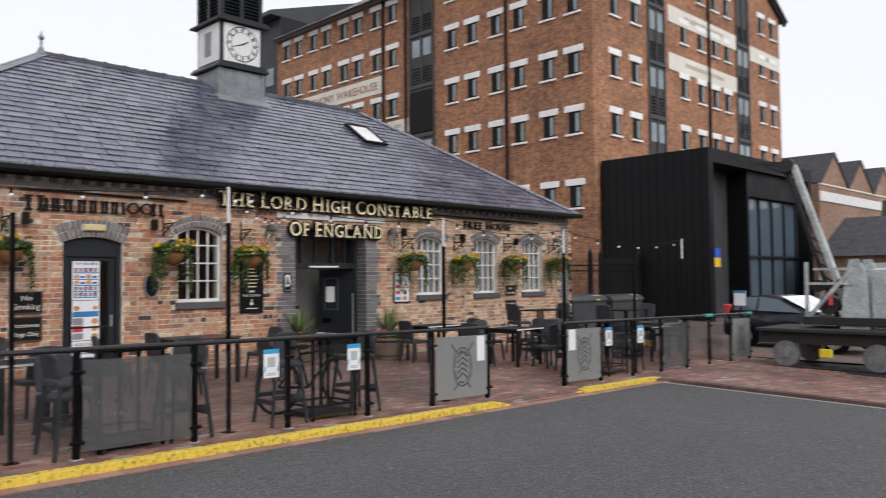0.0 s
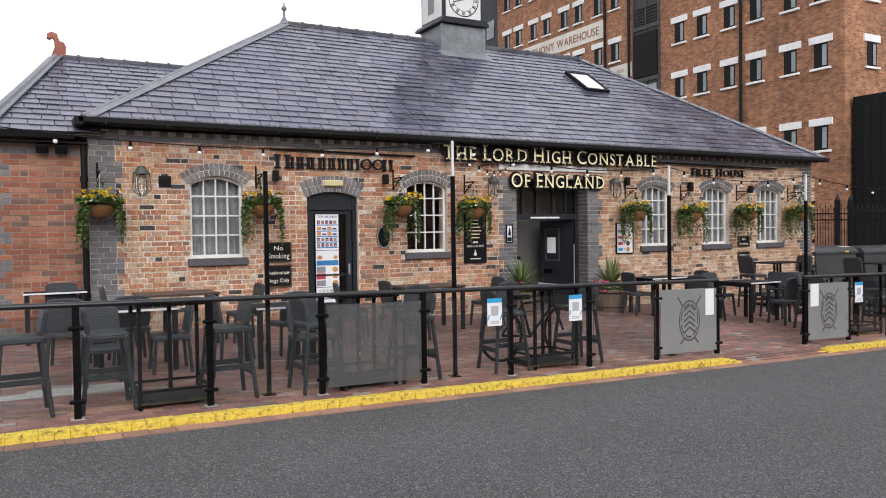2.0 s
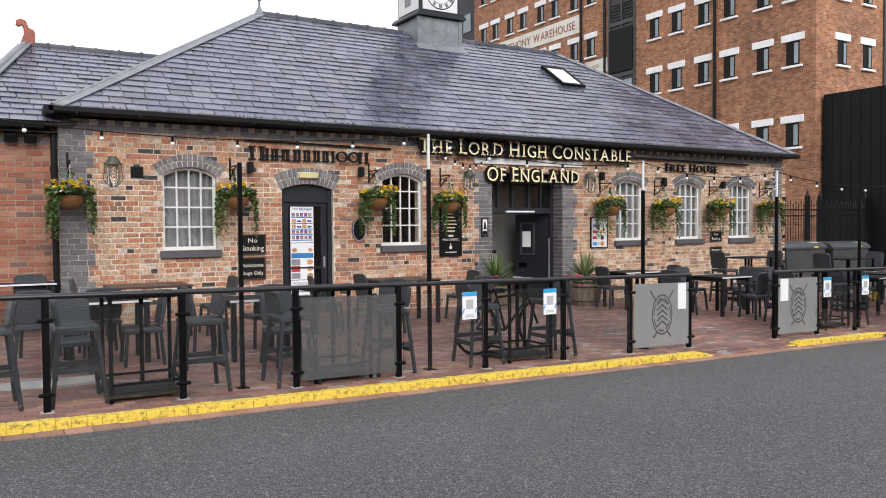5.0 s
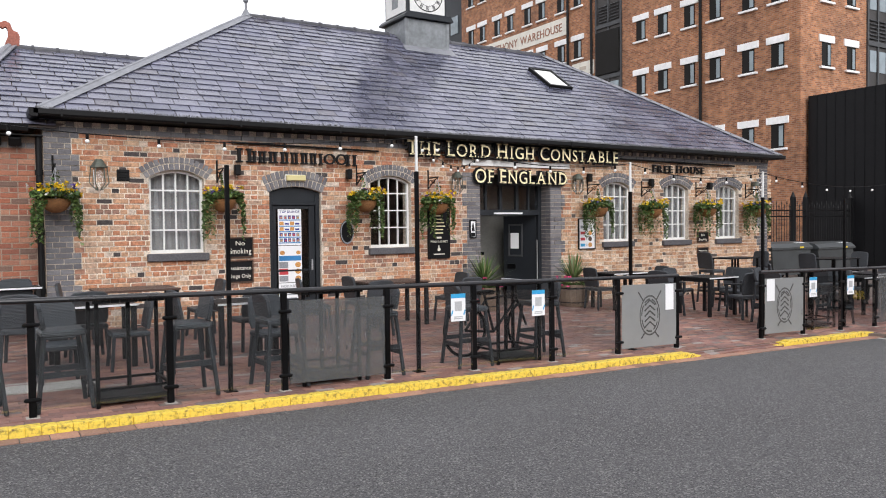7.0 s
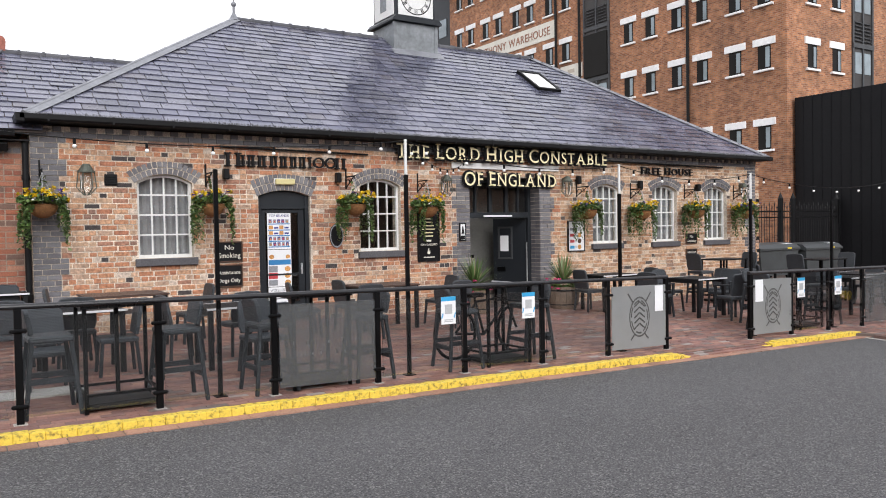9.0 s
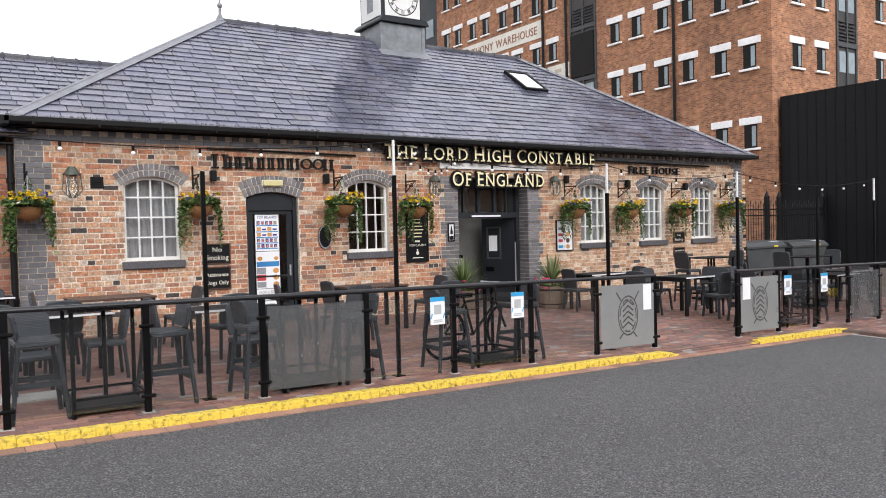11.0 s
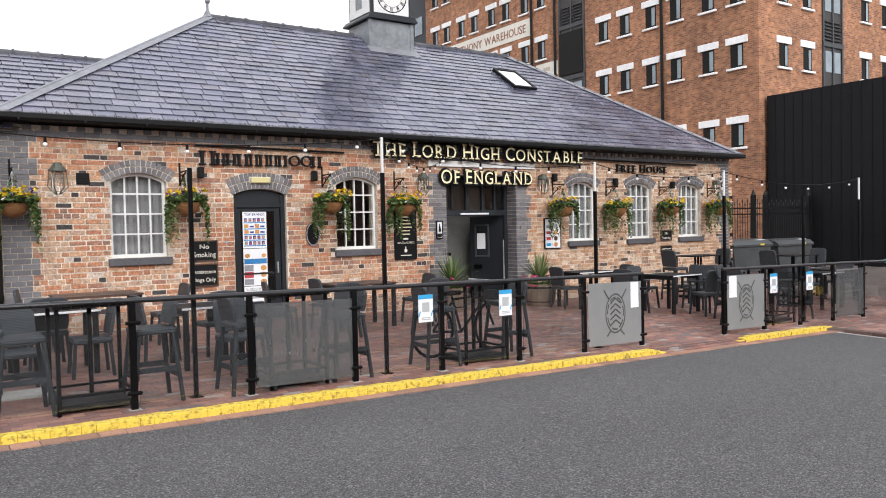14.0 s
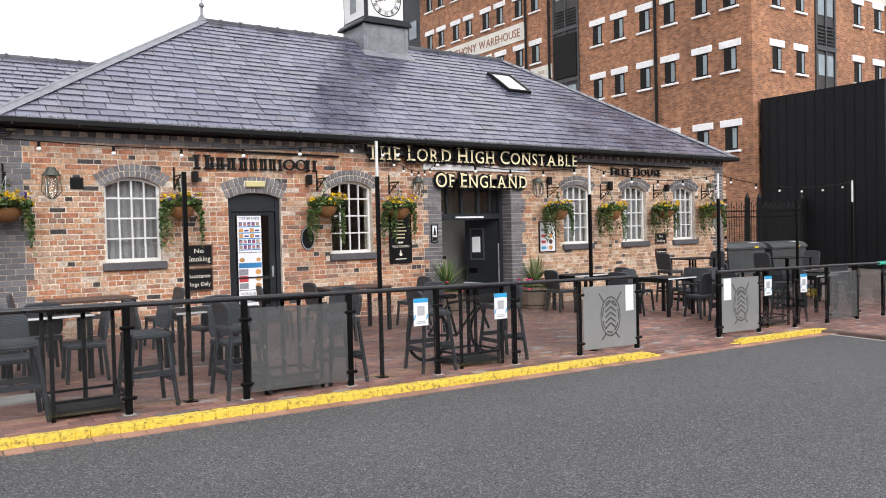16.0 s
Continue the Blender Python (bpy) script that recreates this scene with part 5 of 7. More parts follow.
# ---- black clad box in front of the warehouse ----
bx = thing("black_pavilion", "matt black clad box building with a deep framed opening", "building")
BX, BY0, BY1, BTOP, BXE = 31.35, 2.23, 7.6, 6.88, 43.0
for nm, b in (("side_wall", (BX, BX + 0.4, BY0, BY1, -0.8, BTOP)), ("roof_slab", (BX + 0.4, BXE, BY0, BY1, BTOP - 0.6, BTOP)),
              ("end_wall", (BXE - 0.5, BXE, BY0, BY1, -0.8, BTOP - 0.6)), ("back_wall", (BX + 0.4, BXE - 0.5, BY1 - 0.3, BY1, -0.8, BTOP - 0.6))):
    bm = B()
    box(bm, *b)
    part(nm, bm, M_BOX, bx)
y = BY0 + 0.35
while y < BY1:
    bm = B()
    box(bm, BX - 0.02, BX, y - 0.012, y + 0.012, -0.8, BTOP - 0.004)
    part("cladding_rib", bm, M_BOX, bx)
    y += 0.42
bm = B()
box(bm, BX + 4.4, BX + 4.6, BY0 + 0.3, BY1 - 0.3, -0.8, BTOP - 0.6)
box(bm, BX + 4.6, BXE - 0.5, BY0 + 0.3, BY0 + 0.6, 5.1, BTOP - 0.6)
part("inner_wall", bm, M_BOX, bx)
bm = B()
for i in range(5):
    x = BX + 4.7 + i * 1.5
    box(bm, x, x + 0.08, BY0 + 0.5, BY0 + 0.6, -0.8, 5.1)
box(bm, BX + 4.6, BXE - 0.5, BY0 + 0.5, BY0 + 0.6, 2.2, 2.32)
part("glazing_frame", bm, M_GREY_DOOR, bx)
bm = B()
box(bm, BX + 4.6, BXE - 0.5, BY0 + 0.62, BY0 + 0.64, -0.7, 5.1)
part("glazing", bm, M_CAR_GLASS, bx)
bm = B()
box(bm, BX + 0.4, BX + 4.4, BY1 - 0.5, BY1 - 0.3, -0.7, BTOP - 0.6)
part("back_panel", bm, M_LEAD_DARK, bx)
bm = B()
box(bm, BX + 0.4, BX + 4.4, BY0 + 1.3, BY0 + 1.45, -0.8, BTOP - 0.6)
part("inner_panel", bm, M_LEAD_DARK, bx)
bm = B()
box(bm, BX + 0.3, BX + 0.8, BY0 - 0.06, BY0 - 0.02, 2.15, 2.55)
flag = tagged(part("banner", bm, M_BLUE_FLAG), "small blue and yellow banner on the black frame", "banner")
bm = B()
box(bm, BX + 0.3, BX + 0.8, BY0 - 0.06, BY0 - 0.02, 1.75, 2.15)
part("lower_half", bm, M_YELLOW_FLAG, flag)

# ---- far gabled warehouses and low slate building ----
far = thing("gabled_warehouses", "row of brick warehouses with repeated gables", "warehouse")
M_FAR_SLATE = mat("far_slate", (0.062, 0.063, 0.07), 0.7, spec=0.2, grain=3, grain_amt=0.25, stain=0.5, stain_amt=0.2, bump=0)
GY = 6.0
bm = B()
box(bm, 54.8, 82, GY, GY + 14, -2, 7.5)
part("wall", bm, M_FARB, far)
for xc in (57.65, 63.2, 68.8, 74.4):
    hw, ze, zc = 2.78, 7.55, 9.75
    bm = B()
    prism(bm, [(xc - hw, 7.5), (xc + hw, 7.5), (xc, zc)], "y", GY, GY + 14)
    fix_normals(bm)
    part("gable", bm, M_FARB, far)
    for s_ in (-1, 1):
        bm = B()
        prism(bm, [(xc, zc + 0.02), (xc, zc + 0.16), (xc + s_ * (hw - 0.02), ze + 0.1), (xc + s_ * (hw - 0.02), ze - 0.04)], "y", GY - 0.12, GY + 14)
        fix_normals(bm)
        roof_side = part("roof", bm, M_FAR_SLATE, far)
    bm = B()
    m_ = Matrix.Translation((xc - 1.5, GY + 3.6, 8.75)) @ Matrix.Rotation(-math.atan2(zc - ze, hw), 4, "Y")
    box(bm, -0.35, 0.35, -0.5, 0.5, 0.0, 0.1, 0, 0, m_)
    part("rooflight", bm, M_WHITE, far, "pale rooflight")
bm = B()
box(bm, 54.75, 82, GY - 0.08, GY, 6.35, 7.02)
part("painted_band", bm, M_WHITE, far, "white painted band")
bm = B()
box(bm, 54.75, 82, GY - 0.06, GY, 7.46, 7.56)
part("string_course", bm, M_SIGN_FACE, far)
M_MOSS = mat("mossy_roof", (0.07, 0.075, 0.05), 0.9, grain=4, grain_amt=0.3)
low = thing("low_slate_building", "low brick building under a long dark slate roof", "building")
bm = B()
box(bm, 40, 48, -14, 0.75, -1.5, 2.3)
part("wall", bm, M_FARB, low)
bm = B()
prism(bm, [(39.6, 2.25), (48.4, 2.25), (44, 4.35)], "y", -14.3, 0.95)
fix_normals(bm)
part("roof", bm, M_FAR_SLATE, low)
bm = B()
prism(bm, [(48.4, 2.0), (56, 2.0), (55, 5.6), (49.5, 5.6)], "y", -14.3, 0.7)
fix_normals(bm)
part("roof", bm, M_MOSS, low, "mossy flat-topped roof behind")
bm = B()
box(bm, 39.9, 40.0, -2.6, -0.6, -0.8, 1.9)
part("shutter", bm, M_WHITE, low, "pale roller shutter")

# ---- yard railing and gate beyond the pub corner ----
rail = thing("iron_gate", "black wrought-iron yard gate with spear tops", "gate", (0, 0, 0))
gy = 5.4
for i in range(34):
    x = 25.9 + i * 0.16
    bm = B()
    tube(bm, (x, gy, gz(x, gy) + 0.05), (x, gy, 2.1 + (0.12 if i % 2 else 0)), 0.014, 5)
    tube(bm, (x, gy, 2.1 + (0.12 if i % 2 else 0)), (x, gy, 2.25 + (0.12 if i % 2 else 0)), 0.03, 5, 0.002)
    part("railing_bar", bm, M_GUTTER, rail)
for z in (0.1, 1.75, 1.98):
    bm = B()
    bar(bm, (25.8, gy, z), (31.3, gy, z), 0.03, 0.05)
    part("rail", bm, M_GUTTER, rail)
for x in (25.9, 27.4, 28.2, 31.2):
    bm = B()
    box(bm, x - 0.08, x + 0.08, gy - 0.08, gy + 0.08, gz(x, gy), 2.5, 0.01)
    tube(bm, (x, gy, 2.5), (x, gy, 2.75), 0.1, 6, 0.0)
    part("gate_post", bm, M_GUTTER, rail)


# ---- wheeled bins ----
def bin_(x, y, w, d):
    b = thing("wheeled_bin", "large dark grey wheeled refuse bin with a hinged lid", "bin", (x, y, gz(x, y)), group="refuse bins")
    bm = B()
    prism(bm, [(-w / 2 + 0.12, 0.15), (w / 2 - 0.12, 0.15), (w / 2, 0.95), (-w / 2, 0.95)], "y", -d / 2, d / 2)
    fix_normals(bm)
    part("tub", bm, M_BIN, b)
    bm = B()
    prism(bm, [(-d / 2 - 0.05, 0.96), (d / 2 + 0.05, 0.96), (d / 2, 1.08), (0.0, 1.2), (-d / 2 + 0.1, 1.14), (-d / 2 - 0.05, 1.02)], "x", -w / 2 - 0.04, w / 2 + 0.04)
    fix_normals(bm)
    part("lid", bm, M_BIN, b)
    for sx in (-1, 1):
        for sy in (-1, 1):
            bm = B()
            tube(bm, (sx * (w / 2 - 0.3) - 0.03, sy * (d / 2 - 0.15), 0.08), (sx * (w / 2 - 0.3) + 0.03, sy * (d / 2 - 0.15), 0.08), 0.08, 12)
            part("castor", bm, M_BLACK, b)
    bm = B()
    box(bm, w / 2 - 0.65, w / 2 - 0.45, -d / 2 - 0.06, -d / 2 - 0.052, 0.99, 1.04)
    part("label", bm, M_YELLOW_FLAG, b, "small yellow label")
    bm = B()
    box(bm, w / 2 - 0.55, w / 2 - 0.15, -d / 2 + 0.12, -d / 2 + 0.42, 1.15, 1.165)
    part("paper", bm, M_PAPER, b, "pale sheet on the lid")


bin_(22.35, 2.5, 2.0, 1.0)
bin_(24.75, 2.5, 2.0, 1.0)


# ---- parked car ----
# Pale base paints the bright sky reflection onto the car's windscreen.
M_SCREEN_SKY = mat("windscreen_sky_sheen", (0.85, 0.86, 0.88), 0.25, grain_amt=0.03, bump=0, coat=1.0)

def car(x, y, turn):
    c = thing("car", "dark blue hatchback parked beyond the patio", "car", (x, y, gz(x, y)), turn)
    prof = [(-2.0, 0.3), (2.0, 0.3), (2.02, 0.62), (1.85, 0.78), (0.6, 0.94), (-0.35, 1.36), (-0.8, 1.42), (-1.35, 1.37), (-1.82, 1.05), (-1.98, 0.9), (-2.02, 0.5)]
    bm = B()
    prism(bm, prof, "y", -0.84, 0.84)
    fix_normals(bm)
    for v in bm.verts:
        if v.co.z > 1.0:
            v.co.y *= 0.8
    bmesh.ops.bevel(bm, geom=[e for e in bm.edges], offset=0.05, segments=2, affect="EDGES")
    part("body", bm, M_CAR, c, smooth=True)
    for s in (-1, 1):
        for pts in ([(-1.65, 1.0), (-0.95, 1.0), (-0.95, 1.36), (-1.35, 1.34)], [(-0.88, 1.0), (0.4, 0.98), (-0.32, 1.3), (-0.88, 1.37)]):
            bm = B()
            q = [bm.verts.new((px, s * (0.85 - (pz - 0.95) * 0.36 + 0.012), pz)) for px, pz in pts]
            bm.faces.new(q)
            part("side_window", bm, M_CAR_GLASS, c)
    # Windscreen sheet with the sky's glare in its colour.
    bm = B()
    q = [bm.verts.new(p) for p in ((0.6, -0.76, 0.97), (0.6, 0.76, 0.97), (-0.32, 0.64, 1.37), (-0.32, -0.64, 1.37))]
    bm.faces.new(q)
    bmesh.ops.translate(bm, verts=bm.verts, vec=(0.02, 0, 0.025))
    part("windscreen", bm, M_SCREEN_SKY, c, "windscreen coloured pale for the sky it reflects")
    for px in (-1.25, 1.25):
        for s in (-1, 1):
            bm = B()
            tube(bm, (px, s * 0.68, 0.31), (px, s * 0.87, 0.31), 0.31, 20)
            wh = part("wheel", bm, M_BLACK, c)
            bm = B()
            tube(bm, (px, s * 0.86, 0.31), (px, s * 0.885, 0.31), 0.2, 14)
            part("rim", bm, M_GALV, wh)
    for s in (-1, 1):
        bm = B()
        box(bm, -2.0, -1.82, s * 0.72 - 0.1, s * 0.72 + 0.1, 0.85, 1.15, 0.03)
        part("tail_light", bm, M_RED, c)


car(21.4, -5.48, -102)


# ---- old crane wagon on the quay ----
M_WAGON_WHEEL = mat("worn_grey_iron", (0.17, 0.175, 0.175), 0.65, grain=20, stain=4, stain_amt=0.4)
wagon = thing("crane_wagon", "old grey rail crane wagon with a lattice boom on display", "crane", (0, 0, 0))
WXA, WXB, WYA, WYB = 16.4, 18.1, -13.5, -6.25
g0 = gz(17.2, -8)
bm = B()
box(bm, WXA, WXB, WYA, WYB, g0 + 0.76, g0 + 0.83, 0.01)
part("deck", bm, M_WAGON_DARK, wagon, "dark flat deck")
for x in (WXA + 0.15, WXB - 0.25):
    bm = B()
    box(bm, x, x + 0.1, WYA, WYB, g0 + 0.52, g0 + 0.76)
    part("sole_bar", bm, M_WAGON_DARK, wagon)
for y in (-6.82, -8.56, -11.5):
    for x in (WXA + 0.12, WXB - 0.22):
        bm = B()
        tube(bm, (x, y, g0 + 0.31), (x + 0.1, y, g0 + 0.31), 0.27, 24)
        tube(bm, (x - 0.04, y, g0 + 0.31), (x, y, g0 + 0.31), 0.09, 12)
        part("wheel", bm, M_WAGON_WHEEL, wagon, "pale grey iron wheel")
for x in (WXA + 0.17, WXB - 0.17):
    bm = B()
    box(bm, x - 0.04, x + 0.04, WYA, WYB + 0.8, g0 - 0.03, g0 + 0.045)
    part("track_rail", bm, M_WAGON_DARK, wagon)
bm = B()
box(bm, WXA - 0.25, WXB + 0.2, WYA, -6.35, g0 - 0.1, g0 + 0.012)
part("track_bed", bm, M_WAGON_DARK, wagon)
bm = B()
box(bm, WXA - 0.02, WXA + 0.06, -7.77, -7.53, g0 + 0.27, g0 + 0.45, 0.02)
part("yellow_box", bm, M_YELLOW_FLAG, wagon, "small yellow box")
P0, P1 = Vector((17.4, -7.9, g0 + 0.83)), Vector((17.4, -6.74, 3.9))
Q0, Q1 = Vector((17.5, -7.6, g0 + 0.83)), Vector((17.5, -6.54, 3.85))
bm = B()
bar(bm, P0, P1, 0.13, 0.13, bevel=0.02)
part("boom", bm, M_WAGON, wagon, "pale grey crane boom")
bm = B()
bar(bm, Q0, Q1, 0.08, 0.08)
part("boom", bm, M_WAGON_DARK, wagon)
for k in range(12):
    bm = B()
    bar(bm, P0.lerp(P1, k / 12), Q0.lerp(Q1, (k + 0.8) / 12), 0.035, 0.035)
    part("lattice", bm, M_WAGON_DARK, wagon)
bm = B()
tube(bm, (17.3, -6.62, 3.9), (17.55, -6.62, 3.9), 0.15, 16)
bar(bm, (17.42, -6.62, 3.95), (17.42, -5.9, 4.02), 0.08, 0.08)
bar(bm, (17.42, -6.55, 3.75), (17.42, -6.1, 3.95), 0.05, 0.05)
part("sheave", bm, M_WAGON_DARK, wagon, "pulley head of the boom")
# pierced cheek plates, braces and winding gear
for x in (17.0, 17.85):
    bm = B()
    prism(bm, [(-7.75, g0 + 0.83), (-8.3, g0 + 0.83), (-8.25, g0 + 1.9), (-8.1, g0 + 2.25), (-7.95, g0 + 2.25), (-7.85, g0 + 1.9)], "x", x, x + 0.05)
    fix_normals(bm)
    part("cheek_plate", bm, M_WAGON, wagon, "pale grey crane cheek plate")
    bm = B()
    bar(bm, (x, -7.0, g0 + 0.9), (x, -8.0, g0 + 2.05), 0.07, 0.07)
    bar(bm, (x, -7.1, g0 + 1.75), (x, -8.0, g0 + 1.75), 0.05, 0.05)
    bar(bm, (x, -7.25, g0 + 2.05), (x, -8.0, g0 + 2.05), 0.05, 0.05)
    bar(bm, (x, -7.1, g0 + 0.9), (x, -7.1, g0 + 2.2), 0.06, 0.06, up=(0, 1, 0))
    part("brace", bm, M_WAGON, wagon, "pale grey crane brace")
bm = B()
box(bm, 17.05, 17.8, -9.3, -8.32, g0 + 0.83, g0 + 2.05, 0.03)
part("housing", bm, M_WAGON, wagon, "pale grey sheet-metal winch housing")
bm = B()
box(bm, 16.95, 17.9, -9.35, -7.0, g0 + 0.9, g0 + 1.06, 0.01)
part("bed_frame", bm, M_WAGON_DARK, wagon)
for yc, zc, rr in ((-7.5, 1.3, 0.2), (-7.3, 1.7, 0.13), (-7.75, 1.75, 0.1)):
    bm = B()
    tube(bm, (17.1, yc, g0 + zc), (17.7, yc, g0 + zc), rr * 0.7, 18)
    tube(bm, (17.06, yc, g0 + zc), (17.12, yc, g0 + zc), rr, 22)
    part("winding_drum", bm, M_WAGON_DARK, wagon)
bm = B()
box(bm, 16.93, 16.98, -7.62, -7.54, g0 + 1.3, g0 + 1.5, 0.01)
part("tag", bm, M_RED, wagon, "small red tag")
bm = B()
box(bm, 19.4, 19.42, -4.72, -4.42, 0.74, 1.12)
sgn = tagged(part("yard_notice", bm, M_PAPER), "white notice with a blue header on a post", "sign")
bm = B()
box(bm, 19.39, 19.398, -4.72, -4.42, 1.06, 1.12)
part("header", bm, M_BLUE, sgn)
bm = B()
tube(bm, (19.45, -4.57, gz(19.4, -4.6)), (19.45, -4.57, 1.1), 0.025, 8)
part("post", bm, M_GUTTER, sgn)

# the quay stands a hair askew to the pub: one turn for all its buildings
SKEW = Matrix.Translation((0, -13.3, 0.12)) @ Matrix.Rotation(radians(-0.3), 4, "Z") @ Matrix.Translation((0, 13.3, 0))
for ob in (house, b2, bx, far, low, flag):
    ob.matrix_basis = SKEW @ ob.matrix_basis

# ---- unseen plain brick blocks, added to cut low sky light and reflections ----
opp = thing("quay_building", "unseen plain brick block added to darken window reflections", "building", kind="structure")
bm = B()
box(bm, -45, 75, -58, -42, -3, 6.5)
part("wall", bm, M_FARB, opp)
bm = B()
prism(bm, [(-58.5, 6.4), (-41.5, 6.4), (-50, 10)], "x", -46, 76)
fix_normals(bm)
part("roof", bm, M_LEAD_DARK, opp)
side_b = thing("quay_building", "unseen plain brick block added to close the left end", "building", kind="structure")
bm = B()
box(bm, -55, -42, -42, 40, -3, 7)
part("wall", bm, M_FARB, side_b)
# ---- glass fence along the kerb ----
M_SMOKE = glass_mat("clear_panel_glass", (0.76, 0.785, 0.79), 0.01)
M_FROST = mat("frosted_panel", (0.105, 0.11, 0.112), 0.3, grain=300, grain_amt=0.05, stain=1.5, stain_amt=0.1, bump=0, alpha=0.56)
M_FROST_PALE = mat("etched_panel", (0.27, 0.28, 0.28), 0.35, grain=300, grain_amt=0.05, stain=1.5, stain_amt=0.08, bump=0, alpha=0.78)
M_CREST = mat("crest_print", (0.07, 0.07, 0.068), 0.5, grain=40, grain_amt=0.3, bump=0)
FY = -5.62
FH = 1.03


def fence_run(xs, frosted, crest, papers, notices):
    f = thing("glass_fence", "black steel post fence with clear and frosted glass panels", "fence", (0, 0, 0), group="patio fences")
    for x in xs:
        bm = B()
        z = gz(x, FY)
        box(bm, x - 0.03, x + 0.03, FY - 0.027, FY + 0.027, z, z + FH - 0.02, 0.004)
        p = part("post", bm, M_BLACK, f)
        bm = B()
        box(bm, x - 0.055, x + 0.055, FY - 0.05, FY + 0.05, z - 0.004, z + 0.006)
        part("foot_plate", bm, M_STONE, p, "pale mortar pad at the foot")
        for h in (0.16, 0.82):
            bm = B()
            bar(bm, (x - 0.07, FY - 0.03, z + h), (x + 0.07, FY - 0.03, z + h), 0.05, 0.035, bevel=0.012)
            part("clamp", bm, M_BLACK, p)
    a, b = xs[0] - 0.03, xs[-1] + 0.03
    bm = B()
    tube(bm, (a, FY, gz(a, FY) + FH), (b, FY, gz(b, FY) + FH), 0.026, 12)
    part("top_rail", bm, M_RAIL, f)
    for i, (x0, x1) in enumerate(zip(xs, xs[1:])):
        x0, x1 = x0 + 0.045, x1 - 0.045
        z0, z1 = gz(x0, FY), gz(x1, FY)
        bm = B()
        vs = []
        for y in (FY - 0.036, FY - 0.028):
            vs.append([bm.verts.new(p) for p in ((x0, y, z0 + 0.07), (x1, y, z1 + 0.07), (x1, y, z1 + 0.93), (x0, y, z0 + 0.93))])
        bm.faces.new(vs[0])
        bm.faces.new(list(reversed(vs[1])))
        for k in range(4):
            bm.faces.new((vs[0][k], vs[1][k], vs[1][(k + 1) % 4], vs[0][(k + 1) % 4]))
        fix_normals(bm)
        g = part("glass_panel", bm, M_FROST_PALE if i in crest else M_FROST if i in frosted else M_SMOKE, f, "frosted glass panel" if i in frosted else "")
        if i not in frosted:
            g.visible_shadow = False
        if i in crest:
            xc, zc = (x0 + x1) / 2, (z0 + z1) / 2 + 0.5
            bm = B()
            for ra in (0.95, 0.78):
                for k in range(28):
                    t0, t1 = k * math.tau / 28, (k + 1) * math.tau / 28
                    if ra < 0.9 and k % 4 == 0:
                        continue
                    q = [bm.verts.new((xc + 0.19 * r * math.sin(t), FY - 0.039, zc + 0.27 * r * math.cos(t))) for r, t in ((ra, t0), (ra + 0.09, t0), (ra + 0.09, t1), (ra, t1))]
                    bm.faces.new(q)
            for k in range(5):
                zz = zc - 0.16 + 0.075 * k
                bar(bm, (xc - 0.1, FY - 0.039, zz), (xc, FY - 0.039, zz + 0.07), 0.003, 0.021, up=(0, 0, 1))
                bar(bm, (xc, FY - 0.039, zz + 0.07), (xc + 0.1, FY - 0.039, zz), 0.003, 0.021, up=(0, 0, 1))
            for s in (-1, 1):
                bar(bm, (xc + s * 0.12, FY - 0.039, zc + 0.2), (xc + s * 0.22, FY - 0.039, zc + 0.33), 0.003, 0.02)
                bar(bm, (xc + s * 0.1, FY - 0.039, zc - 0.24), (xc + s * 0.17, FY - 0.039, zc - 0.31), 0.003, 0.02)
            tagged(part("crest", bm, M_CREST, g, "dark heraldic-looking oval print"), kind="stuff")
        elif i in frosted:
            bm = B()
            r = random.Random(i)
            for row, (zz, n, sp) in enumerate(((0.5, 13, 0.86), (0.38, 7, 0.5))):
                for k in range(n):
                    if r.random() < 0.25:
                        continue
                    cx = (x0 + x1) / 2 + (k / (n - 1) - 0.5) * sp * (x1 - x0)
                    zb = gz(cx, FY) + zz
                    box(bm, cx - 0.006 * r.uniform(0.5, 2.5), cx + 0.005, FY - 0.04, FY - 0.037, zb, zb + 0.048 * r.uniform(0.5, 1))
            tagged(part("worn_lettering", bm, M_CREST, g, "remnants of dark lettering"), kind="stuff")
    for x, h0, h1, w in papers:
        bm = B()
        z = gz(x, FY)
        box(bm, x - w / 2, x + w / 2, FY - 0.041, FY - 0.038, z + h0, z + h1)
        tagged(part("paper_sheet", bm, M_PAPER), "blank white sheet taped to the glass", "notice", "fence notices")
    for x in notices:
        z = gz(x, FY)
        nt = thing("fence_notice", "white laminated notice with a blue header", "notice", (x, FY - 0.038, z), group="fence notices")
        bm = B()
        box(bm, -0.1, 0.1, -0.003, 0, 0.6, 0.92)
        part("sheet", bm, M_PAPER, nt)
        bm = B()
        box(bm, -0.1, 0.1, -0.005, -0.003, 0.87, 0.92)
        part("header", bm, M_BLUE_BRIGHT, nt)
        bm = B()
        box(bm, -0.05, 0.05, -0.005, -0.003, 0.72, 0.83)
        part("grey_square", bm, M_GREY_PALE, nt)
        for sx in (-1, 1):
            bm = B()
            bar(bm, (sx * 0.085 - 0.01, -0.004, 0.67), (sx * 0.085 + 0.01, -0.004, 0.73), 0.002, 0.015)
            part("stroke", bm, M_BLUE_BRIGHT, nt)
        bars(nt, -0.07, 0.07, 0.62, 0.66, -0.003, M_GREY_PALE, 2, 5)


PX = [-3.05, -1.88, -0.71, 0.46, 1.628, 2.765, 3.955, 5.112, 6.297, 7.435, 8.567]
fence_run(PX, {5, 9}, {9}, [(8.385, 0.56, 0.92, 0.16)], [4.87, 6.055])
PX2 = [10.45, 11.505, 12.54, 13.56, 14.585, 15.55, 16.55, 17.5]
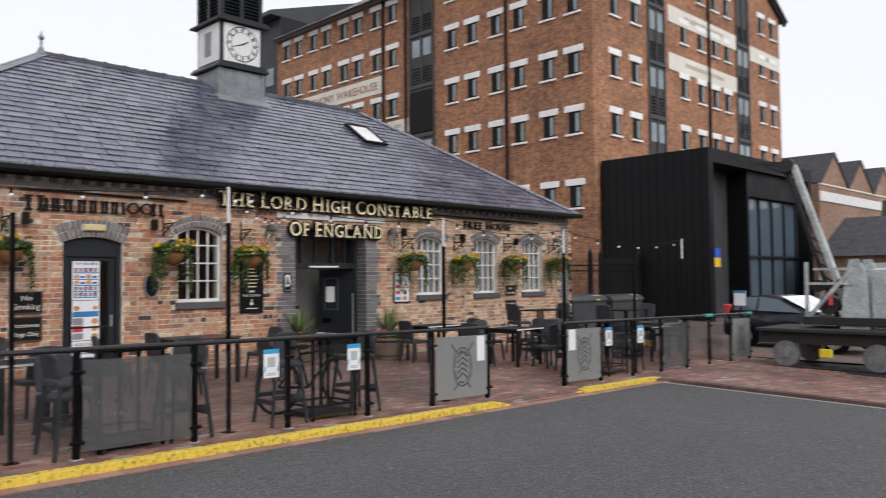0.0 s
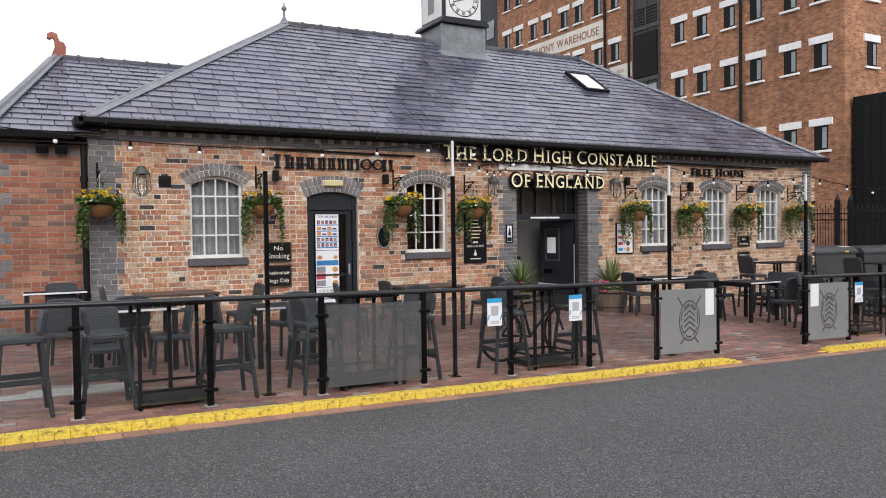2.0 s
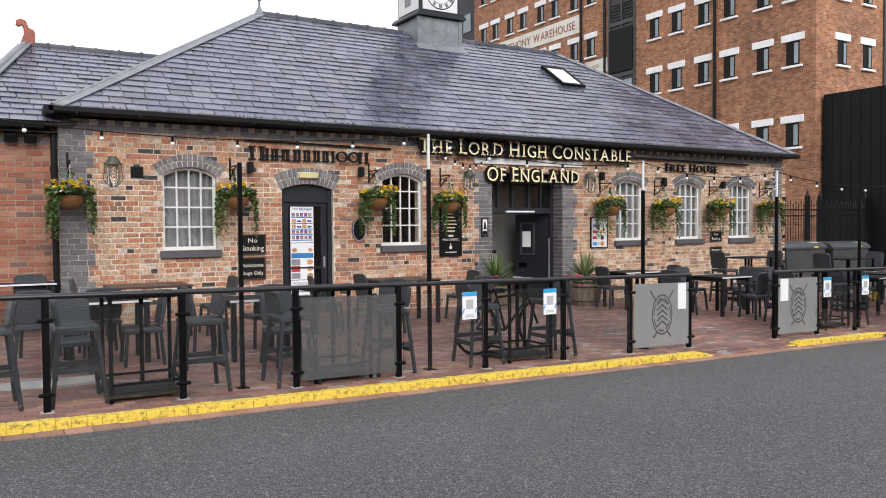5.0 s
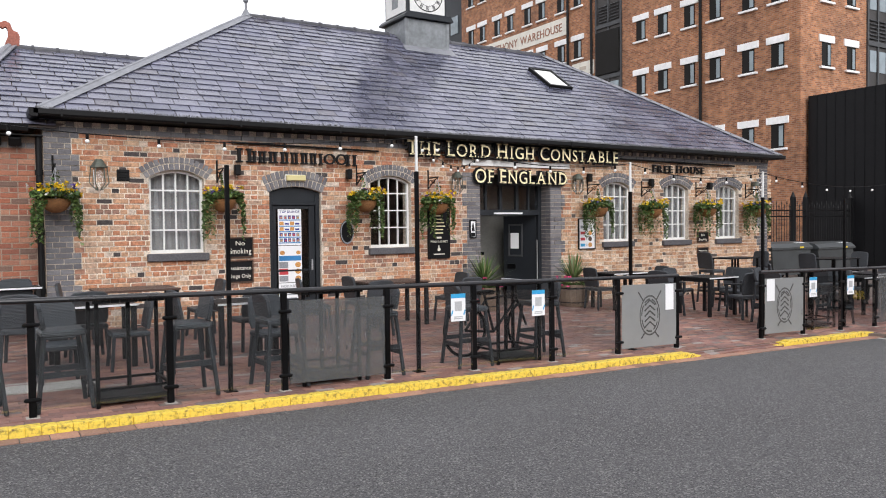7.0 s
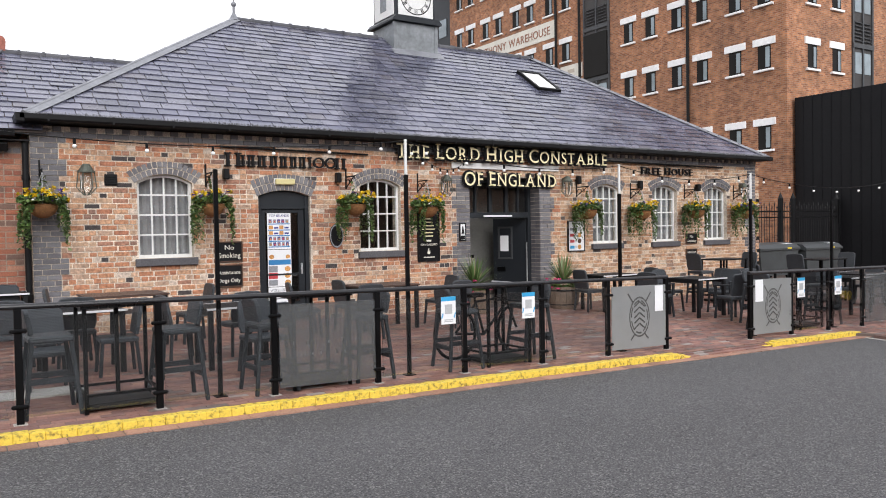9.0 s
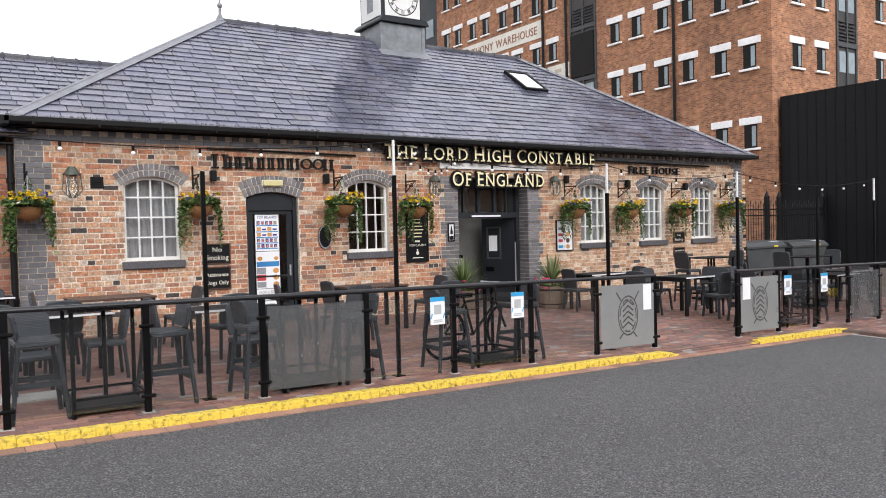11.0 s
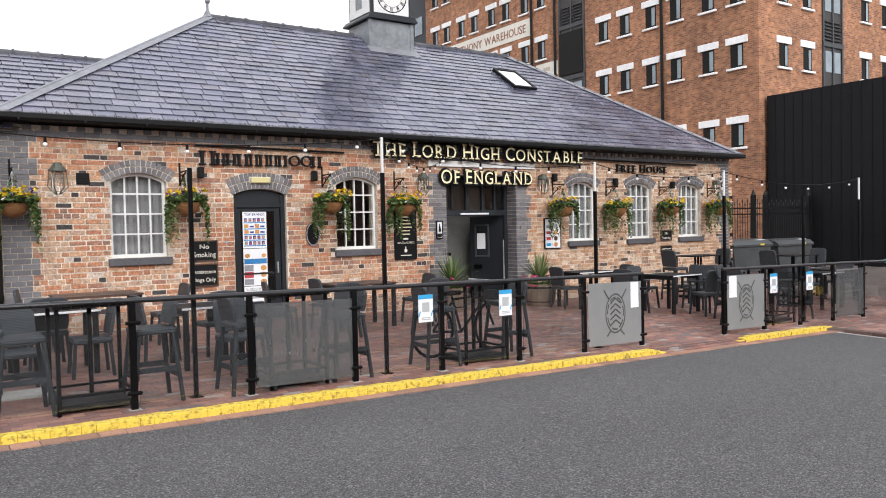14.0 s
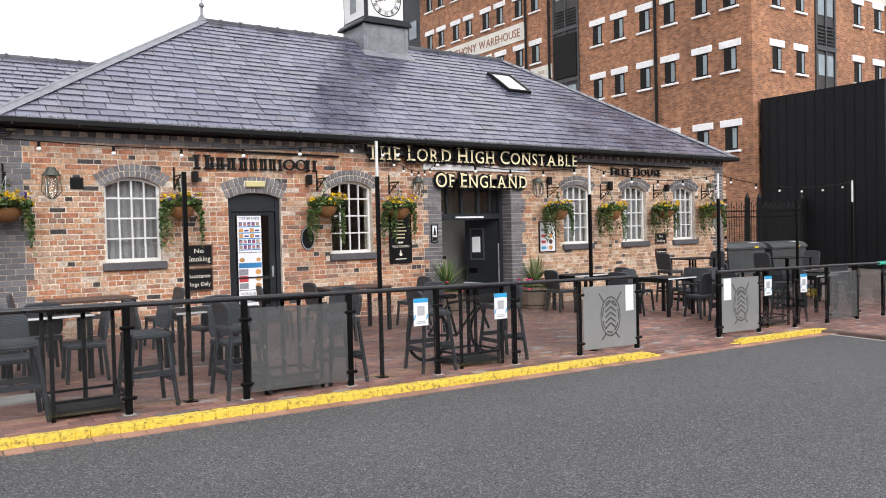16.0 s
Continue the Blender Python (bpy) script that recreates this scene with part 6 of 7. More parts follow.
fence_run(PX2, {0, 3, 6}, {0, 6}, [(10.63, 0.58, 0.92, 0.19)], [11.72, 12.77])

M_TEAL = mat("teal_ribbon_cloth", (0.05, 0.42, 0.3), 0.7, grain_amt=0.1, bump=0.1)
for x in (15.4, 17.35):
    bm = B()
    z = gz(x, FY) + FH
    for k in range(5):
        tube(bm, (x + 0.06 * k, FY, z), (x + 0.06 * k + 0.045, FY, z - 0.008), 0.038 - 0.003 * (k % 2), 9)
    tagged(part("rail_ribbon", bm, M_TEAL), "teal ribbon wound round the fence rail", "ribbon", "rail ribbons")

# ---- festoon poles and strings ----
PY = -5.39
M_BULB = mat("white_bulb_glass", (0.85, 0.85, 0.83), 0.25, grain_amt=0, stain_amt=0.03, bump=0)
POLES = [(-1.25, 2.66, True), (2.27, 2.165, False), (4.485, 2.57, True), (7.908, 2.382, True), (10.8, 2.33, True), (13.03, 1.915, False), (14.9, 2.28, True)]
for x, zt, white in POLES:
    p = thing("festoon_pole", "slim black pole with a white upper end" if white else "slim short black pole", "pole", (x, PY, gz(x, PY)), group="festoon poles")
    h = zt - gz(x, PY)
    bm = B()
    box(bm, -0.021, 0.021, -0.021, 0.021, 0, h - (0.41 if white else 0), 0.004)
    part("shaft", bm, M_BLACK, p)
    bm = B()
    box(bm, -0.06, 0.06, -0.06, 0.06, -0.002, 0.008)
    part("foot_plate", bm, M_BLACK, p)
    if white:
        bm = B()
        box(bm, -0.014, 0.014, -0.014, 0.014, h - 0.41, h, 0.003)
        part("white_end", bm, M_WHITE, p)


def festoon(p, q, sag, n, seed):
    f = thing("festoon_lights", "thin cable with hanging white bulbs", "string lights", (0, 0, 0), group="festoon strings")
    p, q = Vector(p), Vector(q)
    pts = [p.lerp(q, i / 24) - Vector((0, 0, sag * 4 * (i / 24) * (1 - i / 24))) for i in range(25)]
    bm = B()
    rings = [[bm.verts.new(c + Vector((0, 0.006 * math.cos(k * 1.2566), 0.006 * math.sin(k * 1.2566)))) for k in range(5)] for c in pts]
    for a, b in zip(rings, rings[1:]):
        for k in range(5):
            bm.faces.new((a[k], b[k], b[(k + 1) % 5], a[(k + 1) % 5]))
    part("cable", bm, M_BLACK, f)
    for k in range(n):
        t = (k + 0.5) / n
        c = p.lerp(q, t) - Vector((0, 0, sag * 4 * t * (1 - t)))
        bm = B()
        tube(bm, c, c - Vector((0, 0, 0.05)), 0.014, 8)
        s = part("socket", bm, M_BLACK, f)
        bm = B()
        bmesh.ops.create_icosphere(bm, subdivisions=2, radius=0.021, matrix=Matrix.Translation(c - Vector((0, 0, 0.07))))
        part("bulb", bm, M_BULB, s, smooth=True)


tops = [(x, PY, z - 0.02) for x, z, w in POLES if w]
for i, (a, b) in enumerate(zip(tops, tops[1:])):
    festoon(a, b, (0.2, 0.16, 0.14, 0.16)[i], (9, 6, 5, 6)[i], i)
festoon((4.485, PY, 2.55), (8.9, -0.1, 2.9), 0.25, 8, 7)
festoon((10.8, PY, 2.31), (17.9, -0.1, 2.85), 0.3, 8, 8)


# ---- furniture ----
M_CHAIR = mat("charcoal_resin", (0.022, 0.025, 0.029), 0.55, spec=0.3, grain=120, grain_amt=0.25, stain=5, stain_amt=0.15, bump=0.6, bump_dist=0.003)


def woven(m, pitch, depth):
    """Adds fine woven ridges to a resin surface."""
    nt = m.node_tree
    N, L = nt.nodes, nt.links
    bs = N["Principled BSDF"]
    tc = N.new("ShaderNodeTexCoord")
    hs_ = []
    for d in ("Z", "DIAGONAL"):
        w = N.new("ShaderNodeTexWave")
        w.bands_direction = d
        w.inputs["Scale"].default_value = 0.314 / pitch
        w.inputs["Distortion"].default_value = 0.6
        L.new(tc.outputs["Object"], w.inputs["Vector"])
        hs_.append(w.outputs["Fac"])
    mul = N.new("ShaderNodeMath")
    mul.operation = "MULTIPLY"
    L.new(hs_[0], mul.inputs[0])
    L.new(hs_[1], mul.inputs[1])
    bp = N.new("ShaderNodeBump")
    bp.inputs["Strength"].default_value = 0.9
    bp.inputs["Distance"].default_value = depth
    L.new(mul.outputs[0], bp.inputs["Height"])
    L.new(bs.inputs["Normal"].links[0].from_socket, bp.inputs["Normal"])
    L.new(bp.outputs[0], bs.inputs["Normal"])


M_CHAIR_WEAVE = mat("woven_charcoal_resin", (0.032, 0.037, 0.043), 0.5, spec=0.45, grain=120, grain_amt=0.3, stain=5, stain_amt=0.2, bump=0.4, bump_dist=0.003)
woven(M_CHAIR_WEAVE, 0.016, 0.0035)
M_TABLE = mat("dark_table_slats", (0.009, 0.009, 0.01), 0.5, spec=0.25, grain=60, grain_amt=0.15, bump=0.2)
M_TABLE_BROWN = mat("brown_table_top", (0.07, 0.042, 0.032), 0.4, grain=40, grain_amt=0.2)
M_ALU = mat("table_edge_aluminium", (0.7, 0.71, 0.72), 0.35, metal=0.2, grain_amt=0.05, bump=0)


def seat_thing(name, label, category, group, sh, sw, sd, back, splay, arms=False):
    """A resin seat: woven seat, backrest, four splayed legs and stretchers; it faces local -y."""
    c = thing(name, label, category, group=group)
    bm = B()
    box(bm, -sw / 2, sw / 2, -sd / 2, sd / 2, sh - 0.06, sh, 0.015)
    part("seat", bm, M_CHAIR_WEAVE, c)
    bm = B()
    m = Matrix.Translation((0, sd / 2 - 0.03, sh)) @ Matrix.Rotation(radians(-10), 4, "X")
    outline = [(-sw / 2 + 0.02, 0.02), (sw / 2 - 0.02, 0.02), (sw / 2, 0.1), (sw / 2 - 0.01, back - 0.05), (sw / 2 - 0.05, back - 0.012),
               (0, back), (-sw / 2 + 0.05, back - 0.012), (-sw / 2 + 0.01, back - 0.05), (-sw / 2, 0.1)]
    prism(bm, outline, "y", -0.02, 0.022)
    fix_normals(bm)
    bmesh.ops.bevel(bm, geom=bm.edges[:], offset=0.008, segments=1, affect="EDGES")
    bmesh.ops.transform(bm, matrix=m, verts=bm.verts)
    part("backrest", bm, M_CHAIR_WEAVE, c)
    for sx in (-1, 1):
        for sy in (-1, 1):
            bm = B()
            bar(bm, (sx * (sw / 2 - 0.03), sy * (sd / 2 - 0.03), sh - 0.03), (sx * (sw / 2 - 0.02 + splay), sy * (sd / 2 - 0.02 + splay * 1.2), 0.0), 0.038, 0.038, up=(0, 1, 0), bevel=0.006)
            part("leg", bm, M_CHAIR, c)
    if sh > 0.6:
        for z in (0.27, 0.33):
            k = splay * (1 - z / sh)
            for sy in (-1, 1) if z < 0.3 else ():
                bm = B()
                bar(bm, (-sw / 2 - k + 0.03, sy * (sd / 2 - 0.03 + k), z), (sw / 2 + k - 0.03, sy * (sd / 2 - 0.03 + k), z), 0.035, 0.05)
                part("footrest", bm, M_CHAIR, c)
            for sx in (-1, 1) if z > 0.3 else ():
                bm = B()
                bar(bm, (sx * (sw / 2 - 0.03 + k), -sd / 2 - k + 0.03, z), (sx * (sw / 2 - 0.03 + k), sd / 2 + k - 0.03, z), 0.035, 0.05)
                part("footrest", bm, M_CHAIR, c)
    if arms:
        for sx in (-1, 1):
            bm = B()
            bar(bm, (sx * (sw / 2 + 0.01), -sd / 2, sh + 0.2), (sx * (sw / 2 + 0.01), sd / 2, sh + 0.22), 0.05, 0.03, bevel=0.008)
            bar(bm, (sx * (sw / 2 + 0.01), -sd / 2 + 0.03, sh - 0.02), (sx * (sw / 2 + 0.01), -sd / 2 + 0.02, sh + 0.2), 0.04, 0.04, up=(0, 1, 0))
            part("armrest", bm, M_CHAIR, c)
    return c


def spread(proto, spots):
    for i, (x, y, turn) in enumerate(spots):
        m = pose(x, y, gz(x, y), 0, 0, turn)
        if i == 0:
            proto.matrix_basis = m
        else:
            copy_thing(proto, m)


stool = seat_thing("bar_stool", "charcoal woven-resin bar stool with low back and splayed legs", "stool", "bar stools", 0.73, 0.4, 0.38, 0.27, 0.05)
spread(stool, [(0.73, -5.28, 92), (0.02, -5.25, -86), (1.87, -5.3, -88), (2.8, -5.36, 93), (3.98, -5.3, -90), (5.22, -5.3, 86), (6.42, -5.22, -94),
               (11.62, -5.1, 88), (13.2, -5.1, -85), (12.3, -4.45, 4), (-1.7, -5.2, 80)])
chair = seat_thing("patio_chair", "charcoal woven-resin patio chair with solid back", "chair", "patio chairs", 0.44, 0.44, 0.42, 0.42, 0.02)
spread(chair, [(0.55, -2.85, 170), (1.25, -2.75, 182), (0.8, -4.25, 5), (1.6, -3.6, -92), (2.45, -3.1, 95), (3.25, -2.95, 190), (3.1, -4.35, 8), (1.3, -1.5, 80),
               (3.0, -1.6, -88), (4.6, -1.95, 78), (5.3, -2.6, 180), (6.95, -2.55, 185), (0.62, -0.95, 8), (0.6, -0.3, 178), (7.25, -1.7, -90), (5.5, -1.75, 92),
               (10.98, -1.45, 86), (12.38, -1.6, -92), (13.6, -2.5, -88), (12.35, -2.3, 3), (16.1, -3.6, 95), (17.6, -3.5, -90), (16.4, -1.5, 88)])
arm = seat_thing("patio_armchair", "charcoal woven-resin armchair with flat arms", "chair", "patio armchairs", 0.44, 0.48, 0.44, 0.44, 0.02, True)
spread(arm, [(12.42, -3.82, 168), (13.15, -3.05, -85), (11.4, -2.85, 95), (14.6, -4.1, 92)])


def low_table(x, y, w, d, h=0.74, brown=False, turn=0.0):
    t = thing("patio_table", "brown slatted patio table with a worn top" if brown else "dark square patio table with a pale metal edge", "table", (x, y, gz(x, y)), turn, "patio tables")
    n = 7
    top = new("tabletop")
    top.parent = t
    for i in range(n):
        bm = B()
        a = -d / 2 + d * i / n
        box(bm, -w / 2, w / 2, a + 0.004, a + d / n - 0.004, h - 0.03, h, 0.003)
        part("slat", bm, M_TABLE_BROWN if brown else M_TABLE, top)
    for b in ((-w / 2 - 0.012, w / 2 + 0.012, -d / 2 - 0.014, -d / 2 - 0.002), (-w / 2 - 0.012, w / 2 + 0.012, d / 2 + 0.002, d / 2 + 0.014)):
        bm = B()
        box(bm, *b, h - 0.022, h + 0.002)
        part("edge_trim", bm, M_TABLE_BROWN if brown else M_ALU, t, "" if brown else "pale metal edge trim")
    for sx in (-1, 1):
        for sy in (-1, 1):
            bm = B()
            box(bm, sx * (w / 2 - 0.04) - 0.03, sx * (w / 2 - 0.04) + 0.03, sy * (d / 2 - 0.04) - 0.03, sy * (d / 2 - 0.04) + 0.03, 0, h - 0.03, 0.004)
            part("leg", bm, M_TABLE, t)
    for sx in (-1, 1):
        bm = B()
        box(bm, sx * (w / 2 - 0.04) - 0.02, sx * (w / 2 - 0.04) + 0.02, -d / 2 + 0.07, d / 2 - 0.07, h - 0.09, h - 0.03)
        part("apron", bm, M_TABLE, t)
    return t


for x, y, w, d, br in ((1.25, -3.28, 0.9, 0.72, False), (2.92, -3.65, 0.75, 0.7, False), (2.05, -1.45, 1.1, 0.72, True), (6.1, -1.65, 1.05, 0.75, True), (0.5, -0.62, 0.8, 0.5, False),
                       (12.3, -3.05, 0.8, 0.8, False), (11.5, -1.5, 1.0, 0.72, False), (16.85, -3.7, 0.9, 0.8, False), (15.4, -4.2, 0.8, 0.8, False)):
    low_table(x, y, w, d, 0.74, br)


def high_table(x, y, w, d, h=1.0):
    t = thing("poseur_table", "tall dark poseur table with a slatted top and plate base", "table", (x, y, gz(x, y)), 0, "poseur tables")
    n = 9
    top = new("tabletop")
    top.parent = t
    for i in range(n):
        bm = B()
        a = -w / 2 + w * i / n
        box(bm, a + 0.005, a + w / n - 0.005, -d / 2, d / 2, h - 0.03, h, 0.003)
        part("slat", bm, M_TABLE, top)
    bm = B()
    box(bm, -w / 2 + 0.06, w / 2 - 0.06, -d / 2 + 0.06, d / 2 - 0.06, 0.03, 0.085, 0.008)
    part("base_plate", bm, M_TABLE, t)
    bm = B()
    box(bm, -0.019, 0.019, -0.019, 0.019, 0.12, h - 0.03, 0.004)
    part("column", bm, M_BLACK, t)
    for sx in (-1, 1):
        for sy in (-1, 1):
            bm = B()
            a, b = sx * (w / 2 - 0.04), sy * (d / 2 - 0.04)
            box(bm, a - 0.018, a + 0.018, b - 0.018, b + 0.018, 0, h - 0.03, 0.003)
            part("leg", bm, M_BLACK, t)
    for sy in (-1, 1):
        bm = B()
        bar(bm, (-w / 2 + 0.04, sy * (d / 2 - 0.04), 0.17), (w / 2 - 0.04, sy * (d / 2 - 0.04), 0.17), 0.025, 0.025)
        part("stretcher", bm, M_BLACK, t)
    for sx in (-1, 1):
        bm = B()
        bar(bm, (sx * (w / 2 - 0.04), -d / 2 + 0.04, 0.17), (sx * (w / 2 - 0.04), d / 2 - 0.04, 0.17), 0.025, 0.025)
        part("stretcher", bm, M_BLACK, t)


for x, y, w, d in ((1.32, -5.25, 0.72, 0.66), (3.33, -5.25, 0.72, 0.66), (5.87, -5.22, 0.72, 0.64), (12.42, -5.15, 0.7, 0.55), (15.0, -1.6, 0.95, 0.6), (17.2, -2.6, 1.0, 0.7)):
    high_table(x, y, w, d)
hs = seat_thing("high_chair", "tall dark resin chair at a high table", "stool", "high chairs", 0.74, 0.42, 0.4, 0.4, 0.03)
spread(hs, [(14.2, -1.6, 88), (15.78, -1.55, -90), (16.4, -2.6, 92), (18.05, -2.6, -88)])


# ---- bicycle behind the poseur table ----
def bicycle(x, y, turn):
    b = thing("bicycle", "dark bicycle parked behind the fence", "bicycle", (x, y, gz(x, y)), turn)
    for px in (-0.52, 0.52):
        bm = B()
        n, m_ = 36, 8
        ring = []
        for i in range(n):
            a = i * math.tau / n
            ring.append([bm.verts.new((px + (0.325 + 0.022 * math.cos(k * math.tau / m_)) * math.cos(a), 0.022 * math.sin(k * math.tau / m_), 0.347 + (0.325 + 0.022 * math.cos(k * math.tau / m_)) * math.sin(a))) for k in range(m_)])
        for i in range(n):
            for k in range(m_):
                bm.faces.new((ring[i][k], ring[(i + 1) % n][k], ring[(i + 1) % n][(k + 1) % m_], ring[i][(k + 1) % m_]))
        w = part("wheel", bm, M_BLACK, b)
        bm = B()
        for i in range(14):
            a = i * math.tau / 14
            tube(bm, (px, 0, 0.347), (px + 0.305 * math.cos(a), 0, 0.347 + 0.305 * math.sin(a)), 0.0025, 4)
        part("spokes", bm, M_GALV, w)
    bm = B()
    for p, q in (((-0.52, 0, 0.347), (-0.05, 0, 0.3)), ((-0.05, 0, 0.3), (-0.2, 0, 0.8)), ((-0.52, 0, 0.347), (-0.18, 0, 0.72)), ((-0.05, 0, 0.3), (0.36, 0, 0.72)), ((-0.18, 0, 0.74), (0.36, 0, 0.78)), ((0.36, 0, 0.7), (0.52, 0, 0.347)), ((0.36, 0, 0.7), (0.33, 0, 0.95))):
        tube(bm, p, q, 0.018, 8)
    part("frame", bm, M_GUTTER, b)
    bm = B()
    tube(bm, (0.33, -0.28, 0.97), (0.33, 0.28, 0.97), 0.014, 8)
    part("handlebar", bm, M_GALV, b)
    bm = B()
    box(bm, -0.33, -0.07, -0.07, 0.07, 0.8, 0.86, 0.02)
    part("saddle", bm, M_BLACK, b)
    bm = B()
    box(bm, -0.35, -0.3, -0.02, 0.02, 0.7, 0.75)
    part("rear_light", bm, M_RED, b)


bicycle(6.02, -4.8, 3)

# ---- planting ----
M_LEAF = mat("basket_foliage", None, 0.55, ramp=[(0, (0.05, 0.1, 0.02)), (0.3, (0.08, 0.14, 0.03)), (0.55, (0.035, 0.075, 0.02)), (0.75, (0.12, 0.18, 0.05)), (0.92, (0.16, 0.2, 0.08))], grain_amt=0.1, bump=0)
M_SPIKE = mat("cordyline_leaf", None, 0.5, ramp=[(0, (0.06, 0.12, 0.03)), (0.4, (0.1, 0.17, 0.05)), (0.7, (0.14, 0.19, 0.07)), (0.9, (0.22, 0.2, 0.1))], grain_amt=0.1, bump=0)
M_FLOWER_Y = mat("yellow_petals", None, 0.6, ramp=[(0, (0.75, 0.5, 0.01)), (0.5, (0.8, 0.6, 0.03)), (0.8, (0.65, 0.42, 0.01))], grain_amt=0.1, bump=0)
M_FLOWER_V = mat("violet_petals", (0.07, 0.04, 0.2), 0.6, grain_amt=0.2, bump=0, spread=0.5)
M_FLOWER_W = mat("white_petals", (0.65, 0.63, 0.6), 0.6, grain_amt=0.1, bump=0)
M_FLOWER_P = mat("pink_petals", (0.6, 0.06, 0.18), 0.6, grain_amt=0.2, bump=0, spread=0.3)
M_COIR = mat("coir_liner", (0.22, 0.1, 0.035), 0.95, grain=70, grain_amt=0.4, bump=0.8, bump_dist=0.01)
M_BARREL = mat("weathered_barrel", (0.16, 0.11, 0.075), 0.75, grain=40, grain_amt=0.25, stain=3, stain_amt=0.3)


def leaf_mesh(spots, size, rng, material, curl=0.3):
    vs, fs = [], []
    for p in spots:
        q = Euler((rng.uniform(-0.9, 0.9), rng.uniform(-0.9, 0.9), rng.uniform(0, 6.28))).to_matrix()
        s = size * rng.uniform(0.6, 1.4)
        n = len(vs)
        for c in ((-0.5, 0, 0), (0, -0.34, curl * 0.2), (0.55, 0, -curl * 0.3), (0, 0.34, curl * 0.2)):
            vs.append(tuple(Vector(p) + q @ Vector(c) * s))
        fs.append((n, n + 1, n + 2, n + 3))
    me = bpy.data.meshes.new("mesh")
    me.from_pydata(vs, [], fs)
    me.materials.append(material)
    return me


def child(name, me, parent, label="", kind="stuff"):
    ob = new(name, me)
    ob.parent = parent
    return tagged(ob, label, kind=kind)


def basket(seed):
    r = random.Random(seed)
    b = thing("hanging_basket", "coir hanging basket with yellow flowers and trailing greenery", "hanging basket", group="hanging baskets")
    bm = B()
    bmesh.ops.create_uvsphere(bm, u_segments=18, v_segments=10, radius=0.21)
    bmesh.ops.delete(bm, geom=[v for v in bm.verts if v.co.z > 0.01], context="VERTS")
    bmesh.ops.holes_fill(bm, edges=bm.edges[:])
    part("basket_bowl", bm, M_COIR, b, "brown coir bowl", smooth=True)
    for k in range(3):
        a = k * math.tau / 3 + 0.4
        bm = B()
        tube(bm, (0.18 * math.cos(a), 0.18 * math.sin(a), 0.0), (0, 0, 0.47), 0.006, 5)
        part("chain", bm, M_GALV, b)
    # scrolled bracket back to the wall
    bm = B()
    tube(bm, (0, 0, 0.47), (0, 0, 0.52), 0.008, 5)
    tube(bm, (0, -0.03, 0.52), (0, 0.36, 0.52), 0.013, 6)
    tube(bm, (0, 0.36, 0.3), (0, 0.36, 0.68), 0.016, 6)
    for c, ra in (((0.14, 0.43), 0.06), ((0.26, 0.41), 0.08)):
        for i in range(14):
            t0, t1 = i * 0.4, (i + 1) * 0.4
            k0, k1 = ra * (1 - i / 20), ra * (1 - (i + 1) / 20)
            tube(bm, (0, c[0] + k0 * math.cos(t0), c[1] + k0 * math.sin(t0)), (0, c[0] + k1 * math.cos(t1), c[1] + k1 * math.sin(t1)), 0.008, 5)
    tube(bm, (0, 0.35, 0.32), (0, 0.02, 0.51), 0.01, 6)
    part("bracket", bm, M_GUTTER, b, "black scrolled iron bracket")
    dome, trail, fl, vi, wh = [], [], [], [], []
    for _ in range(560):
        a, rr = r.uniform(0, 6.28), 0.33 * math.sqrt(r.random())
        dome.append((rr * math.cos(a), rr * math.sin(a), 0.03 + r.uniform(-0.02, 0.2) * (1 - rr / 0.5)))
    for k in range(38):
        a = r.choice((0.0, math.pi)) + r.uniform(-0.85, 0.85)
        ln = r.uniform(0.2, 0.75) if k % 5 else 0.15
        x0, y0 = 0.2 * math.cos(a), 0.2 * math.sin(a)
        for i in range(int(ln * 48)):
            f = i / (ln * 48)
            trail.append((x0 * (1 + 0.6 * min(1, f * 3)) + r.uniform(-0.025, 0.025), y0 * (1 + 0.6 * min(1, f * 3)) + r.uniform(-0.025, 0.025), 0.03 - ln * f))
    for k in range(18):
        dome.append((r.uniform(-0.05, 0.05), r.uniform(-0.05, 0.05), r.uniform(0.15, 0.42)))
    for _ in range(62):
        a, rr = r.uniform(0, 6.28), r.uniform(0.08, 0.38)
        (fl if r.random() < 0.66 else vi if r.random() < 0.6 else wh).append((rr * math.cos(a), rr * math.sin(a), 0.1 + r.uniform(-0.05, 0.13)))
    child("foliage", leaf_mesh(dome, 0.072, r, M_LEAF), b, "dense green leaves")
    child("trailing_greenery", leaf_mesh(trail, 0.055, r, M_LEAF), b, "trailing ivy stems")
    petals = lambda pts: [Vector(p) + Vector((r.uniform(-0.02, 0.02), r.uniform(-0.03, 0.005), r.uniform(-0.02, 0.02))) for p in pts for _ in range(6)]
    child("yellow_bloom_cluster", leaf_mesh(petals(fl), 0.062, r, M_FLOWER_Y), b, "bright yellow pansies")
    child("violet_bloom_cluster", leaf_mesh(petals(vi), 0.05, r, M_FLOWER_V), b, "deep violet pansies")
    child("white_bloom_cluster", leaf_mesh(petals(wh), 0.04, r, M_FLOWER_W), b, "small white flowers")
    return b


protos = [basket(s) for s in (11, 12, 13)]
SPOTS = [(1.16, 1.99), (3.66, 2.0), (6.26, 2.0), (7.81, 1.95), (11.97, 1.89), (13.67, 1.86), (15.55, 1.87), (17.45, 1.86)]
for i, (x, z) in enumerate(SPOTS):
    m = pose(x, -0.37, z)
    if i < 3:
        protos[i].matrix_basis = m
    else:
        copy_thing(protos[i % 3], m)


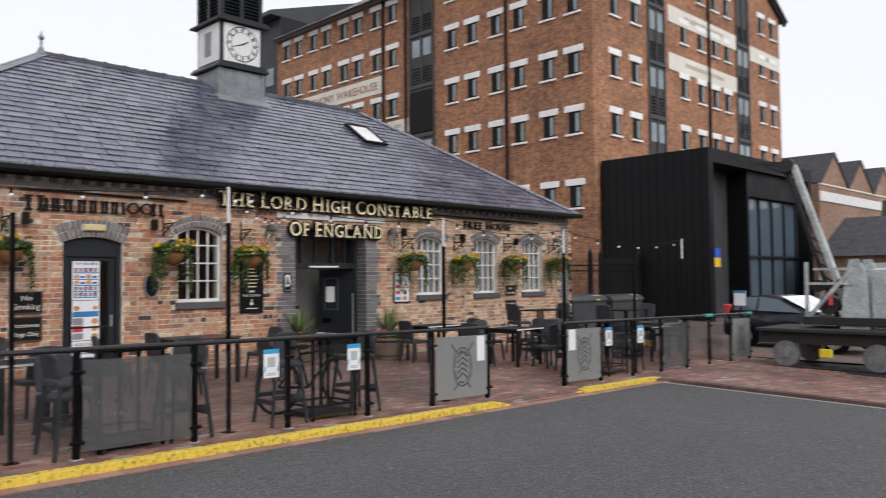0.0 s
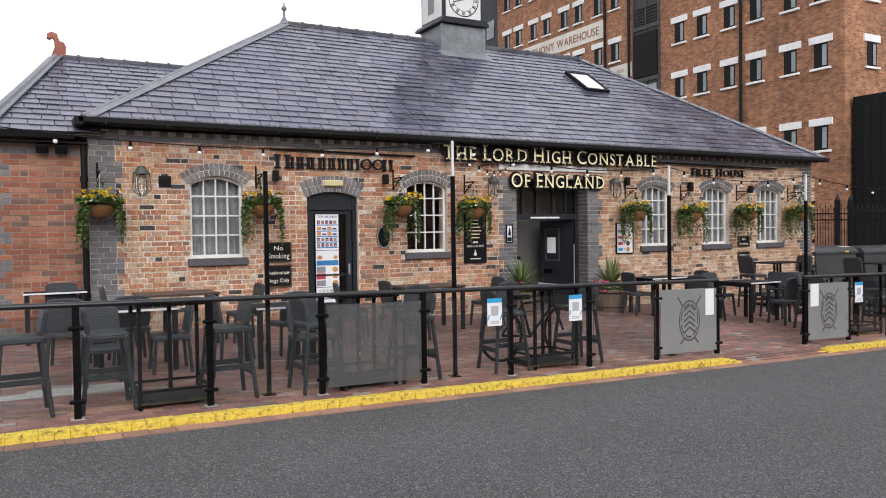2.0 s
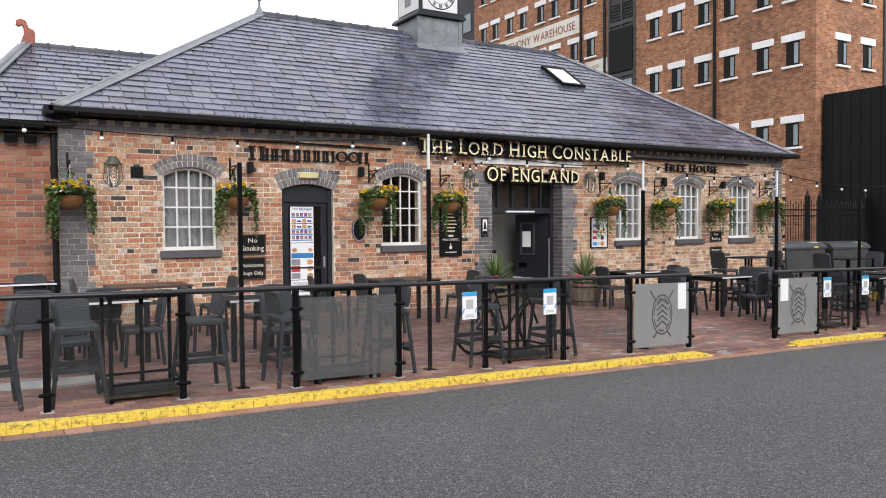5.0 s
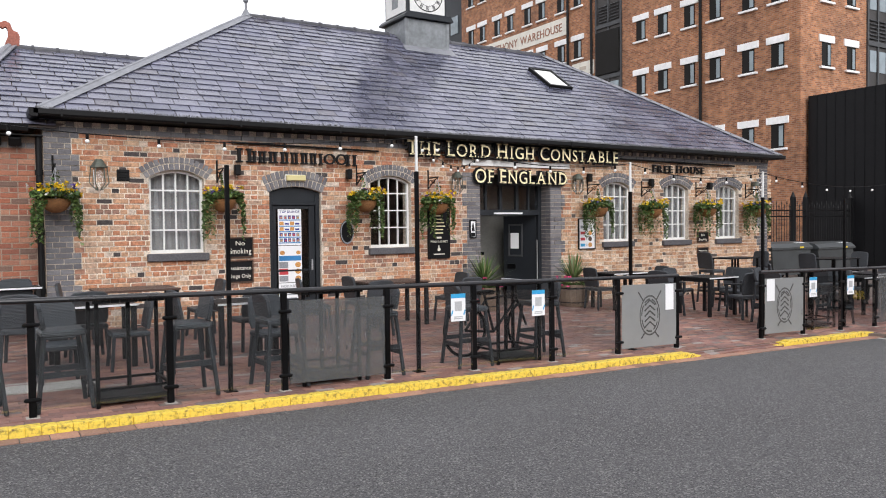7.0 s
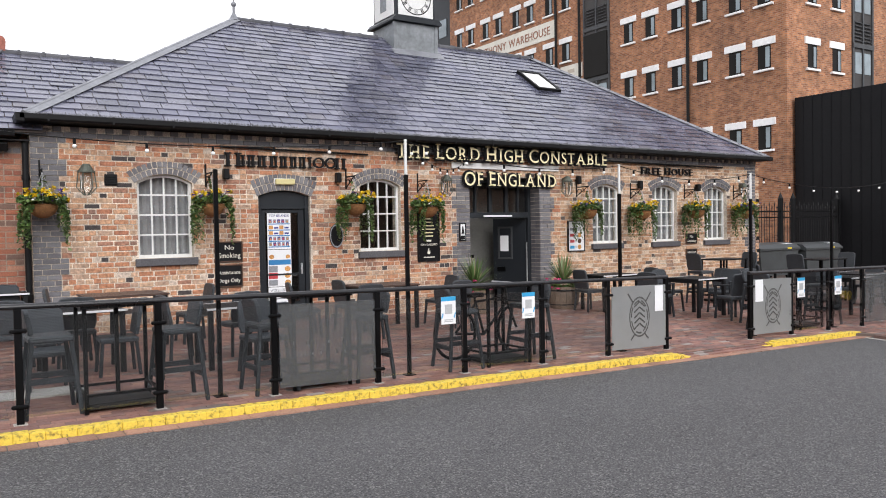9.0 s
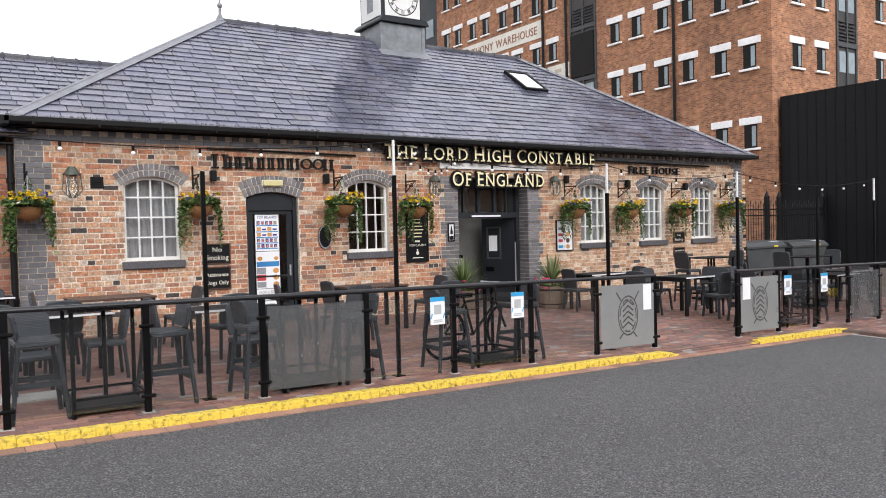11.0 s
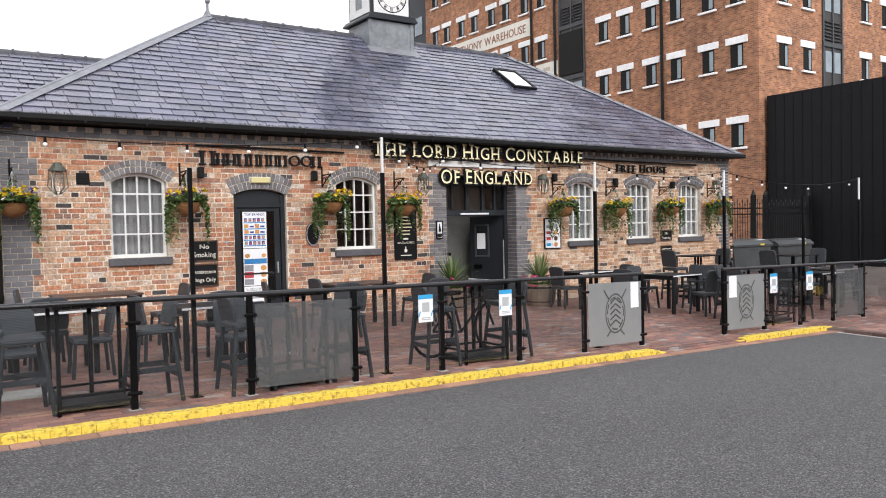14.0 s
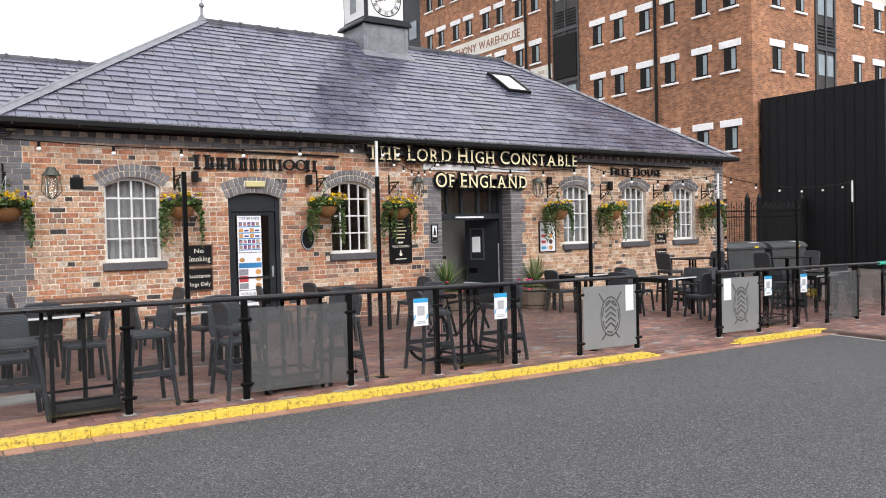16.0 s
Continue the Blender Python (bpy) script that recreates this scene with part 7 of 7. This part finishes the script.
def planter(x, y, seed, spikes=95):
    r = random.Random(seed)
    p = thing("barrel_planter", "half-barrel planter with spiky leaves and pink flowers", "planter", (x, y, gz(x, y)), group="barrel planters")
    n = 18
    for i in range(n):
        a, b = i * math.tau / n, (i + 1) * math.tau / n - 0.02
        bm = B()
        rows = []
        for z, rad in ((0, 0.27), (0.16, 0.32), (0.3, 0.335), (0.46, 0.32)):
            rows.append([bm.verts.new((rr * math.cos(t), rr * math.sin(t), z)) for t, rr in ((a, rad), (b, rad), (b, rad - 0.03), (a, rad - 0.03))])
        for lo_, hi_ in zip(rows, rows[1:]):
            for k in range(4):
                bm.faces.new((lo_[k], lo_[(k + 1) % 4], hi_[(k + 1) % 4], hi_[k]))
        bm.faces.new(rows[-1])
        fix_normals(bm)
        part("stave", bm, M_BARREL, p)
    for z, rad in ((0.08, 0.3), (0.37, 0.335)):
        bm = B()
        for i in range(32):
            a, b = i * math.tau / 32, (i + 1) * math.tau / 32
            q = [bm.verts.new((rad * math.cos(t), rad * math.sin(t), zz)) for t, zz in ((a, z), (b, z), (b, z + 0.035), (a, z + 0.035))]
            bm.faces.new(q)
        part("hoop", bm, M_GUTTER, p)
    bm = B()
    tube(bm, (0, 0, 0.38), (0, 0, 0.42), 0.3, 18)
    part("soil", bm, M_JOINT, p)
    vs, fs = [], []
    for k in range(spikes):
        a, el = r.uniform(0, 6.28), r.uniform(0.35, 1.45)
        ln, w = r.uniform(0.48, 0.78), r.uniform(0.013, 0.022)
        d = Vector((math.cos(a) * math.cos(el), math.sin(a) * math.cos(el), math.sin(el)))
        sd = Vector((-math.sin(a), math.cos(a), 0)) * w
        base = Vector((0, 0, 0.5))
        n0 = len(vs)
        for f, k2 in ((0.05, 0.6), (0.4, 1), (0.75, 0.7), (1, 0.04)):
            c = base + d * ln * f - Vector((0, 0, 0.16 * f * f * math.cos(el)))
            vs += [tuple(c - sd * k2), tuple(c + sd * k2)]
        fs += [(n0 + 2 * j, n0 + 2 * j + 1, n0 + 2 * j + 3, n0 + 2 * j + 2) for j in range(3)]
    me = bpy.data.meshes.new("mesh")
    me.from_pydata(vs, [], fs)
    me.materials.append(M_SPIKE)
    child("spiky_leaves", me, p, "long arching green blades")
    low_ = [(0.33 * math.sqrt(r.random()) * math.cos(t), 0.33 * math.sin(t) * math.sqrt(r.random()), 0.46 + r.uniform(-0.06, 0.1)) for t in (r.uniform(0, 6.28) for _ in range(260))]
    child("foliage", leaf_mesh(low_, 0.07, r, M_LEAF), p, "low green leaves")
    fl = [(0.34 * math.cos(t) + r.uniform(-0.03, 0.03), 0.34 * math.sin(t) + r.uniform(-0.03, 0.03), 0.5 + h) for t, h in ((r.uniform(0, 6.28), r.uniform(-0.08, 0.16)) for _ in range(20)) for _ in range(9)]
    child("pink_flowers", leaf_mesh(fl, 0.05, r, M_FLOWER_P), p, "pink geranium heads")


planter(10.87, -0.78, 21)
planter(8.72, -0.6, 22)
# ---- single bricks of the front ----
def blocked(x0, x1, z0, z1):
    """True where an opening, arch, quoin or band takes the brick's place."""
    if z1 > -0.35 + COURSE * (NROW - 2) + 0.01:
        return True
    cx, cz = (x0 + x1) / 2, (z0 + z1) / 2
    for a, b, zb, zs, zc in OPEN:
        if a - 0.001 < x1 and x0 < b + 0.001:
            if zb < z1 and z0 < zs:
                return True
    for c in WINDOWS:
        u = abs(cx - c)
        if u < WIN_W / 2 + 0.1:
            topz = CROWN + 0.22 - (CROWN - SPRING) * (u / (WIN_W / 2)) ** 2
            if zs_ok(cz, SPRING - 0.05 + 0.0, topz):
                return True
            if SILL - 0.13 < z1 and z0 < SILL and u < WIN_W / 2 + 0.06:
                return True
    u = abs(cx - (DOOR[0] + DOOR[1]) / 2)
    if u < 0.56 and zs_ok(cz, DOOR[3] - 0.06, DOOR[4] + 0.3 - 0.1 * (u / 0.48) ** 2):
        return True
    if ENTRY[0] - 0.44 < cx < ENTRY[1] + 0.42 and z0 > 2.6 and z0 < 2.62:
        return False
    return False


def zs_ok(z, lo_, hi_):
    return lo_ < z < hi_


def clip(x0, x1, z, i):
    """Trims a brick to the quoins and jambs of its course; yields the pieces left."""
    spans = [(WX0, WX0 + 0.39 + step(i)), (WX1 - 0.33 - step(i), WX1)]
    if i < ENTRY_TOP:
        spans.append((ENTRY[0] - 0.33 - step(i), ENTRY[1] + 0.3 + step(i)))
    for a, b, zb, zs, zc in OPEN:
        if zb < z + COURSE * 0.6 and z + COURSE * 0.4 < zs:
            spans.append((a, b))
    segs = [(x0, x1)]
    for a, b in spans:
        nxt = []
        for s, e in segs:
            if e <= a or s >= b:
                nxt.append((s, e))
            else:
                if s < a:
                    nxt.append((s, a))
                if e > b:
                    nxt.append((b, e))
        segs = nxt
    return [q for q in segs if q[1] - q[0] > 0.03]


rng = random.Random(77)
BR_H = COURSE - 0.015
stretch_me = block_mesh(0.225, 0.05, BR_H, M_PUB_BRICK, 0.004)
header_me = block_mesh(0.102, 0.05, BR_H, M_PUB_BRICK, 0.004)
rest, tan, singles = [], [], 0
for i in range(NROW - 2):
    z = -0.35 + COURSE * i
    x = WX0 + 0.3 - (0.06 if i % 2 else 0.0)
    k = 0
    while x < WX1:
        w = 0.119 if (i % 4 == 1 or (k % 3 == 2 and i % 2 == 0)) else 0.243
        k += 1
        for a, b in clip(x, x + w, z, i):
            if blocked(a + 0.01, b - 0.01, z + 0.01, z + COURSE - 0.01):
                continue
            y = -0.005 + rng.uniform(-0.003, 0.004)
            whole = abs((b - a) - w) < 1e-6
            if whole and x < 4.5 and 0.3 < z < 2.4 and singles < 290:
                singles += 1
                placed("brick", stretch_me if w > 0.2 else header_me, wall_front, pose((a + b) / 2, y, z + 0.008 + rng.uniform(-0.003, 0.003), 0, rng.uniform(-0.7, 0.7), rng.uniform(-0.5, 0.5)) @ Matrix.Diagonal((rng.uniform(0.96, 1.03), 1, rng.uniform(0.9, 1.06), 1)))
            else:
                d0, d1, d2, d3 = (rng.uniform(-0.0045, 0.0045) for _ in range(4))
                tip = Matrix.Translation((a, 0, z)) @ Matrix.Rotation(radians(rng.uniform(-0.8, 0.8)), 4, "Y") @ Matrix.Translation((-a, 0, -z))
                (tan if x > 11.2 + rng.uniform(-0.4, 0.4) else rest).append((a + 0.0075 + d0, b - 0.0075 + d1, y, 0.04, z + 0.007 + d2, z + 0.008 + BR_H + d3, tip))
        x += w
pieces("tan_bricks", tan, M_PUB_BRICK_TAN, wall_front, "weathered tan and buff bricks in lime mortar")
pieces("bricks", rest, M_PUB_BRICK, wall_front, "weathered orange-red and buff bricks in lime mortar")
wing_boxes, wing_blue = [], []
for i in range(int(3.25 / COURSE)):
    z = -0.35 + COURSE * i
    x = LX0 - (0.1 if i % 2 else 0)
    while x < WX0 - 0.02:
        w = 0.119 if i % 4 == 1 else 0.243
        a, b = max(x, LX0), min(x + w, WX0 - 0.004)
        if b - a > 0.03:
            y = LY - 0.006 + rng.uniform(-0.003, 0.004)
            (wing_blue if i >= 37 or b < LX0 + 0.16 + (0.11 if (i // 3) % 2 else 0) else wing_boxes).append((a + 0.0085, b - 0.0085, y, LY + 0.04, z + 0.005, z + 0.005 + BR_H))
        x += w
pieces("bricks", wing_boxes, M_WING_BRICK, wing_wall, "weathered red bricks in lime mortar")
pieces("blue_bricks", wing_blue, M_BLUE_BRICK, wing_wall, "blue-grey corner bricks")

# ---- pavers of the patio ----
paver_me = block_mesh(0.198, 0.096, 0.03, M_PAVER)
SHEAR = Matrix(((1, 0, 0, 0), (0, 1, 0, 0), (-0.0155, 0.02, 1, 0), (0, 0, 0, 1)))
rest, singles = [], 0


def pave_area(x0, x1, y0, y1):
    global singles
    j, y = 0, y0
    while y < y1 - 0.05:
        x = x0 - (0.1 if j % 2 else 0)
        while x < x1:
            a, b = max(x, x0), min(x + 0.205, x1)
            if b - a > 0.04:
                cx = (a + b) / 2
                lift = rng.uniform(-0.0025, 0.0025)
                if b - a > 0.2 and 0.6 < cx < 4.2 and y < -5.0 and singles < 290:
                    singles += 1
                    ob = placed("paver", paver_me, pave, pose(cx, y, gz(cx, y) - 0.03 + lift, 1.15, 0.89, rng.uniform(-0.6, 0.6)))
                else:
                    rest.append((a + 0.0035 - cx, b - 0.0035 - cx, 0.0, 0.097, -0.03, lift, Matrix.Translation((cx, y, gz(cx, y))) @ SHEAR))
            x += 0.205
        y += 0.104
        j += 1


pave_area(-3.0, 19.0, -5.92, -0.02)
pave_area(12.82, 16.9, -11.0, -5.94)
pieces("pavers", rest, M_PAVER, pave, "red and brown clay block pavers")
slab = B()
box(slab, -0.3, 1.15, -4.55, -4.12, gz(0.4, -4.3) - 0.02, gz(0.4, -4.3) + 0.008)
tagged(part("drain_cover", slab, M_STONE, pave), "pale concrete patch in the paving")
